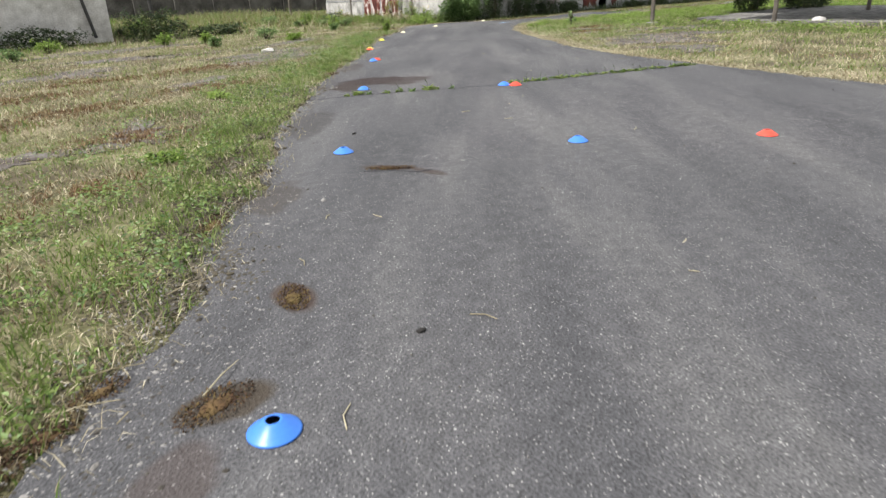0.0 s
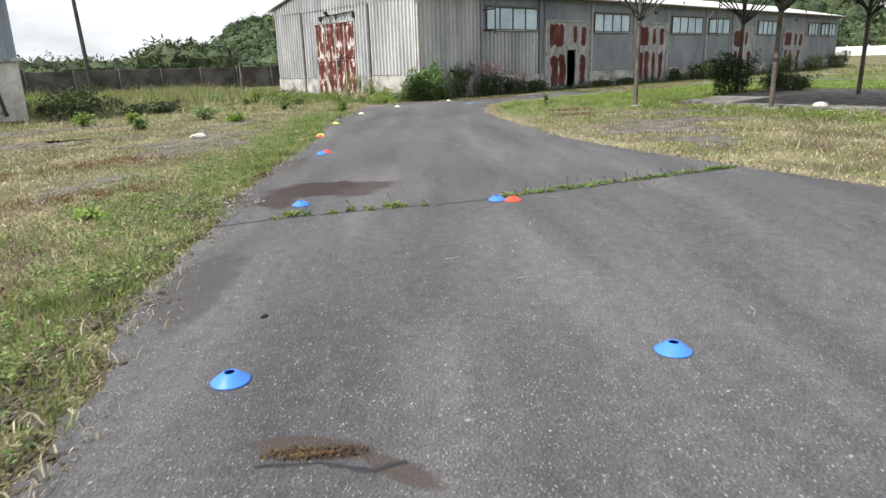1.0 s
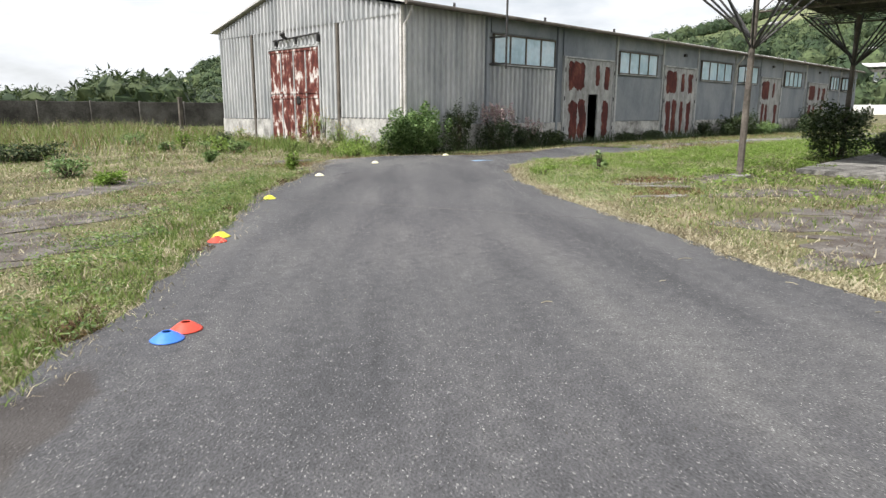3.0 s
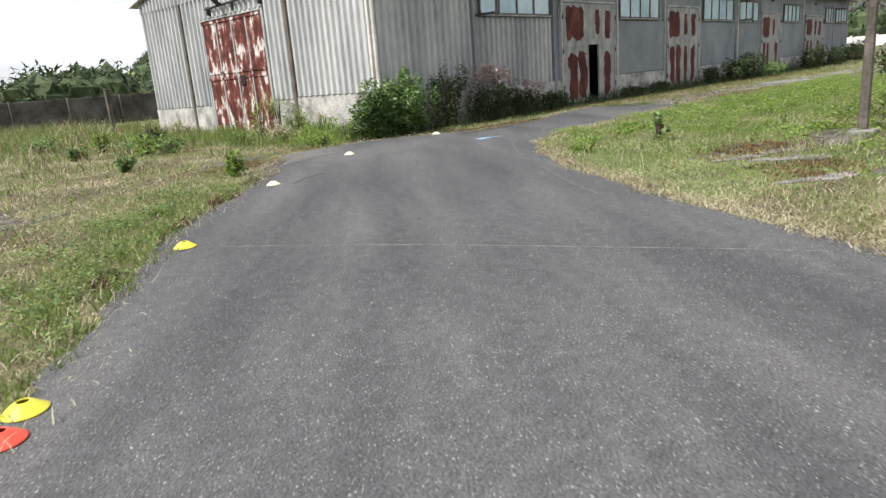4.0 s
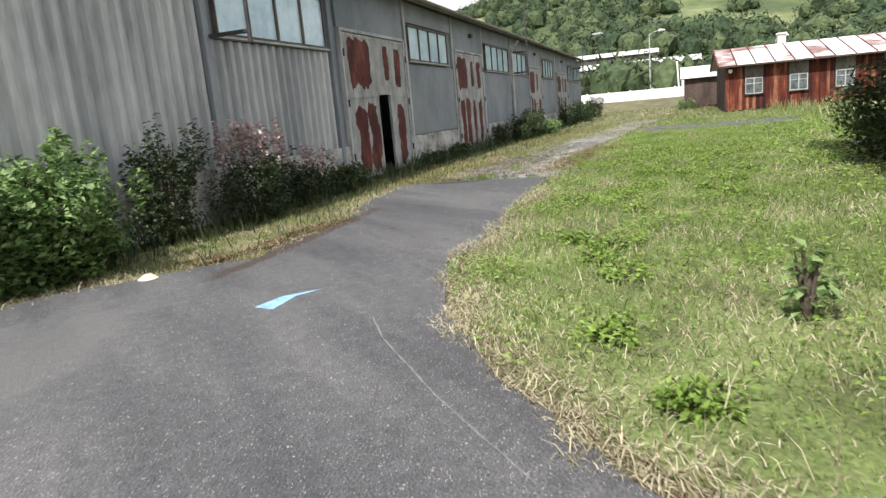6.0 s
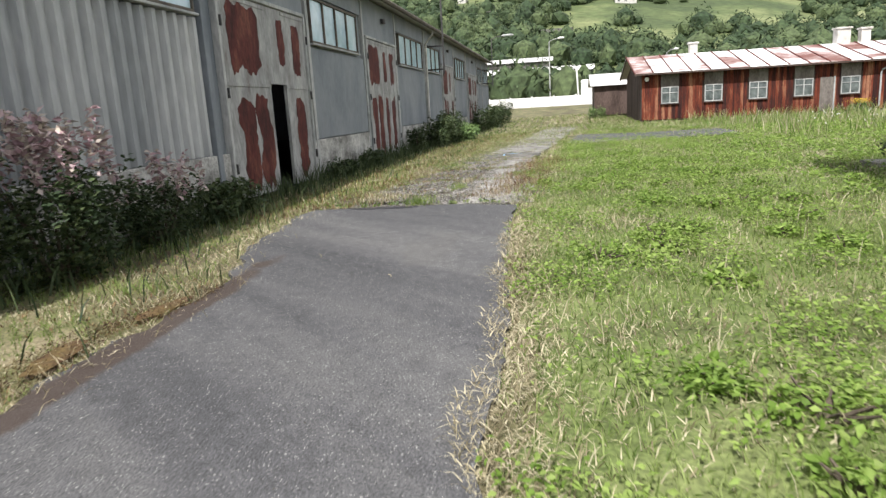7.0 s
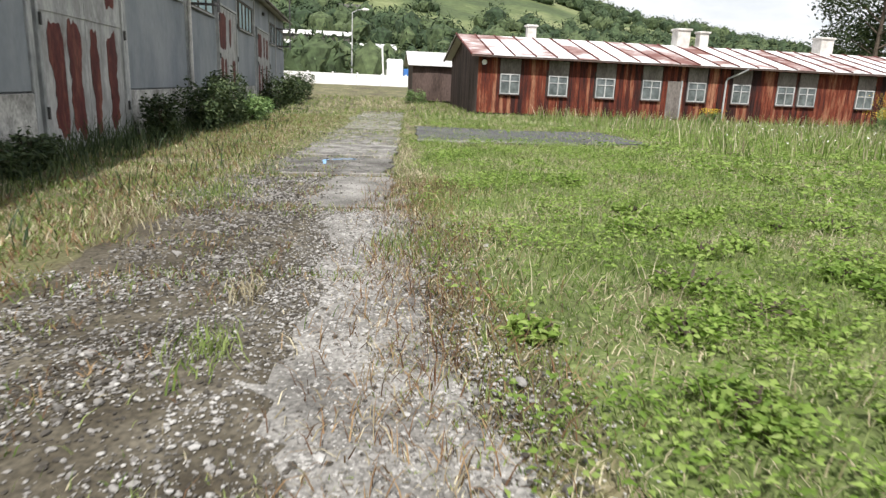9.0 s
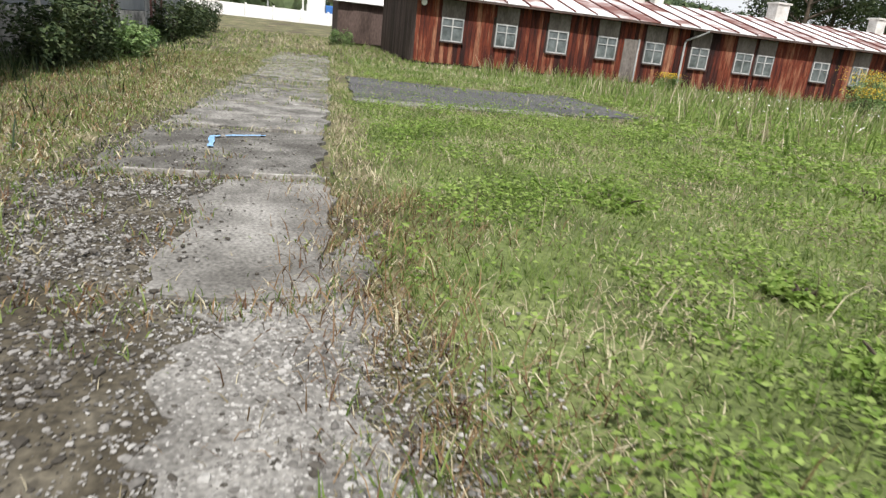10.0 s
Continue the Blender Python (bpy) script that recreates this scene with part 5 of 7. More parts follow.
def free(x, y, path_share, r):
    """Where grass may stand."""
    k = ~inside(ROAD, x, y)
    k &= ~((x > WX0 - 0.02) & (x < WX1) & (y > WY0 - 0.02) & (y < WY1))
    k &= ~((x > HX0 - 0.05) & (x < HX1) & (y > HY0) & (y < HY1 + 0.05))
    k &= ~((x > 21) & (x < 31) & (y > 3) & (y < 14.1))
    k &= ~((x > 41.3) & (x < 46.3) & (y > 13.3) & (y < 19.2) & (r.uniform(0, 1, len(x)) > 0.12))
    k &= ~((x > -14) & (x < 6.0) & (y > 29) & (y < 37))
    off = y - path_right(x)
    onpath = (x > 27.6) & (x < 54) & (off > -0.05) & (off < 2.25)
    joint = np.abs(((x - 28.55 + 1.1) % 2.2) - 1.1) < 0.07
    k &= ~onpath | (r.uniform(0, 1, len(x)) < path_share * np.where(joint, 16, 1))
    for a, b, p, q, turn in BARE:
        c, s = math.cos(radians(turn)), math.sin(radians(turn))
        u, v = (x - a) * c + (y - b) * s, -(x - a) * s + (y - b) * c
        k &= ~((u / p) ** 2 + (v / q) ** 2 < r.uniform(0.5, 1.15, len(x))) | (r.uniform(0, 1, len(x)) < 0.22)
    return k


def zone_green(x, y):
    """How green the grass is: dry beside the drive and the warehouse, lush on the lawn."""
    lawn = np.clip((x - 15.2) / 3.5, 0, 1) * np.clip((20.6 - 0.085 * np.maximum(x - 32.5, 0) - y) / 0.9, 0, 1)
    strip = np.clip((x - 19) / 2, 0, 1) * (y > 20.5)
    left = 0.36 + 0.42 * (patchy(x, y, 3.0, 11) - 0.5) * 2 + 0.30 * np.clip(1 - np.abs(away(LEFT, x, y) - 0.55) / 0.6, 0, 1) * (patchy(x, y, 1.4, 29) + 0.3)
    g = left * (1 - lawn) + lawn * (0.68 + 0.75 * (patchy(x, y, 2.2, 12) - 0.5))
    edge = away(RIGHT, x, y)
    g = g * np.clip(0.25 + edge / 0.9, 0, 1)
    return np.clip(np.where(strip > 0.5, 0.52 + 0.8 * (patchy(x, y, 1.8, 13) - 0.5), g), 0.03, 0.97)


def build_grass():
    r = np.random.RandomState(77)
    layers = ((0, 4.6, 1150, 0.060, 0.0065), (4.6, 11.5, 330, 0.085, 0.011), (11.5, 34, 52, 0.13, 0.026))
    for li, (d0, d1, dens, h, w) in enumerate(layers):
        x0, x1, y0, y1 = (-9, 46, -6, 27) if li == 0 else (-14, 52, -8, 32) if li == 1 else (-22, 72, -22, 56)
        n = int((x1 - x0) * (y1 - y0) * dens)
        x, y = r.uniform(x0, x1, n), r.uniform(y0, y1, n)
        d = away(CENTRE, x, y)
        k = (d >= d0) & (d < d1) & (x * 0.6 + y * 0.8 > -1.5)
        x, y = x[k], y[k]
        k = free(x, y, 0.06, r)
        x, y = x[k], y[k]
        if li:
            k = (x > 16) | (r.uniform(0, 1, len(x)) < np.clip(0.5 + 2.0 * (patchy(x, y, 0.5 if li == 1 else 1.1, 33) - 0.3), 0.3, 1))
            x, y = x[k], y[k]
        # tufts: draw the blades together
        cell = 0.09 if li == 0 else 0.16 if li == 1 else 0.4
        gx, gy = np.round(x / cell) * cell, np.round(y / cell) * cell
        jit = np.sin(gx * 91.7 + gy * 47.3) * cell * 0.4
        pull = r.uniform(0.1, 0.75, len(x))
        nx_, ny_ = x + (gx + jit - x) * pull, y + (gy - jit - y) * pull
        ok = ~inside(ROAD, nx_, ny_)
        x, y = np.where(ok, nx_, x), np.where(ok, ny_, y)
        g = zone_green(x, y)
        green = r.uniform(0, 1, len(x)) < g
        z = terrain(x, y) - 0.035
        tall = 0.75 + 0.6 * patchy(x, y, 1.6, 15) ** 2 + 0.5 * ((x > 18) & (y < 20))
        for nm, pick, mat, hh, ln, lab in (("green_grass", green, GREEN, h * 1.1, 0.95, "short uneven green grass growing over the yard"), ("dry_grass", ~green, DRY, h * 1.15, 1.6, "cut straw-coloured grass lying over the yard")):
            blades(nm, x[pick], y[pick], z[pick], hh * tall[pick], w, ln, mat, 100 + li * 7 + len(nm), lab)
    n = 190000
    x, y = r.uniform(-6, 48, n), r.uniform(2, 25, n)
    k = (away(CENTRE, x, y) < 9) & ((x < 17) | (y > 21)) & ((patchy(x, y, 2.4, 31) > 0.70) | ((x > 18.5) & (y > 22.2 - 0.085 * np.maximum(x - 30, 0)) & (y < 23.9) & (patchy(x, y, 1.5, 32) > 0.40)))
    x, y = x[k], y[k]
    k = free(x, y, 0, r)
    blades("dead_growth", x[k], y[k], np.full(k.sum(), -0.03), 0.06, 0.009, 1.3, DEAD, 139, "reddish-brown dead growth in patches of the yard", "dead grass")
    # tall growth by the yard wall, the gable and round the warehouse end
    n = 60000
    x, y = r.uniform(-8, 22, n), r.uniform(19, 55, n)
    k = free(x, y, 0, r) & (away(CENTRE, x, y) > 4) & (patchy(x, y, 2.4, 16) * 0.8 + (y - 30) / 26 > r.uniform(0.25, 0.75, n))
    x, y = x[k], y[k]
    rank = np.clip((y - 17) / 20, 0.2, 1) * (0.3 + 0.75 * patchy(x, y, 3.4, 18) + 0.35 * patchy(x, y, 0.9, 19))
    kind = r.uniform(0, 1, len(x)) + 0.3 * (patchy(x, y, 2.0, 20) - 0.5)
    for nm, k, mat, seed, lab in (("tall_grass", kind < 0.6, GREEN, 140, "tall uneven green growth before the yard wall"), ("tall_dry_grass", (kind >= 0.6) & (kind < 0.86), DRY, 141, "tall pale seeding grass before the yard wall"), ("tall_dead_growth", kind >= 0.86, DEAD, 138, "brown dead stems among the tall grass")):
        blades(nm, x[k], y[k], np.zeros(k.sum()) - 0.035, 0.62 * rank[k], 0.02, 0.8, mat, seed, lab)
    n = 9000
    x, y = r.uniform(17.0, 19.7, n), r.uniform(24.0, 37, n)
    k = r.uniform(0, 1, n) < np.clip((x - 16.5) / 3, 0.1, 1)
    blades("gable_grass", x[k], y[k], np.zeros(k.sum()) - 0.035, 0.36, 0.014, 0.8, GREEN, 142, "long grass along the foot of the gable")
    n = 60000
    x, y = r.uniform(20, 69, n), r.uniform(22.3, 24.66, n)
    near_wall = np.clip((y - 23.3) / 1.0, 0, 1)
    k = (r.uniform(0, 1, n) < 0.25 * near_wall ** 1.5 + 0.02) & free(x, y, 0, r)
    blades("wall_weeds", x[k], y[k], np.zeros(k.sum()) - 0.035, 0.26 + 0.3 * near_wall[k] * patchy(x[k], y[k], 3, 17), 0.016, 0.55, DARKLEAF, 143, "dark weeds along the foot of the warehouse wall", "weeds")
    # hay raked against the road's edge
    pts = []
    line = RIGHT[1:-2]
    for (ax, ay), (bx, by) in zip(line, line[1:]):
        m = int(math.hypot(bx - ax, by - ay) * 1150)
        t = r.uniform(0, 1, m)
        q = np.abs(r.normal(0, 0.21, m)) - 0.07
        dx, dy = bx - ax, by - ay
        L = math.hypot(dx, dy)
        wave = 0.05 * np.sin((ax + t * dx) * 5.0) + 0.04 * np.sin((ay + t * dy) * 11.0)
        pts.append(np.stack([ax + t * dx - dy / L * (q + wave), ay + t * dy + dx / L * (q + wave)], 1))
    p = np.concatenate(pts)
    blades("hay_edge", p[:, 0], p[:, 1], np.full(len(p), -0.012), 0.11, 0.0065, 3.0, DRY, 144, "line of dry cut hay along the road edge", "hay")
    pts = []
    line = LEFT[2:]
    for (ax, ay), (bx, by) in zip(line, line[1:]):
        m = int(math.hypot(bx - ax, by - ay) * 190)
        t = r.uniform(0, 1, m)
        q = r.normal(0.06, 0.14, m)
        dx, dy = bx - ax, by - ay
        L = math.hypot(dx, dy)
        pts.append(np.stack([ax + t * dx - dy / L * q, ay + t * dy + dx / L * q], 1))
    p = np.concatenate(pts)
    blades("straw_edge", p[:, 0], p[:, 1], np.full(len(p), -0.012), 0.12, 0.006, 2.2, DRY, 145, "straw and dead grass on the crumbling road edge", "straw")
    n = 60000
    t = r.uniform(0, 1, n)
    x, y = -1.5 + t * 15.5, 1.2 + t * 19.5 + 1.2 * np.sin(t * 3.14)
    x, y = x + r.normal(-0.3, 0.9, n), y + r.normal(0.3, 0.9, n)
    over = (away(LEFT, x, y) < 0.16 * patchy(x, y, 0.5, 48)) & (patchy(x, y, 0.9, 49) > 0.5)
    k = (~inside(ROAD, x, y) | over) & (away(LEFT, x, y) < 1.3 * r.uniform(0.1, 1, n)) & (patchy(x, y, 0.7, 45) > 0.4)
    blades("edge_tufts", x[k], y[k], np.full(k.sum(), -0.035), 0.115, 0.009, 0.8, GREEN, 153, "fresh green tufts along the road edge")
    # cut hay lying in swathes over the dry ground beside the drive
    n = 210000
    x, y = r.uniform(-6, 14, n), r.uniform(2, 26, n)
    k = ~inside(ROAD, x, y) & (away(LEFT, x, y) > 0.25) & (away(CENTRE, x, y) < 11) & (x < 9 + 0.25 * y) & (patchy(x, y, 0.8, 46) + 0.3 * patchy(x, y, 3.0, 47) > 0.72)
    x, y = x[k], y[k]
    k = free(x, y, 0, r)
    blades("cut_hay", x[k], y[k], np.full(k.sum(), -0.015), 0.09, 0.008, 2.6, DRY, 155, "pale cut hay lying in swathes on the grass", "hay")
    for i, (cx, cy, a, b) in enumerate(((1.0, 8.2, 0.5, 0.3), (1.2, 11.0, 0.8, 0.4), (0.2, 6.1, 0.35, 0.25), (3.4, 11.9, 0.7, 0.35), (14.9, 23.2, 0.8, 0.4), (17.8, 24.2, 0.9, 0.25), (18.3, 15.4, 0.8, 0.35), (16.6, 14.2, 0.6, 0.3), (-1.5, 8.6, 0.8, 0.3), (-0.4, 10.2, 0.9, 0.35), (-2.6, 6.4, 0.6, 0.3), (-3.0, 10.5, 0.9, 0.4), (0.6, 13.2, 1.1, 0.4), (4.6, 15.2, 0.8, 0.4), (-0.9, 5.6, 0.4, 0.25), (2.2, 14.8, 1.0, 0.4))):
        n = int(11000 * a * b) + 500
        x, y = r.normal(cx, a * 0.75, n), r.normal(cy, b * 0.8, n)
        k = ~inside(ROAD, x, y) & (patchy(x, y, 0.5, 51 + i) > 0.42)
        blades("russet_growth", x[k], y[k], np.full(k.sum(), -0.025), 0.06, 0.009, 1.5, DEAD, 170 + i, "rust-brown dying growth in a patch of the grass", "dead grass")
    # rusty dying growth between the path and the warehouse
    n = 42000
    x, y = r.uniform(26.5, 50, n), r.uniform(20, 24.0, n)
    off = y - path_right(x)
    k = (off > 1.75 + 0.35 * patchy(x, y, 1.2, 62)) & (patchy(x, y, 1.4, 63) > 0.34) & free(x, y, 1, r)
    x, y = x[k], y[k]
    kind = r.uniform(0, 1, len(x))
    for nm, k, mat, seed, lab in (("verge_growth", kind < 0.45, DEAD, 164, "rust-brown dying growth on the verge"), ("verge_grass", (kind >= 0.45) & (kind < 0.87), GREEN, 165, "dull green grass on the verge"), ("verge_straw", kind >= 0.87, DRY, 167, "pale straw on the verge")):
        blades(nm, x[k], y[k], np.full(k.sum(), -0.03), 0.11, 0.011, 1.3, mat, seed, lab)
    # seeding stalks over the lawn
    n = 2600
    x, y = r.uniform(16, 40, n), r.uniform(12, 19.8, n)
    k = free(x, y, 0, r) & (patchy(x, y, 2.5, 64) > 0.42)
    blades("lawn_stalks", x[k], y[k], np.full(k.sum(), -0.03), 0.24, 0.006, 0.7, DRY, 166, "thin pale stalks standing in the lawn", "stalks")
    # dead stalks beside the gravel
    n = 9000
    x = r.uniform(28.2, 35.0, n)
    y = path_right(x) - 0.32 + 0.12 * np.sin(x * 2.7) + r.normal(0, 0.33, n)
    k = (r.uniform(0, 1, n) < 0.25 + 0.75 * patchy(x, y, 0.8, 50)) & (r.uniform(0, 1, n) < 1.3 - 3.0 * np.clip(y - path_right(x), 0, 1))
    x, y = x[k], y[k]
    blades("flopped_straw", x[:2400], y[:2400], np.full(len(x[:2400]), -0.03), 0.12, 0.006, 2.4, DRY, 154, "flattened pale straw beside the broken path", "straw")
    x, y = x[2400:], y[2400:]
    n = len(x)
    blades("dead_stalks", x, y, np.full(n, -0.03), 0.15, 0.006, 1.3, DEAD, 146, "brown dead stalks flopped beside the gravel", "stalks")


build_grass()


# ---- leafy growth ----
def leaf_cloud(name, p, size, mat, seed, flat=0.35, ratio=1.8, parent=None):
    """Folded pointed leaves at the points p, in one mesh."""
    r = np.random.RandomState(seed)
    n = len(p)
    a = r.uniform(0, 6.283, n)
    d = np.stack([np.cos(a), np.sin(a), r.normal(0, flat, n)], 1)
    d /= np.linalg.norm(d, axis=1)[:, None]
    up = np.stack([r.normal(0, 0.55, n), r.normal(0, 0.55, n), np.ones(n)], 1)
    s = np.cross(d, up)
    s /= np.linalg.norm(s, axis=1)[:, None] + 1e-9
    nn = np.cross(s, d)
    ln = (size * ratio * r.uniform(0.6, 1.25, n))[:, None]
    wd = (size * r.uniform(0.35, 0.6, n))[:, None]
    v = np.stack([p, p + d * ln * 0.42 + s * wd + nn * ln * 0.10, p + d * ln - nn * ln * 0.08, p + d * ln * 0.42 - s * wd + nn * ln * 0.10], 1).reshape(-1, 3)
    i = np.arange(n)[:, None] * 4
    loops = np.concatenate([i + np.array([0, 1, 2]), i + np.array([0, 2, 3])], 1).ravel()
    me = bpy.data.meshes.new(name)
    me.vertices.add(n * 4)
    me.vertices.foreach_set("co", v.astype(np.float32).ravel())
    me.loops.add(n * 6)
    me.loops.foreach_set("vertex_index", loops.astype(np.int32))
    me.polygons.add(n * 2)
    me.polygons.foreach_set("loop_start", (np.arange(n * 2) * 3).astype(np.int32))
    me.update(calc_edges=True)
    me.validate()
    return put(name, me, mat, parent)


def lumps(r, n, centres):
    """Points near the skin of some overlapping lumps (x, y, z, rx, ry, rz)."""
    c = np.array(centres)
    vol = c[:, 3] * c[:, 4] * c[:, 5]
    pick = r.choice(len(c), n, p=vol / vol.sum())
    u = r.normal(0, 1, (n, 3))
    u /= np.linalg.norm(u, axis=1)[:, None]
    rad = r.uniform(0.35, 1.0, n) ** 0.45 * (1 + 0.16 * np.sin(u[:, 0] * 7 + u[:, 2] * 9) + r.normal(0, 0.07, n))
    p = c[pick, :3] + u * c[pick, 3:6] * rad[:, None]
    p[:, 2] = np.maximum(p[:, 2], 0.03)
    return p


def bush(name, x, y, rx, ry, h, n, size, mat, seed, label, category="bush", spikes=None):
    r = np.random.RandomState(seed)
    rng = random.Random(seed)
    e = thing(name, (x, y, -0.04), label, category)
    centres = [(0, 0, h * 0.42, rx * 0.72, ry * 0.72, h * 0.45)]
    for i in range(11):
        a = rng.uniform(0, 6.28)
        q = rng.uniform(0.35, 0.9)
        zz = rng.uniform(0.22, 0.86) * h
        centres.append((rx * q * math.cos(a), ry * q * math.sin(a), zz, rx * rng.uniform(0.22, 0.42), ry * rng.uniform(0.22, 0.42), h * rng.uniform(0.14, 0.24)))
    for i in range(9):
        a = rng.uniform(0, 6.28)
        q = rng.uniform(0.3, 1.0)
        centres.append((rx * q * math.cos(a), ry * q * math.sin(a), h * rng.uniform(0.55, 0.98), rx * 0.13, ry * 0.14, h * rng.uniform(0.12, 0.2)))
    leaf_cloud("foliage", lumps(r, n, centres), size, mat, seed, 0.5, 1.7, e)
    for i in range(9):
        a = rng.uniform(0, 6.28)
        q = rng.uniform(0.1, 0.7)
        top = (rx * q * math.cos(a), ry * q * math.sin(a), h * rng.uniform(0.6, 0.95))
        part("stem", tube([(top[0] * 0.2, top[1] * 0.2, 0), (top[0] * 0.55, top[1] * 0.55, top[2] * 0.55), top], [0.018, 0.012, 0.005], 5), BARK, e)
    if spikes:
        count, smat = spikes
        pts = []
        for i in range(count):
            a = rng.uniform(0, 6.28)
            q = rng.uniform(0.1, 0.9)
            bx, by = rx * q * math.cos(a), ry * q * math.sin(a)
            top = h * rng.uniform(1.05, 1.4)
            for j in range(34):
                f = j / 34
                pts.append((bx + rng.gauss(0, 0.035 * (1.2 - f)), by + rng.gauss(0, 0.03 * (1.2 - f)), top - 0.38 * (1 - f)))
        leaf_cloud("flower_spike", np.array(pts), 0.055, smat, seed + 1, 0.6, 1.6, e)["kind"] = "stuff"
    return e


bush("elder_bush", 19.72, 24.02, 1.15, 0.75, 1.42, 9500, 0.058, LEAF, 201, "full green leafy bush at the warehouse corner")
bush("elder_bush", 19.3, 24.3, 0.6, 0.5, 1.0, 2200, 0.05, LEAF, 202, "smaller green leafy bush at the warehouse corner")
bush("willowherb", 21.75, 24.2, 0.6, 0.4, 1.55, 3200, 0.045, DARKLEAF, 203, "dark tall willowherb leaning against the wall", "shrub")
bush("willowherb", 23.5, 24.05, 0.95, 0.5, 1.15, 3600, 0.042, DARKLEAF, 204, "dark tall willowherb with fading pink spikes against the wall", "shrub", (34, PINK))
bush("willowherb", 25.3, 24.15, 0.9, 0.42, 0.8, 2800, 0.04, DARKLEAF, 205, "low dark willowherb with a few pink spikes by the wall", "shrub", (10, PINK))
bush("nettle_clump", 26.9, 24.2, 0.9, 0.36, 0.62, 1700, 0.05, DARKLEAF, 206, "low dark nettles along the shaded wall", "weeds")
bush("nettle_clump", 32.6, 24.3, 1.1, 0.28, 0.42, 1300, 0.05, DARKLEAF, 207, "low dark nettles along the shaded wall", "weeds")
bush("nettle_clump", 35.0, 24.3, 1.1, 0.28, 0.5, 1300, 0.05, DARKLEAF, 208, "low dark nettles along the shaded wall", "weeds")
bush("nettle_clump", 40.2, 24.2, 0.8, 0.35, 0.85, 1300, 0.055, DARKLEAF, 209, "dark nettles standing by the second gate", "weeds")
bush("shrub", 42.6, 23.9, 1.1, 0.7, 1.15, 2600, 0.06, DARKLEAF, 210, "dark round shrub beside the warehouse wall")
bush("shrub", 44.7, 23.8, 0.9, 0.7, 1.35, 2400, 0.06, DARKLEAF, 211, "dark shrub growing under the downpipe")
bush("shrub", 46.4, 23.5, 1.2, 0.8, 0.8, 2400, 0.06, LEAF, 212, "grey-green shrub spreading before the wall")
bush("shrub", 54.8, 23.6, 1.3, 0.8, 1.5, 2600, 0.07, DARKLEAF, 213, "dark shrub beside the far gates")
bush("shrub", 60.8, 23.5, 1.2, 0.8, 1.25, 2200, 0.07, DARKLEAF, 214, "dark shrub beside the far gates")
bush("shrub", 66.2, 23.5, 1.7, 0.9, 1.6, 2800, 0.075, DARKLEAF, 215, "large dark shrub at the end of the warehouse")
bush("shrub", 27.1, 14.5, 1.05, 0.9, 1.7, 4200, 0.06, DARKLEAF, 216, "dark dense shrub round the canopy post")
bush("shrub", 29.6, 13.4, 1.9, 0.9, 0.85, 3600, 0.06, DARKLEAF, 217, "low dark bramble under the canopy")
bush("shrub", 7.2, 28.1, 1.3, 0.7, 1.25, 2600, 0.06, DARKLEAF, 219, "dark shrub at the corner of the plastered building")
bush("shrub", 3.4, 28.3, 2.2, 0.5, 0.8, 2600, 0.06, DARKLEAF, 220, "dark weeds along the plastered building")
bush("shrub", -1.8, 28.3, 2.6, 0.5, 0.75, 2600, 0.06, DARKLEAF, 221, "dark weeds along the plastered building")
bush("shrub", 10.0, 28.6, 1.6, 0.5, 0.5, 1500, 0.055, DARKLEAF, 222, "low dark weeds in the rough grass")
bush("shrub", 66.0, 17.0, 0.9, 0.7, 1.0, 1500, 0.06, LEAF, 223, "small green bush before the shed")
bush("dock", 19.0, 17.1, 0.14, 0.14, 0.5, 90, 0.06, LEAF, 224, "single dark leafy dock standing in the lawn", "weeds")
for i, (x, y, s) in enumerate(((20.5, 18.5, 0.2), (21.4, 18.8, 0.18), (17.7, 17.75, 0.24), (23.2, 18.3, 0.2), (29.75, 19.75, 0.16), (18.6, 18.2, 0.2), (1.0, 6.6, 0.2), (3.0, 10.4, 0.2))):
    bush("leafy_weed", x, y, s, s, 0.09 + s * 0.16, int(160 + 700 * s), 0.035, LUSH, 240 + i, "bright green feathery weed in the grass", "weeds")

_r = random.Random(71)
for i in range(46):
    x, y = _r.uniform(20, 36), _r.uniform(13.5, 19.0)
    if i < 26:
        x, y = _r.uniform(24, 34), _r.uniform(16.6, 19.2)
    s = _r.uniform(0.18, 0.5)
    bush("leafy_weed", x, y, s, s * _r.uniform(0.6, 1.0), 0.10 + s * 0.08, int(120 + 520 * s), 0.034, LUSH, 700 + i, "patch of bright green low weed in the lawn", "weeds")


_r = random.Random(83)
for i in range(40):
    f = _r.random()
    x, y = _r.uniform(-1, 17), 18 + 24 * f
    if math.hypot(x - 7.3, y - 17.5) < 2.4 or inside(ROAD, np.array([x]), np.array([y]))[0] or x < 6.5 and 28 < y < 38:
        continue
    s = _r.uniform(0.25, 0.7) * (0.55 + 0.6 * f)
    bush("field_weed", x, y, s, s * _r.uniform(0.7, 1.1), (0.28 + 0.5 * f) * _r.uniform(0.6, 1.2), int(240 + 520 * s), 0.05, (LEAF, LUSH, DARKLEAF)[i % 3 if f > 0.4 else i % 2], 760 + i, "leafy green weed standing in the rough grass", "weeds")


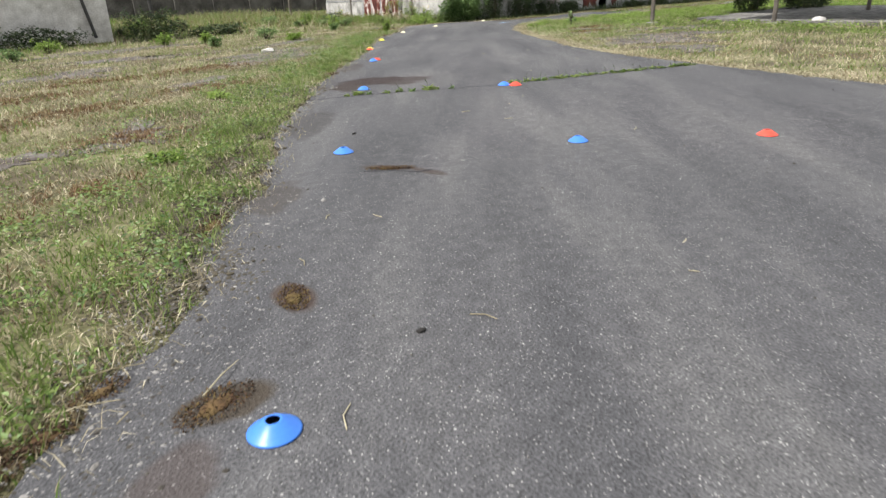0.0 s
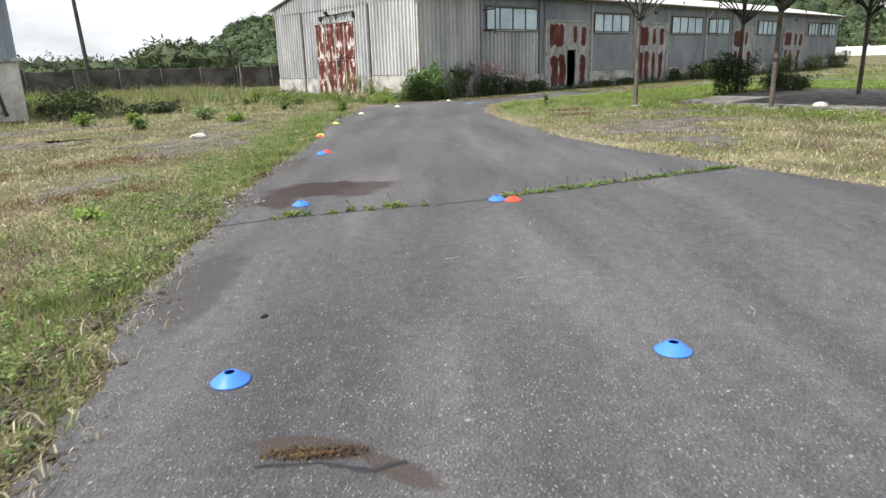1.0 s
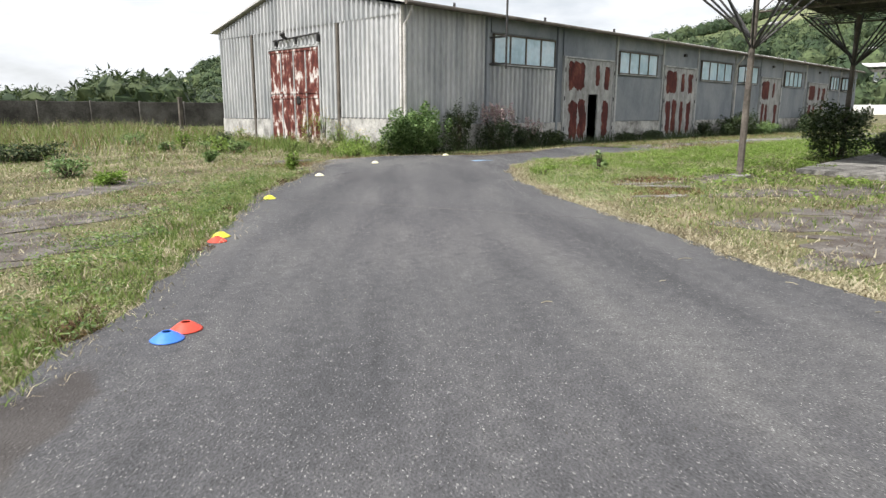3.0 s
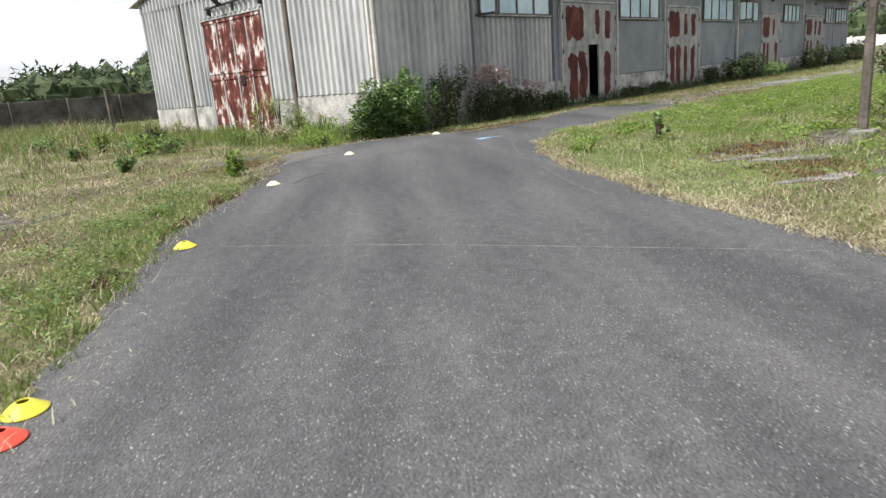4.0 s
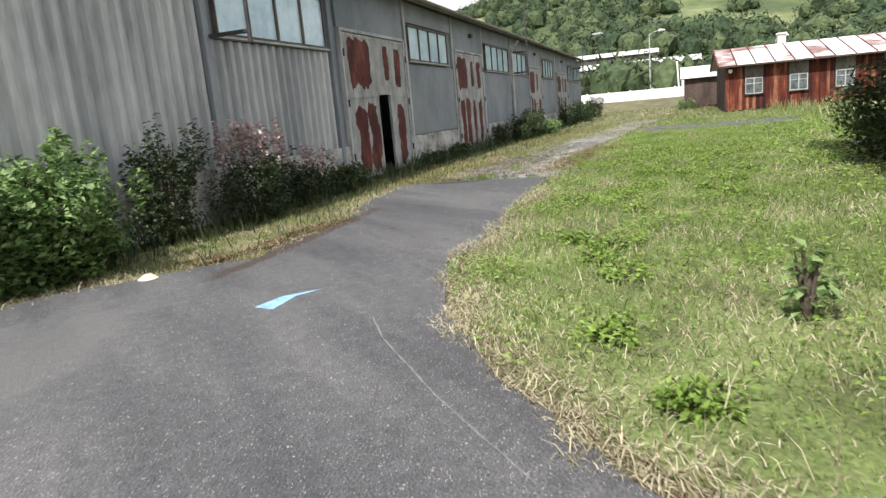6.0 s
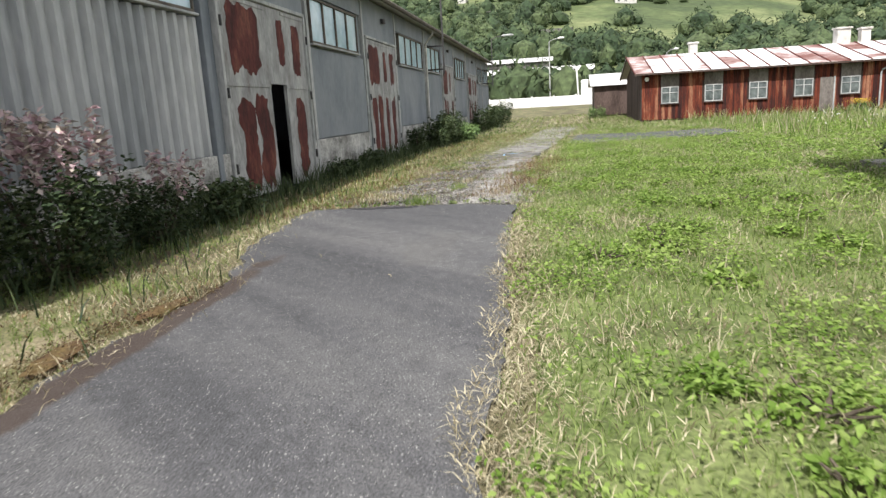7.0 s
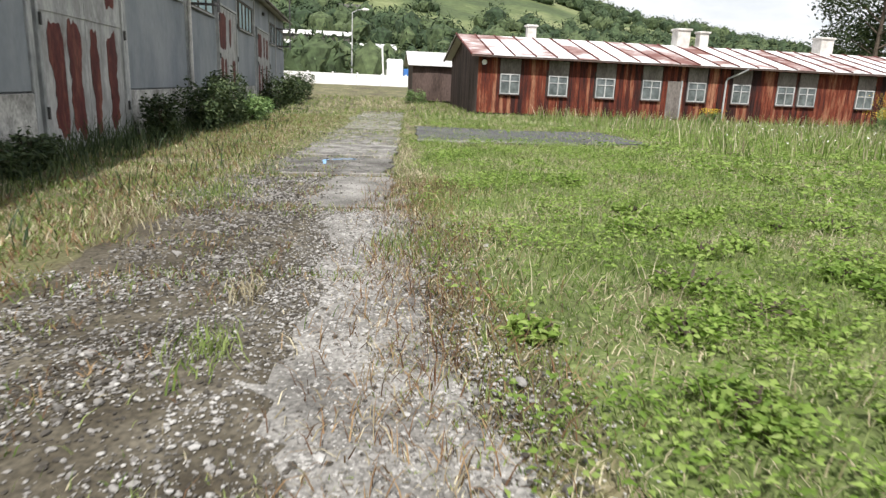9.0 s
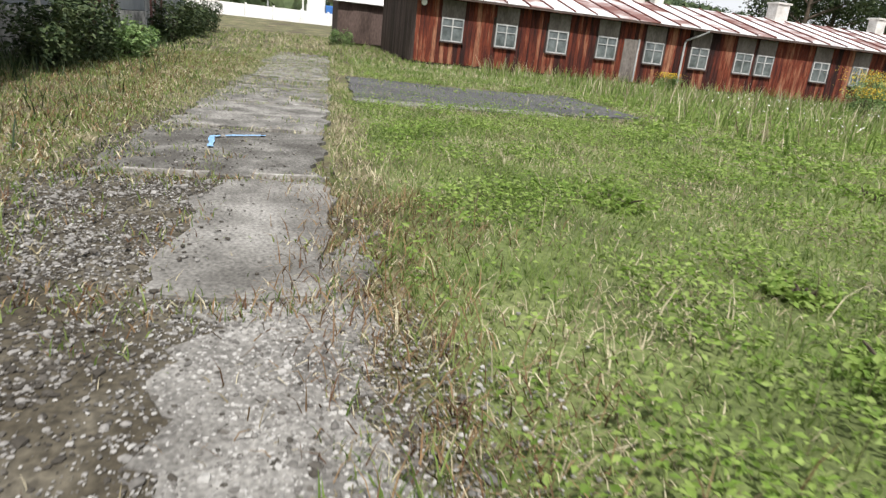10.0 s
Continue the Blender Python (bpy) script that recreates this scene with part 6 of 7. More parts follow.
def edge_leaves():
    """Low broad-leaved weeds in clumps beside the drive."""
    r = np.random.RandomState(97)
    n = 90000
    t = r.uniform(0, 1, n)
    x, y = -3.0 + t * 17.0 + r.normal(-0.7, 1.0, n), -1.0 + t * 22.0 + 1.0 * np.sin(t * 3.14) + r.normal(0.6, 1.0, n)
    d = away(LEFT, x, y)
    k = ~inside(ROAD, x, y) & (d > 0.05) & (d < 3.2) & (0.6 * patchy(x, y, 1.3, 27) + 0.4 * patchy(x, y, 0.35, 28) - 0.05 * d > 0.56)
    x, y = x[k], y[k]
    p = np.stack([x, y, r.uniform(0.0, 0.09, len(x))], 1)
    half = r.uniform(0, 1, len(x)) < 0.6
    tagged(leaf_cloud("edge_leaves", p[half], 0.019, GREEN, 98, 0.3, 2.1), "low green weed leaves beside the drive", "weeds", kind="stuff")
    tagged(leaf_cloud("edge_leaves", p[~half], 0.021, LEAF, 99, 0.3, 2.1), "low dull green weed leaves beside the drive", "weeds", kind="stuff")


edge_leaves()


def path_tufts():
    r = np.random.RandomState(61)
    for i, (x, y, s, n) in enumerate(((29.6, 21.25, 0.14, 110), (30.4, 21.2, 0.10, 90), (33.6, 22.0, 0.25, 220), (32.4, 22.5, 0.4, 420), (27.9, 21.6, 0.22, 260), (28.4, 22.3, 0.3, 300), (31.4, 20.25, 0.25, 200))):
        blades("path_tuft", r.normal(x, s, n), r.normal(y, s * 0.6, n), np.full(n, -0.02), 0.12, 0.008, 0.8, GREEN if i % 2 == 0 else DRY, 260 + i, "small tuft of grass growing through the gravel")


path_tufts()


def build_lawn_leaves():
    r = np.random.RandomState(91)
    for d0, d1, dens, size in ((0, 5.0, 900, 0.023), (5.0, 16, 240, 0.045)):
        n = int(30 * 22 * dens)
        x, y = r.uniform(17, 47, n), r.uniform(-1, 21, n)
        d = away(CENTRE, x, y)
        k = (d >= d0) & (d < d1) & free(x, y, 0.01, r)
        x, y = x[k], y[k]
        dens_map = np.clip((0.65 * patchy(x, y, 1.7, 21) + 0.35 * patchy(x, y, 0.45, 24) - 0.47 - 0.09 * np.clip((25 - x) / 4, 0, 1)) * 5, 0.06, 1) * np.clip((x - 17) / 3, 0, 1) * np.clip((20.25 - 0.085 * np.maximum(x - 32.5, 0) - y) / 0.8, 0, 1)
        k = r.uniform(0, 1, len(x)) < dens_map
        x, y = x[k], y[k]
        p = np.stack([x, y, r.uniform(0.01, 0.11, len(x))], 1)
        tagged(leaf_cloud("lawn_leaves", p, size, LUSH, 95, 0.2, 2.0), "broad green weed leaves covering the lawn", "weeds", kind="stuff")
    n = 5200
    x, y = r.uniform(36, 56, n), r.uniform(-6, 13, n)
    k = (patchy(x, y, 4, 22) > 0.35) & (x > 38 + 0.25 * (13 - y) * 0.3)
    x, y = x[k], y[k]
    blades("rank_weeds", x, y, np.full(len(x), -0.035), 0.55, 0.03, 0.5, GREEN, 147, "rank weeds and seeding grass before the barrack", "weeds")
    k = r.uniform(0, 1, len(x)) < 0.5
    blades("rank_dry_weeds", x[k] + 0.1, y[k], np.full(k.sum(), -0.035), 0.6, 0.02, 0.5, DRY, 148, "pale seeding stalks before the barrack", "weeds")
    p = np.stack([r.uniform(37, 47, 260), r.uniform(3, 12, 260), r.uniform(0.3, 0.6, 260)], 1)
    tagged(leaf_cloud("white_flowers", p, 0.045, WHITE, 149, 0.2, 1.0), "small white flower heads among the weeds", "flowers", kind="stuff")


build_lawn_leaves()
for i, (x, y, h, s) in enumerate(((49.5, 0.2, 1.5, 0.9), (51.5, -1.6, 1.6, 1.1), (48.0, 2.0, 1.0, 0.6), (55.2, 4.6, 0.7, 0.5), (53.0, -3.6, 1.5, 0.9))):
    b = bush("ragwort", x, y, s, s, h, 1100, 0.05, LEAF, 280 + i, "tall weeds topped with yellow flowers", "weeds")
    r = np.random.RandomState(300 + i)
    p = np.stack([r.normal(0, s * 0.5, 420), r.normal(0, s * 0.5, 420), h * r.uniform(0.72, 1.05, 420)], 1)
    leaf_cloud("flower_cluster", p, 0.045, YELLOW, 310 + i, 0.2, 1.1, b)["kind"] = "stuff"


def gable_weeds():
    for i, (x, y, h) in enumerate(((19.3, 29.3, 1.2), (19.35, 28.4, 1.3), (19.3, 27.3, 0.9), (19.25, 26.3, 0.7), (19.2, 34.2, 0.6))):
        b = bush("goldenrod", x, y, 0.3, 0.35, h, 420, 0.035, LUSH, 330 + i, "yellowing tall weed against the gable", "weeds")
        r = np.random.RandomState(340 + i)
        p = np.stack([r.normal(0, 0.14, 110), r.normal(0, 0.2, 110), h * r.uniform(0.7, 1.1, 110)], 1)
        leaf_cloud("flower_cluster", p, 0.02, YELLOW, 350 + i, 0.3, 1.3, b)["kind"] = "stuff"


for i, (x, y, h) in enumerate(((18.5, 24.6, 0.5), (18.7, 25.6, 0.6), (18.2, 26.6, 0.45), (18.9, 27.0, 0.7), (17.7, 24.4, 0.35), (18.6, 28.2, 0.55), (18.9, 30.2, 0.5), (18.0, 25.2, 0.4), (18.8, 33.0, 0.5), (17.6, 27.6, 0.4))):
    bush("gable_weed", x, y, 0.5, 0.5, h, 620, 0.036, (GREEN, LUSH, DRY)[i % 3], 370 + i, "rank yellow-green weeds before the gable", "weeds")
gable_weeds()


def tree(x, y, h, spread, seed, label, mat=None):
    rng = random.Random(seed)
    r = np.random.RandomState(seed)
    e = thing("tree", (x, y, float(terrain(x, y)) - 0.1), label, "tree", "trees behind the barrack")
    part("trunk", tube([(0, 0, 0), (0.1, 0.05, h * 0.3), (0.15, -0.1, h * 0.62), (0.1, 0.0, h * 0.9)], [0.32, 0.24, 0.14, 0.04], 8), BARK, e)
    centres = []
    for i in range(15):
        a = rng.uniform(0, 6.28)
        zz = h * rng.uniform(0.34, 0.92)
        q = spread * rng.uniform(0.35, 0.9) * (1.15 - abs(zz / h - 0.55))
        c = (q * math.cos(a), q * math.sin(a), zz)
        part("limb", tube([(0.1, 0, zz * 0.72), (c[0] * 0.5, c[1] * 0.5, zz * 0.86), c], [0.1, 0.06, 0.02], 5), BARK, e)
        centres.append((*c, spread * rng.uniform(0.24, 0.4), spread * rng.uniform(0.24, 0.4), h * rng.uniform(0.08, 0.14)))
    leaf_cloud("crown", lumps(r, 11000, centres), 0.26, mat or DARKLEAF, seed, 0.6, 1.5, e)
    return e


tree(91, -33, 17.5, 9.0, 401, "tall dark broadleaf tree behind the barrack")
tree(97, -42, 18.0, 9.5, 402, "tall dark broadleaf tree behind the barrack")
tree(88, -48, 16.0, 9.0, 403, "tall dark broadleaf tree behind the barrack")
tree(96, -54, 12.0, 6.0, 404, "smaller dark broadleaf tree behind the barrack")


# ---- poles and lamps ----
def wall_lamp_pole(x, label):
    """A lamp on a pole that stands off the wall on two brackets."""
    e = thing("wall_lamp_pole", (x, WY0, 0), label, "street lamp", "lamps on the warehouse wall")
    part("pole", tube([(0.06, -0.78, 2.7), (0.06, -0.78, 5.78)], 0.035, 8), STEEL, e)
    for z in (2.84, 3.72):
        part("bracket", box((0.03, -0.80, z), (0.09, -0.02, z + 0.06), 0.006), STEEL, e)
    part("arm", tube([(0.06, -0.78, 5.72), (0.06, -1.1, 5.86), (0.06, -1.6, 5.93)], 0.026, 7), STEEL, e)
    head = bmesh.new()
    add_tube(head, [(0.06, -1.5, 5.92), (0.06, -1.62, 5.93), (0.06, -2.05, 5.94), (0.06, -2.28, 5.93)], [0.04, 0.07, 0.08, 0.03], 10)
    bmesh.ops.recalc_face_normals(head, faces=head.faces)
    part("lamp_head", head, FRAME, e)
    return e


lamp = wall_lamp_pole(23.66, "dark steel lamp pole bracketed off the warehouse wall")
copy_thing(lamp, pose(44.6, WY0, 0))
copy_thing(lamp, pose(64.45, WY0, 0))


def flood_pole(x, y, h):
    e = thing("floodlight_pole", (x, y, -0.1), "leaning dark pole with a floodlight at its top", "light pole")
    part("pole", tube([(0.35, 0, 0), (0.17, 0, h * 0.5), (0, 0, h)], [0.14, 0.12, 0.09], 8), STEEL, e)
    part("floodlight", tube([(0.18, -0.2, h - 0.5), (0.22, -0.22, h - 0.1), (0.24, -0.24, h + 0.55)], [0.13, 0.2, 0.24], 10), POSTMAT, e)
    part("bracket", tube([(0.03, 0, h - 0.35), (0.2, -0.2, h - 0.3)], 0.05, 6), STEEL, e)
    return e


flood_pole(13.05, 49.0, 9.0)


def street_lamp(x, y, h, arm, label):
    z = float(terrain(x, y)) - 0.1
    e = thing("street_lamp", (x, y, z), label, "street lamp", "distant street lamps")
    part("pole", tube([(0, 0, 0), (0, 0, h * 0.6), (0, 0, h)], [0.1, 0.08, 0.06], 8), FRAME, e)
    part("arm", tube([(0, 0, h - 0.05), (0, arm * 0.5, h + 0.25), (0, arm, h + 0.35)], 0.05, 6), FRAME, e)
    part("lamp_head", tube([(0, arm * 0.9, h + 0.34), (0, arm * 1.15, h + 0.38), (0, arm * 1.6, h + 0.36)], [0.06, 0.17, 0.08], 8), WHITE, e)
    return e


street_lamp(108, 20.6, 8.2, -1.2, "tall pale street lamp beyond the fence")
street_lamp(118, 4.5, 6.5, -1.0, "pale street lamp on the hillside road")
post = thing("fence_post", (20.6, 43.0, -0.1), "lone wooden fence post in tall grass", "post")
part("stake", box((-0.09, -0.09, 0), (0.09, 0.09, 1.9), 0.02), POSTMAT, post)
part("stake_cap", box((-0.11, -0.11, 1.9), (0.11, 0.11, 1.95), 0.01), POSTMAT, post)


# ---- buildings far and near ----
def plastered_building():
    b = thing("plastered_building", (0, 0, 0), "pale plastered building with blue-grey ribbed cladding above", "building", kind="structure")
    part("wall", box((-14, 29.05, 0), (6.0, 37, 1.95), 0.02), PLASTER, b)
    part("wall_core", box((-13.95, 29.1, 1.95), (5.95, 36.95, 4.3)), PANEL, b)
    part("drip_ledge", box((-14.05, 28.95, 1.951), (6.05, 29.05, 2.06), 0.01), FRAME, b)
    part("ribbed_sheet", ribbed((-14, 29.06, 0), (1, 0), 20.0, 2.06, 4.3, 0.25, 0.04), BLUESHEET, b)
    part("ribbed_sheet", ribbed((6.0 - 0.02, 29.1, 0), (0, 1), 7.8, 2.06, 4.3, 0.25, 0.04), BLUESHEET, b)
    part("roof", box((-14.4, 28.6, 4.3), (6.4, 37.4, 4.45), 0.02), ROOF, b)
    part("downpipe", tube([(5.0, 28.88, 4.2), (5.05, 28.88, 2.0), (5.35, 28.85, 0.2)], 0.06, 8), STEEL, b)


BLUESHEET = material("blue_grey_sheet", [(0.20, 0.24, 0.29), (0.28, 0.32, 0.37)], 1.0, 0.6, 0, 0.15, 12, 0.12, (1, 1, 0.3))
plastered_building()


def far_house(x, y, w, d, h, roofh, wall, roof, label):
    z = float(terrain(x, y)) - 0.3
    e = thing("house", (x, y, z), label, "house", "houses beyond the fence")
    part("wall", box((0, -w / 2, 0), (d, w / 2, h)), wall, e)
    bm = bmesh.new()
    vs = [bm.verts.new(p) for p in ((-0.4, -w / 2 - 0.4, h), (-0.4, w / 2 + 0.4, h), (d / 2, w / 2 + 0.4, h + roofh), (d / 2, -w / 2 - 0.4, h + roofh), (d + 0.4, -w / 2 - 0.4, h), (d + 0.4, w / 2 + 0.4, h))]
    bm.faces.new((vs[0], vs[1], vs[2], vs[3]))
    bm.faces.new((vs[3], vs[2], vs[5], vs[4]))
    bm.faces.new((vs[0], vs[3], vs[4]))
    bm.faces.new((vs[1], vs[5], vs[2]))
    bm.faces.new((vs[0], vs[4], vs[5], vs[1]))
    bmesh.ops.recalc_face_normals(bm, faces=bm.faces)
    part("roof", bm, roof, e)
    n = max(2, int(w / 3))
    for i in range(n):
        c = -w / 2 + (i + 0.5) * w / n
        win = part("window", box((-0.06, c - 0.5, h * 0.35), (-0.002, c + 0.5, h * 0.75)), HUTPANE, e)
        part("sill", box((-0.14, c - 0.55, h * 0.35 - 0.08), (-0.06, c + 0.55, h * 0.35)), WHITE, win)


far_house(150, 24, 22, 9, 4.0, 1.2, WALLGREY, ROOF, "long grey hall with a pale roof among trees")
far_house(170, 36, 30, 10, 4.5, 1.2, WALLGREY, ROOF, "long grey hall with a pale roof among trees")
far_house(300, 52, 11, 8, 3.6, 1.8, PLASTER, WALLGREY, "small pale house on the hillside")
far_house(240, 20, 10, 8, 3.6, 1.8, PLASTER, WALLGREY, "pale house on the lower hillside")
far_house(360, 70, 12, 8, 3.6, 1.8, PLASTER, WALLGREY, "small pale house on the hillside")
far_house(330, -10, 9, 8, 3.5, 1.8, PLASTER, WALLGREY, "pale house on the lower hillside")


def blue_truck():
    x, y = 103.0, 16.2
    e = thing("truck", (x, y, float(terrain(x, y))), "blue and white truck parked beyond the fence", "truck")
    part("cab", box((-1.1, -1.2, 0.7), (1.1, 0.6, 2.9), 0.12), WHITE, e)
    part("windscreen", box((-1.0, 0.58, 1.8), (1.0, 0.63, 2.6), 0.02), HUTPANE, e)
    part("bed", box((-1.15, -5.0, 0.9), (1.15, -1.25, 1.9), 0.05), TRUCKBLUE, e)
    part("crane_mast", tube([(0, 0.9, 0.9), (0, 1.1, 4.2)], 0.1, 8), WHITE, e)
    for yy in (-4.2, -3.0, -0.2):
        for xx in (-1.1, 1.1):
            w = part("wheel", tube([(xx - 0.14, yy, 0.48), (xx + 0.14, yy, 0.48)], 0.48, 14), BLACK, e)


TRUCKBLUE = material("truck_blue", [(0.03, 0.12, 0.38), (0.05, 0.17, 0.45)], 2, 0.4, 0, 0, 8, 0.1, spec=0.5)
blue_truck()


# ---- marks and litter on the drive ----
def strip(name, pts, width, z, mat, label, category, seed, step=0.08, rough=0.35):
    """A thin worn line along the points."""
    rng = random.Random(seed)
    line = []
    for (ax, ay), (bx, by) in zip(pts, pts[1:]):
        k = max(1, int(math.hypot(bx - ax, by - ay) / step))
        for j in range(k):
            line.append((ax + (bx - ax) * j / k, ay + (by - ay) * j / k))
    line.append(pts[-1])
    bm = bmesh.new()
    row = []
    for i, (x, y) in enumerate(line):
        a, b = line[max(i - 1, 0)], line[min(i + 1, len(line) - 1)]
        dx, dy = b[0] - a[0], b[1] - a[1]
        L = math.hypot(dx, dy) or 1
        w0, w1 = width / 2 * rng.uniform(1 - rough, 1 + rough), width / 2 * rng.uniform(1 - rough, 1 + rough)
        row.append((bm.verts.new((x - dy / L * w0, y + dx / L * w0, z)), bm.verts.new((x + dy / L * w1, y - dx / L * w1, z)), bm.verts.new((x - dy / L * w0 * 0.7, y + dx / L * w0 * 0.7, z + 0.003)), bm.verts.new((x + dy / L * w1 * 0.7, y - dx / L * w1 * 0.7, z + 0.003))))
    for p, q in zip(row, row[1:]):
        if rng.random() < 0.02 * rough:
            continue
        bm.faces.new((p[2], p[3], q[3], q[2]))
        bm.faces.new((p[0], p[2], q[2], q[0]))
        bm.faces.new((p[3], p[1], q[1], q[3]))
    bmesh.ops.recalc_face_normals(bm, faces=bm.faces)
    return tagged(part(name, bm, mat), label, category, kind="structure")


strip("chalk_line", [(11.25, 17.65), (12.14, 15.93), (12.99, 13.88), (13.2, 13.3)], 0.011, 0.002, CHALK, "thin faded chalk line across the drive", "line mark", 1, 0.06, 0.6)
strip("chalk_line", [(14.3, 15.4), (14.5, 15.71), (14.8, 16.11), (15.23, 16.59), (16.01, 17.41)], 0.010, 0.002, CHALK, "thin faded chalk curve near the road edge", "line mark", 2, 0.06, 0.6)
strip("chalk_line", [(16.9, 18.35), (17.6, 19.0), (18.4, 19.65), (18.8, 19.9)], 0.010, 0.002, CHALK, "thin faded chalk curve near the road edge", "line mark", 3, 0.08, 0.8)
strip("scratch", [(7.3, 7.05), (7.05, 7.2), (6.9, 7.35)], 0.02, 0.002, CHALK, "pale scratch in the asphalt", "scratch", 4, 0.06, 0.7)
SEAM = [(3.7, 8.82), (4.2, 8.7), (4.9, 8.41), (5.4, 8.2), (5.8, 7.95), (6.4, 7.7), (6.95, 7.58), (7.7, 7.26), (8.44, 7.12), (9.4, 6.8), (10.2, 6.6)]
strip("joint_crack", SEAM, 0.035, 0.001, TAR_SHADOW, "dark open joint across the asphalt", "crack", 5, 0.07, 0.7)
strip("end_joint", [(27.5, 23.1), (27.46, 22.4), (27.58, 20.8), (27.42, 20.1)], 0.03, -0.006, TAR_SHADOW, "dark broken edge where the asphalt ends", "crack", 6, 0.1, 0.6)
strip("crack", [(2.1, 4.75), (2.3, 4.6), (2.42, 4.4), (2.55, 4.36)], 0.03, 0.001, TAR_SHADOW, "short dark crack in the asphalt", "crack", 7, 0.05, 0.8)
strip("crack", [(13.8, 20.05), (14.15, 20.3), (14.4, 20.42), (14.75, 20.38)], 0.02, 0.001, TAR_SHADOW, "short dark crack at the road edge", "crack", 10, 0.05, 0.8)
# the wall lamp head's cast shadow, laid on the asphalt as a flat black patch
tagged(part("lamp_shadow_patch", prism(blob_outline(27.37, 22.0, 0.48, 0.10, 92, random.Random(15), 44, 0.16), -0.02, 0.005), TAR_SHADOW), "painted black shadow of the lamp head at the end of the asphalt", "tar patch", kind="structure")
arrow = bmesh.new()
add_prism(arrow, [(18.98, 21.02), (19.28, 20.96), (19.52, 20.72), (19.3, 20.84), (18.93, 20.82)], 0.001, 0.004)
bmesh.ops.recalc_face_normals(arrow, faces=arrow.faces)
tagged(part("blue_mark", arrow, BLUECHALK), "pale blue arrow painted on the asphalt", "paint mark", kind="structure")
strip("blue_mark", [(36.3, 21.0), (36.83, 21.03), (36.95, 20.85), (37.05, 20.55)], 0.05, 0.012, BLUECHALK, "pale blue angle painted on a concrete slab", "paint mark", 12, 0.08, 0.5)


def tuft(x, y, s, n, seed, label, mat=None):
    e = thing("joint_weed", (x, y, 0.0), label, "weeds", "weeds in the asphalt joint")
    r = np.random.RandomState(seed)
    a = r.uniform(0, 6.28, n)
    q = s * 0.25 * r.uniform(0, 1, n)
    p = np.stack([q * np.cos(a), q * np.sin(a), r.uniform(0, 0.02, n)], 1)
    leaf_cloud("leaf_rosette", p, s * 0.18, mat or (GREEN if seed % 3 else LEAF), seed, 0.55, 3.6, e)
    if seed % 2:
        rng = random.Random(seed)
        part("stalk", tube([(0, 0, 0), (0.01, 0.01, s * 0.6), (rng.uniform(-0.04, 0.04), 0.02, s * 1.1)], [0.004, 0.003, 0.006], 5), DARKLEAF, e)


rng = random.Random(44)
for i, (x, y, s) in enumerate(((4.5, 8.68, 0.14), (4.62, 8.58, 0.09), (4.86, 8.44, 0.10), (5.05, 8.4, 0.11), (5.22, 8.28, 0.10), (5.45, 8.2, 0.15), (5.55, 8.12, 0.09), (5.75, 7.98, 0.07), (4.3, 8.68, 0.08))):
    tuft(x, y, s, int(30 + 120 * s), 500 + i, "green dandelion-like weed growing from the joint")
for i in range(40):
    f = i / 39
    x, y = 6.75 + f * 3.4, 7.64 - f * 1.02
    tuft(x + rng.uniform(-0.04, 0.04), y + rng.uniform(-0.06, 0.06), rng.uniform(0.06, 0.13), 34, 520 + i, "low green weed filling the asphalt joint")
for i in range(22):
    x = 27.66 + rng.uniform(-0.05, 0.12)
    tuft(x, 20.3 + 2.8 * i / 21 + rng.uniform(-0.08, 0.08), rng.uniform(0.04, 0.10), 24, 570 + i, "green weed at the end of the asphalt", GREEN if i % 3 else LEAF)


def moss(x, y, a, b, turn, seed, label, z=0.0):
    rng2 = random.Random(seed)
    r = np.random.RandomState(seed)
    e = thing("moss_clump", (x, y, z), label, "moss", "moss clumps on the drive")
    bm = bmesh.new()
    bmesh.ops.create_icosphere(bm, subdivisions=3, radius=1)
    for v in bm.verts:
        k = 1 + 0.3 * noise.noise(v.co * 2.2 + Vector((seed, 0, 0)))
        v.co = Vector((v.co.x * a * 0.62 * k, v.co.y * b * 0.62 * k, max(v.co.z, -0.1) * 0.012 * k + 0.001))
    bmesh.ops.rotate(bm, verts=bm.verts, matrix=Matrix.Rotation(radians(turn), 3, "Z"))
    part("cushion", bm, RUSSET, e)
    n = int(2600 * (a + b))
    t, q = r.uniform(0, 6.28, n), np.sqrt(r.uniform(0, 1, n)) * 1.35
    c, s = math.cos(radians(turn)), math.sin(radians(turn))
    u, v = a * q * np.cos(t), b * q * np.sin(t)
    p = np.stack([u * c - v * s, u * s + v * c, r.uniform(0, 0.02, n)], 1)
    leaf_cloud("sprig_mat", p, 0.008, RUSSET, seed, 0.9, 2.2, e)["kind"] = "stuff"


for i, (x, y, a, b, turn) in enumerate(((-0.18, 2.2, 0.13, 0.07, 20), (0.48, 2.86, 0.12, 0.06, 70), (-0.74, 2.42, 0.12, 0.06, 20), (-0.5, 2.6, 0.09, 0.05, 20), (-0.95, 2.3, 0.14, 0.08, 40), (2.32, 4.66, 0.16, 0.03, -40), (21.6, 22.55, 0.5, 0.16, 10), (22.6, 22.45, 0.5, 0.14, -8), (20.7, 22.75, 0.4, 0.16, -30), (0.6, 4.3, 0.2, 0.07, 55))):
    moss(x, y, a, b, turn, 600 + i, "rust-brown moss clump on the asphalt edge")


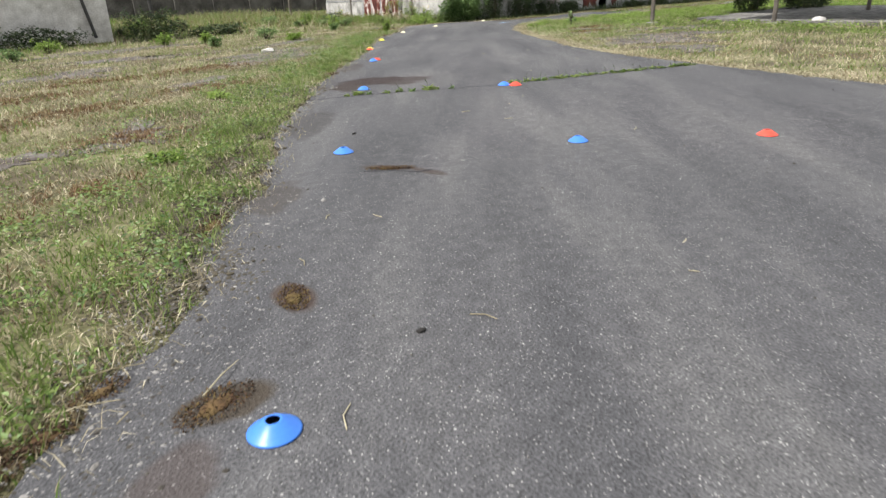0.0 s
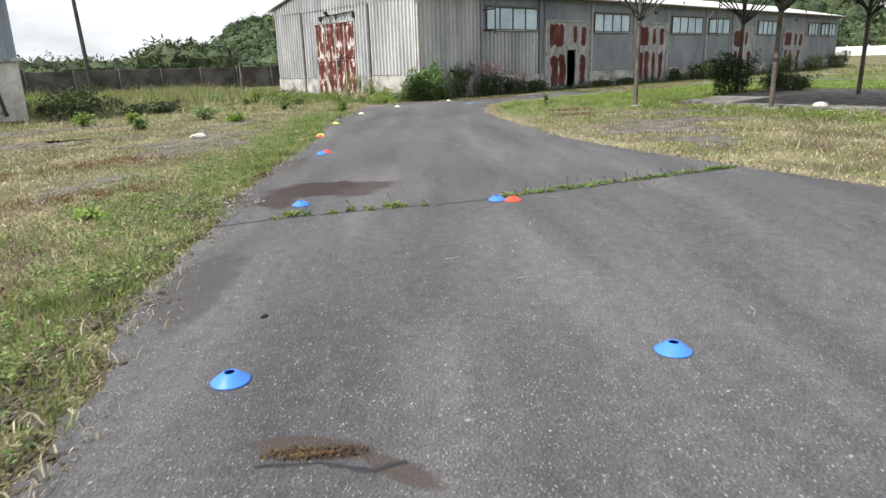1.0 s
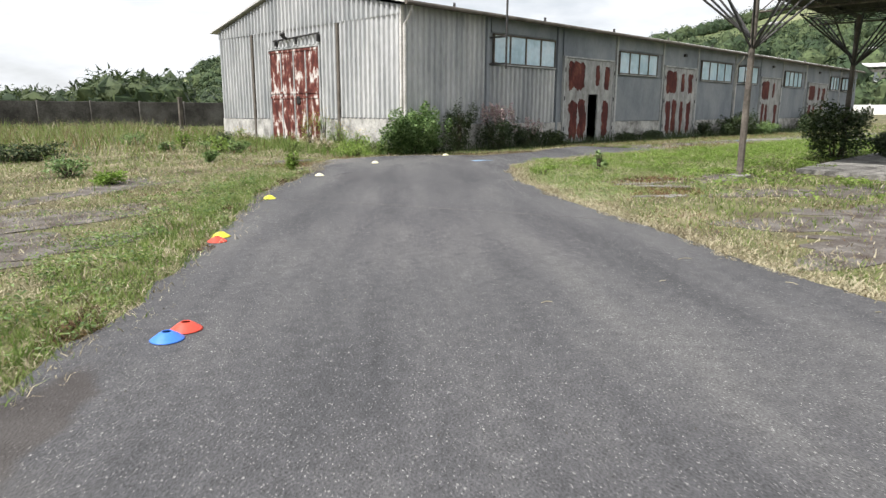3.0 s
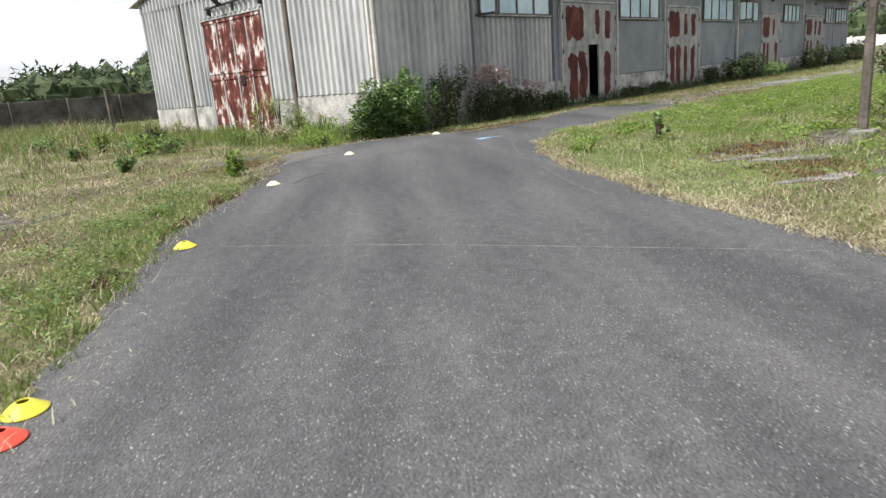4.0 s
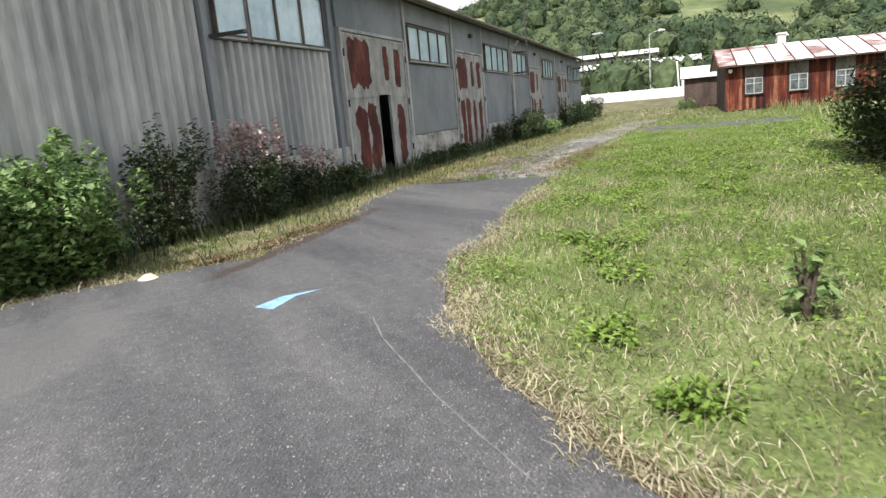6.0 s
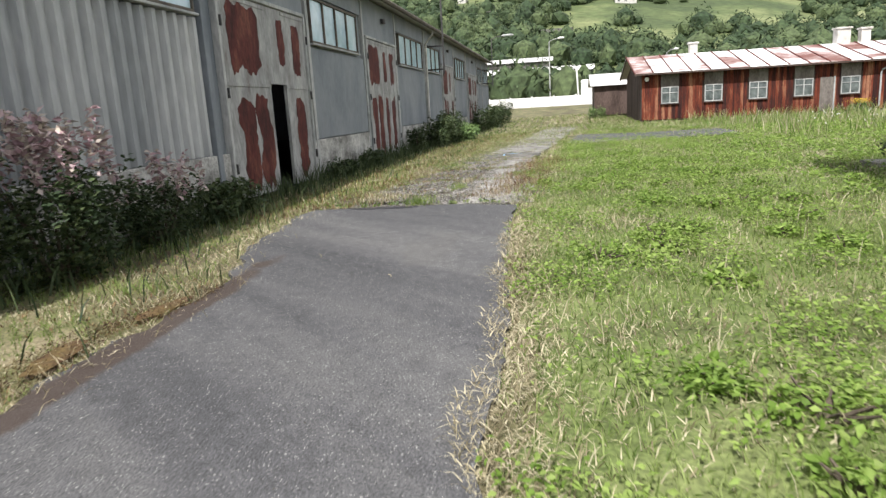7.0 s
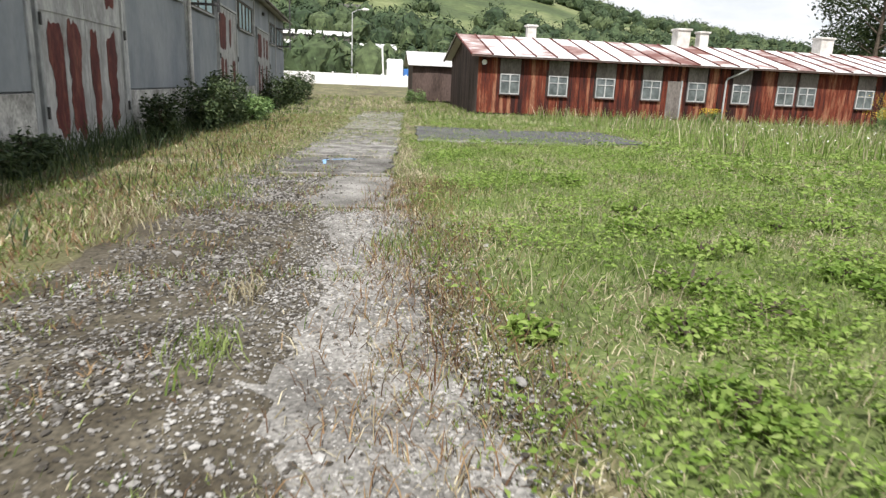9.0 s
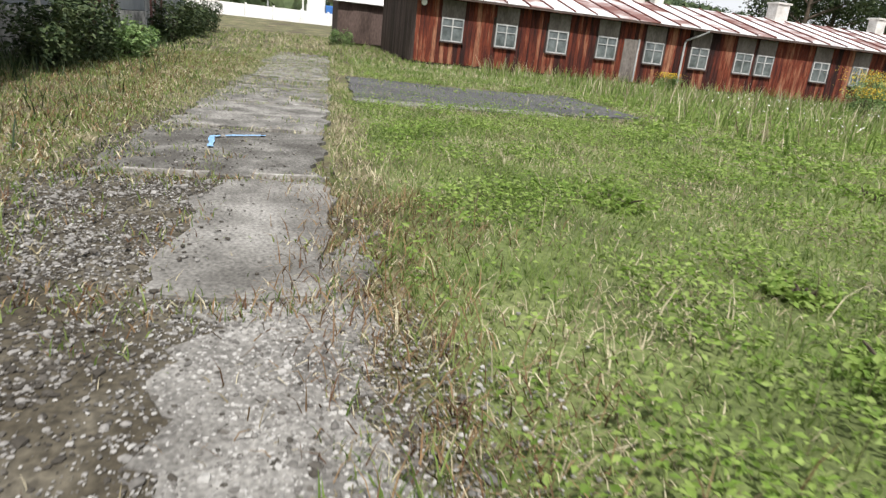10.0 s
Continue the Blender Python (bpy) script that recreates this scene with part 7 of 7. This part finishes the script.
for i, (x, y, a, b, turn) in enumerate(((18.4, 15.35, 0.6, 0.22, -35), (17.0, 14.5, 0.5, 0.18, -40), (15.1, 23.0, 0.45, 0.2, 40))):
    moss(x, y, a, b, turn, 630 + i, "rust-brown moss patch in the grass", -0.026)


rng = random.Random(65)
for i in range(15):
    k = rng.choice(range(12, 20))
    (ax, ay), (bx, by) = LEFT[k], LEFT[k + 1]
    f, q = rng.random(), rng.uniform(-0.05, 0.3)
    moss(ax + (bx - ax) * f - 0.78 * q, ay + (by - ay) * f + 0.62 * q, rng.uniform(0.15, 0.4), rng.uniform(0.06, 0.12), 52, 650 + i, "rust-brown moss along the crumbling road edge", -0.01)


def broken_edge():
    rng2 = random.Random(77)
    for x, y, a, b, turn in ((14.4, 21.7, 0.6, 0.25, 45), (15.4, 22.8, 0.5, 0.22, 40)):
        bm = prism(blob_outline(x, y, a, b, turn, rng2, 40, 0.5), -0.05, 0.004)
        tagged(part("edge_dirt", bm, BED), "dark crumbled dirt over the asphalt edge", "dirt", "dirt along the road edge", kind="structure")
    for x, y, a, b, turn in ((17.35, 15.25, 0.3, 0.12, -35), (17.95, 15.05, 0.24, 0.1, -30), (17.45, 14.65, 0.4, 0.2, -40), (16.1, 14.0, 0.4, 0.14, -40)):
        bm = prism(blob_outline(x, y, a, b, turn, rng2, 26, 0.5), -0.06, -0.012)
        tagged(part("concrete_piece", bm, PALECON), "flat pale remnant of concrete among brown moss", "concrete", "concrete remnants")


broken_edge()


def litter():
    rng2 = random.Random(9)
    for i, (x, y, s) in enumerate(((7.35, 18.0, 0.2), (0.75, 2.13, 0.03), (2.9, 6.2, 0.03), (29.2, 19.95, 0.04), (28.2, 20.25, 0.05), (21.5, 9.4, 0.35))):
        bm = bmesh.new()
        bmesh.ops.create_icosphere(bm, subdivisions=2, radius=1)
        for v in bm.verts:
            k = 1 + 0.35 * noise.noise(v.co * 1.7 + Vector((i * 3.1, 0, 0)))
            v.co = Vector((v.co.x * s * k, v.co.y * s * 0.55 * k, v.co.z * s * 0.4 * k + s * 0.18))
        ob = part("stone", bm, BLACK if s == 0.03 else STONE if s < 0.1 else PLASTER)
        ob.location = (x, y, 0 if s < 0.2 else -0.03)
        tagged(ob, "dark clod lying on the asphalt" if s == 0.03 else "pale lump of broken concrete on the ground", "stone")
    for i in range(46):
        t = rng2.random()
        x, y = -0.5 + 26 * t + rng2.uniform(-1.5, 1.5), 0.5 + 21 * t ** 0.9 + rng2.uniform(-1.5, 1.5)
        if not inside(ROAD, np.array([x]), np.array([y]))[0]:
            continue
        a, ln = rng2.uniform(0, 6.28), rng2.uniform(0.05, 0.16)
        bm = tube([(x, y, 0.004), (x + ln * 0.5 * math.cos(a), y + ln * 0.5 * math.sin(a), 0.008), (x + ln * math.cos(a + 0.25), y + ln * math.sin(a + 0.25), 0.004)], 0.0028, 5)
        tagged(part("straw", bm, DRY), "dry straw lying on the asphalt", "straw", "straws on the drive")
    for i, (x, y, a) in enumerate(((-0.2, 2.28, 35), (-0.7, 2.55, -20), (-0.55, 2.75, -15), (0.0, 3.35, 10))):
        c, s = math.cos(radians(a)), math.sin(radians(a))
        tagged(part("twig", tube([(x, y, 0.012), (x + 0.13 * c, y + 0.13 * s, 0.03), (x + 0.26 * c, y + 0.26 * s + 0.02, 0.012)], [0.004, 0.0035, 0.002], 5), DRY), "pale dry stalk lying at the road edge", "stalk", "stalks at the road edge")


litter()
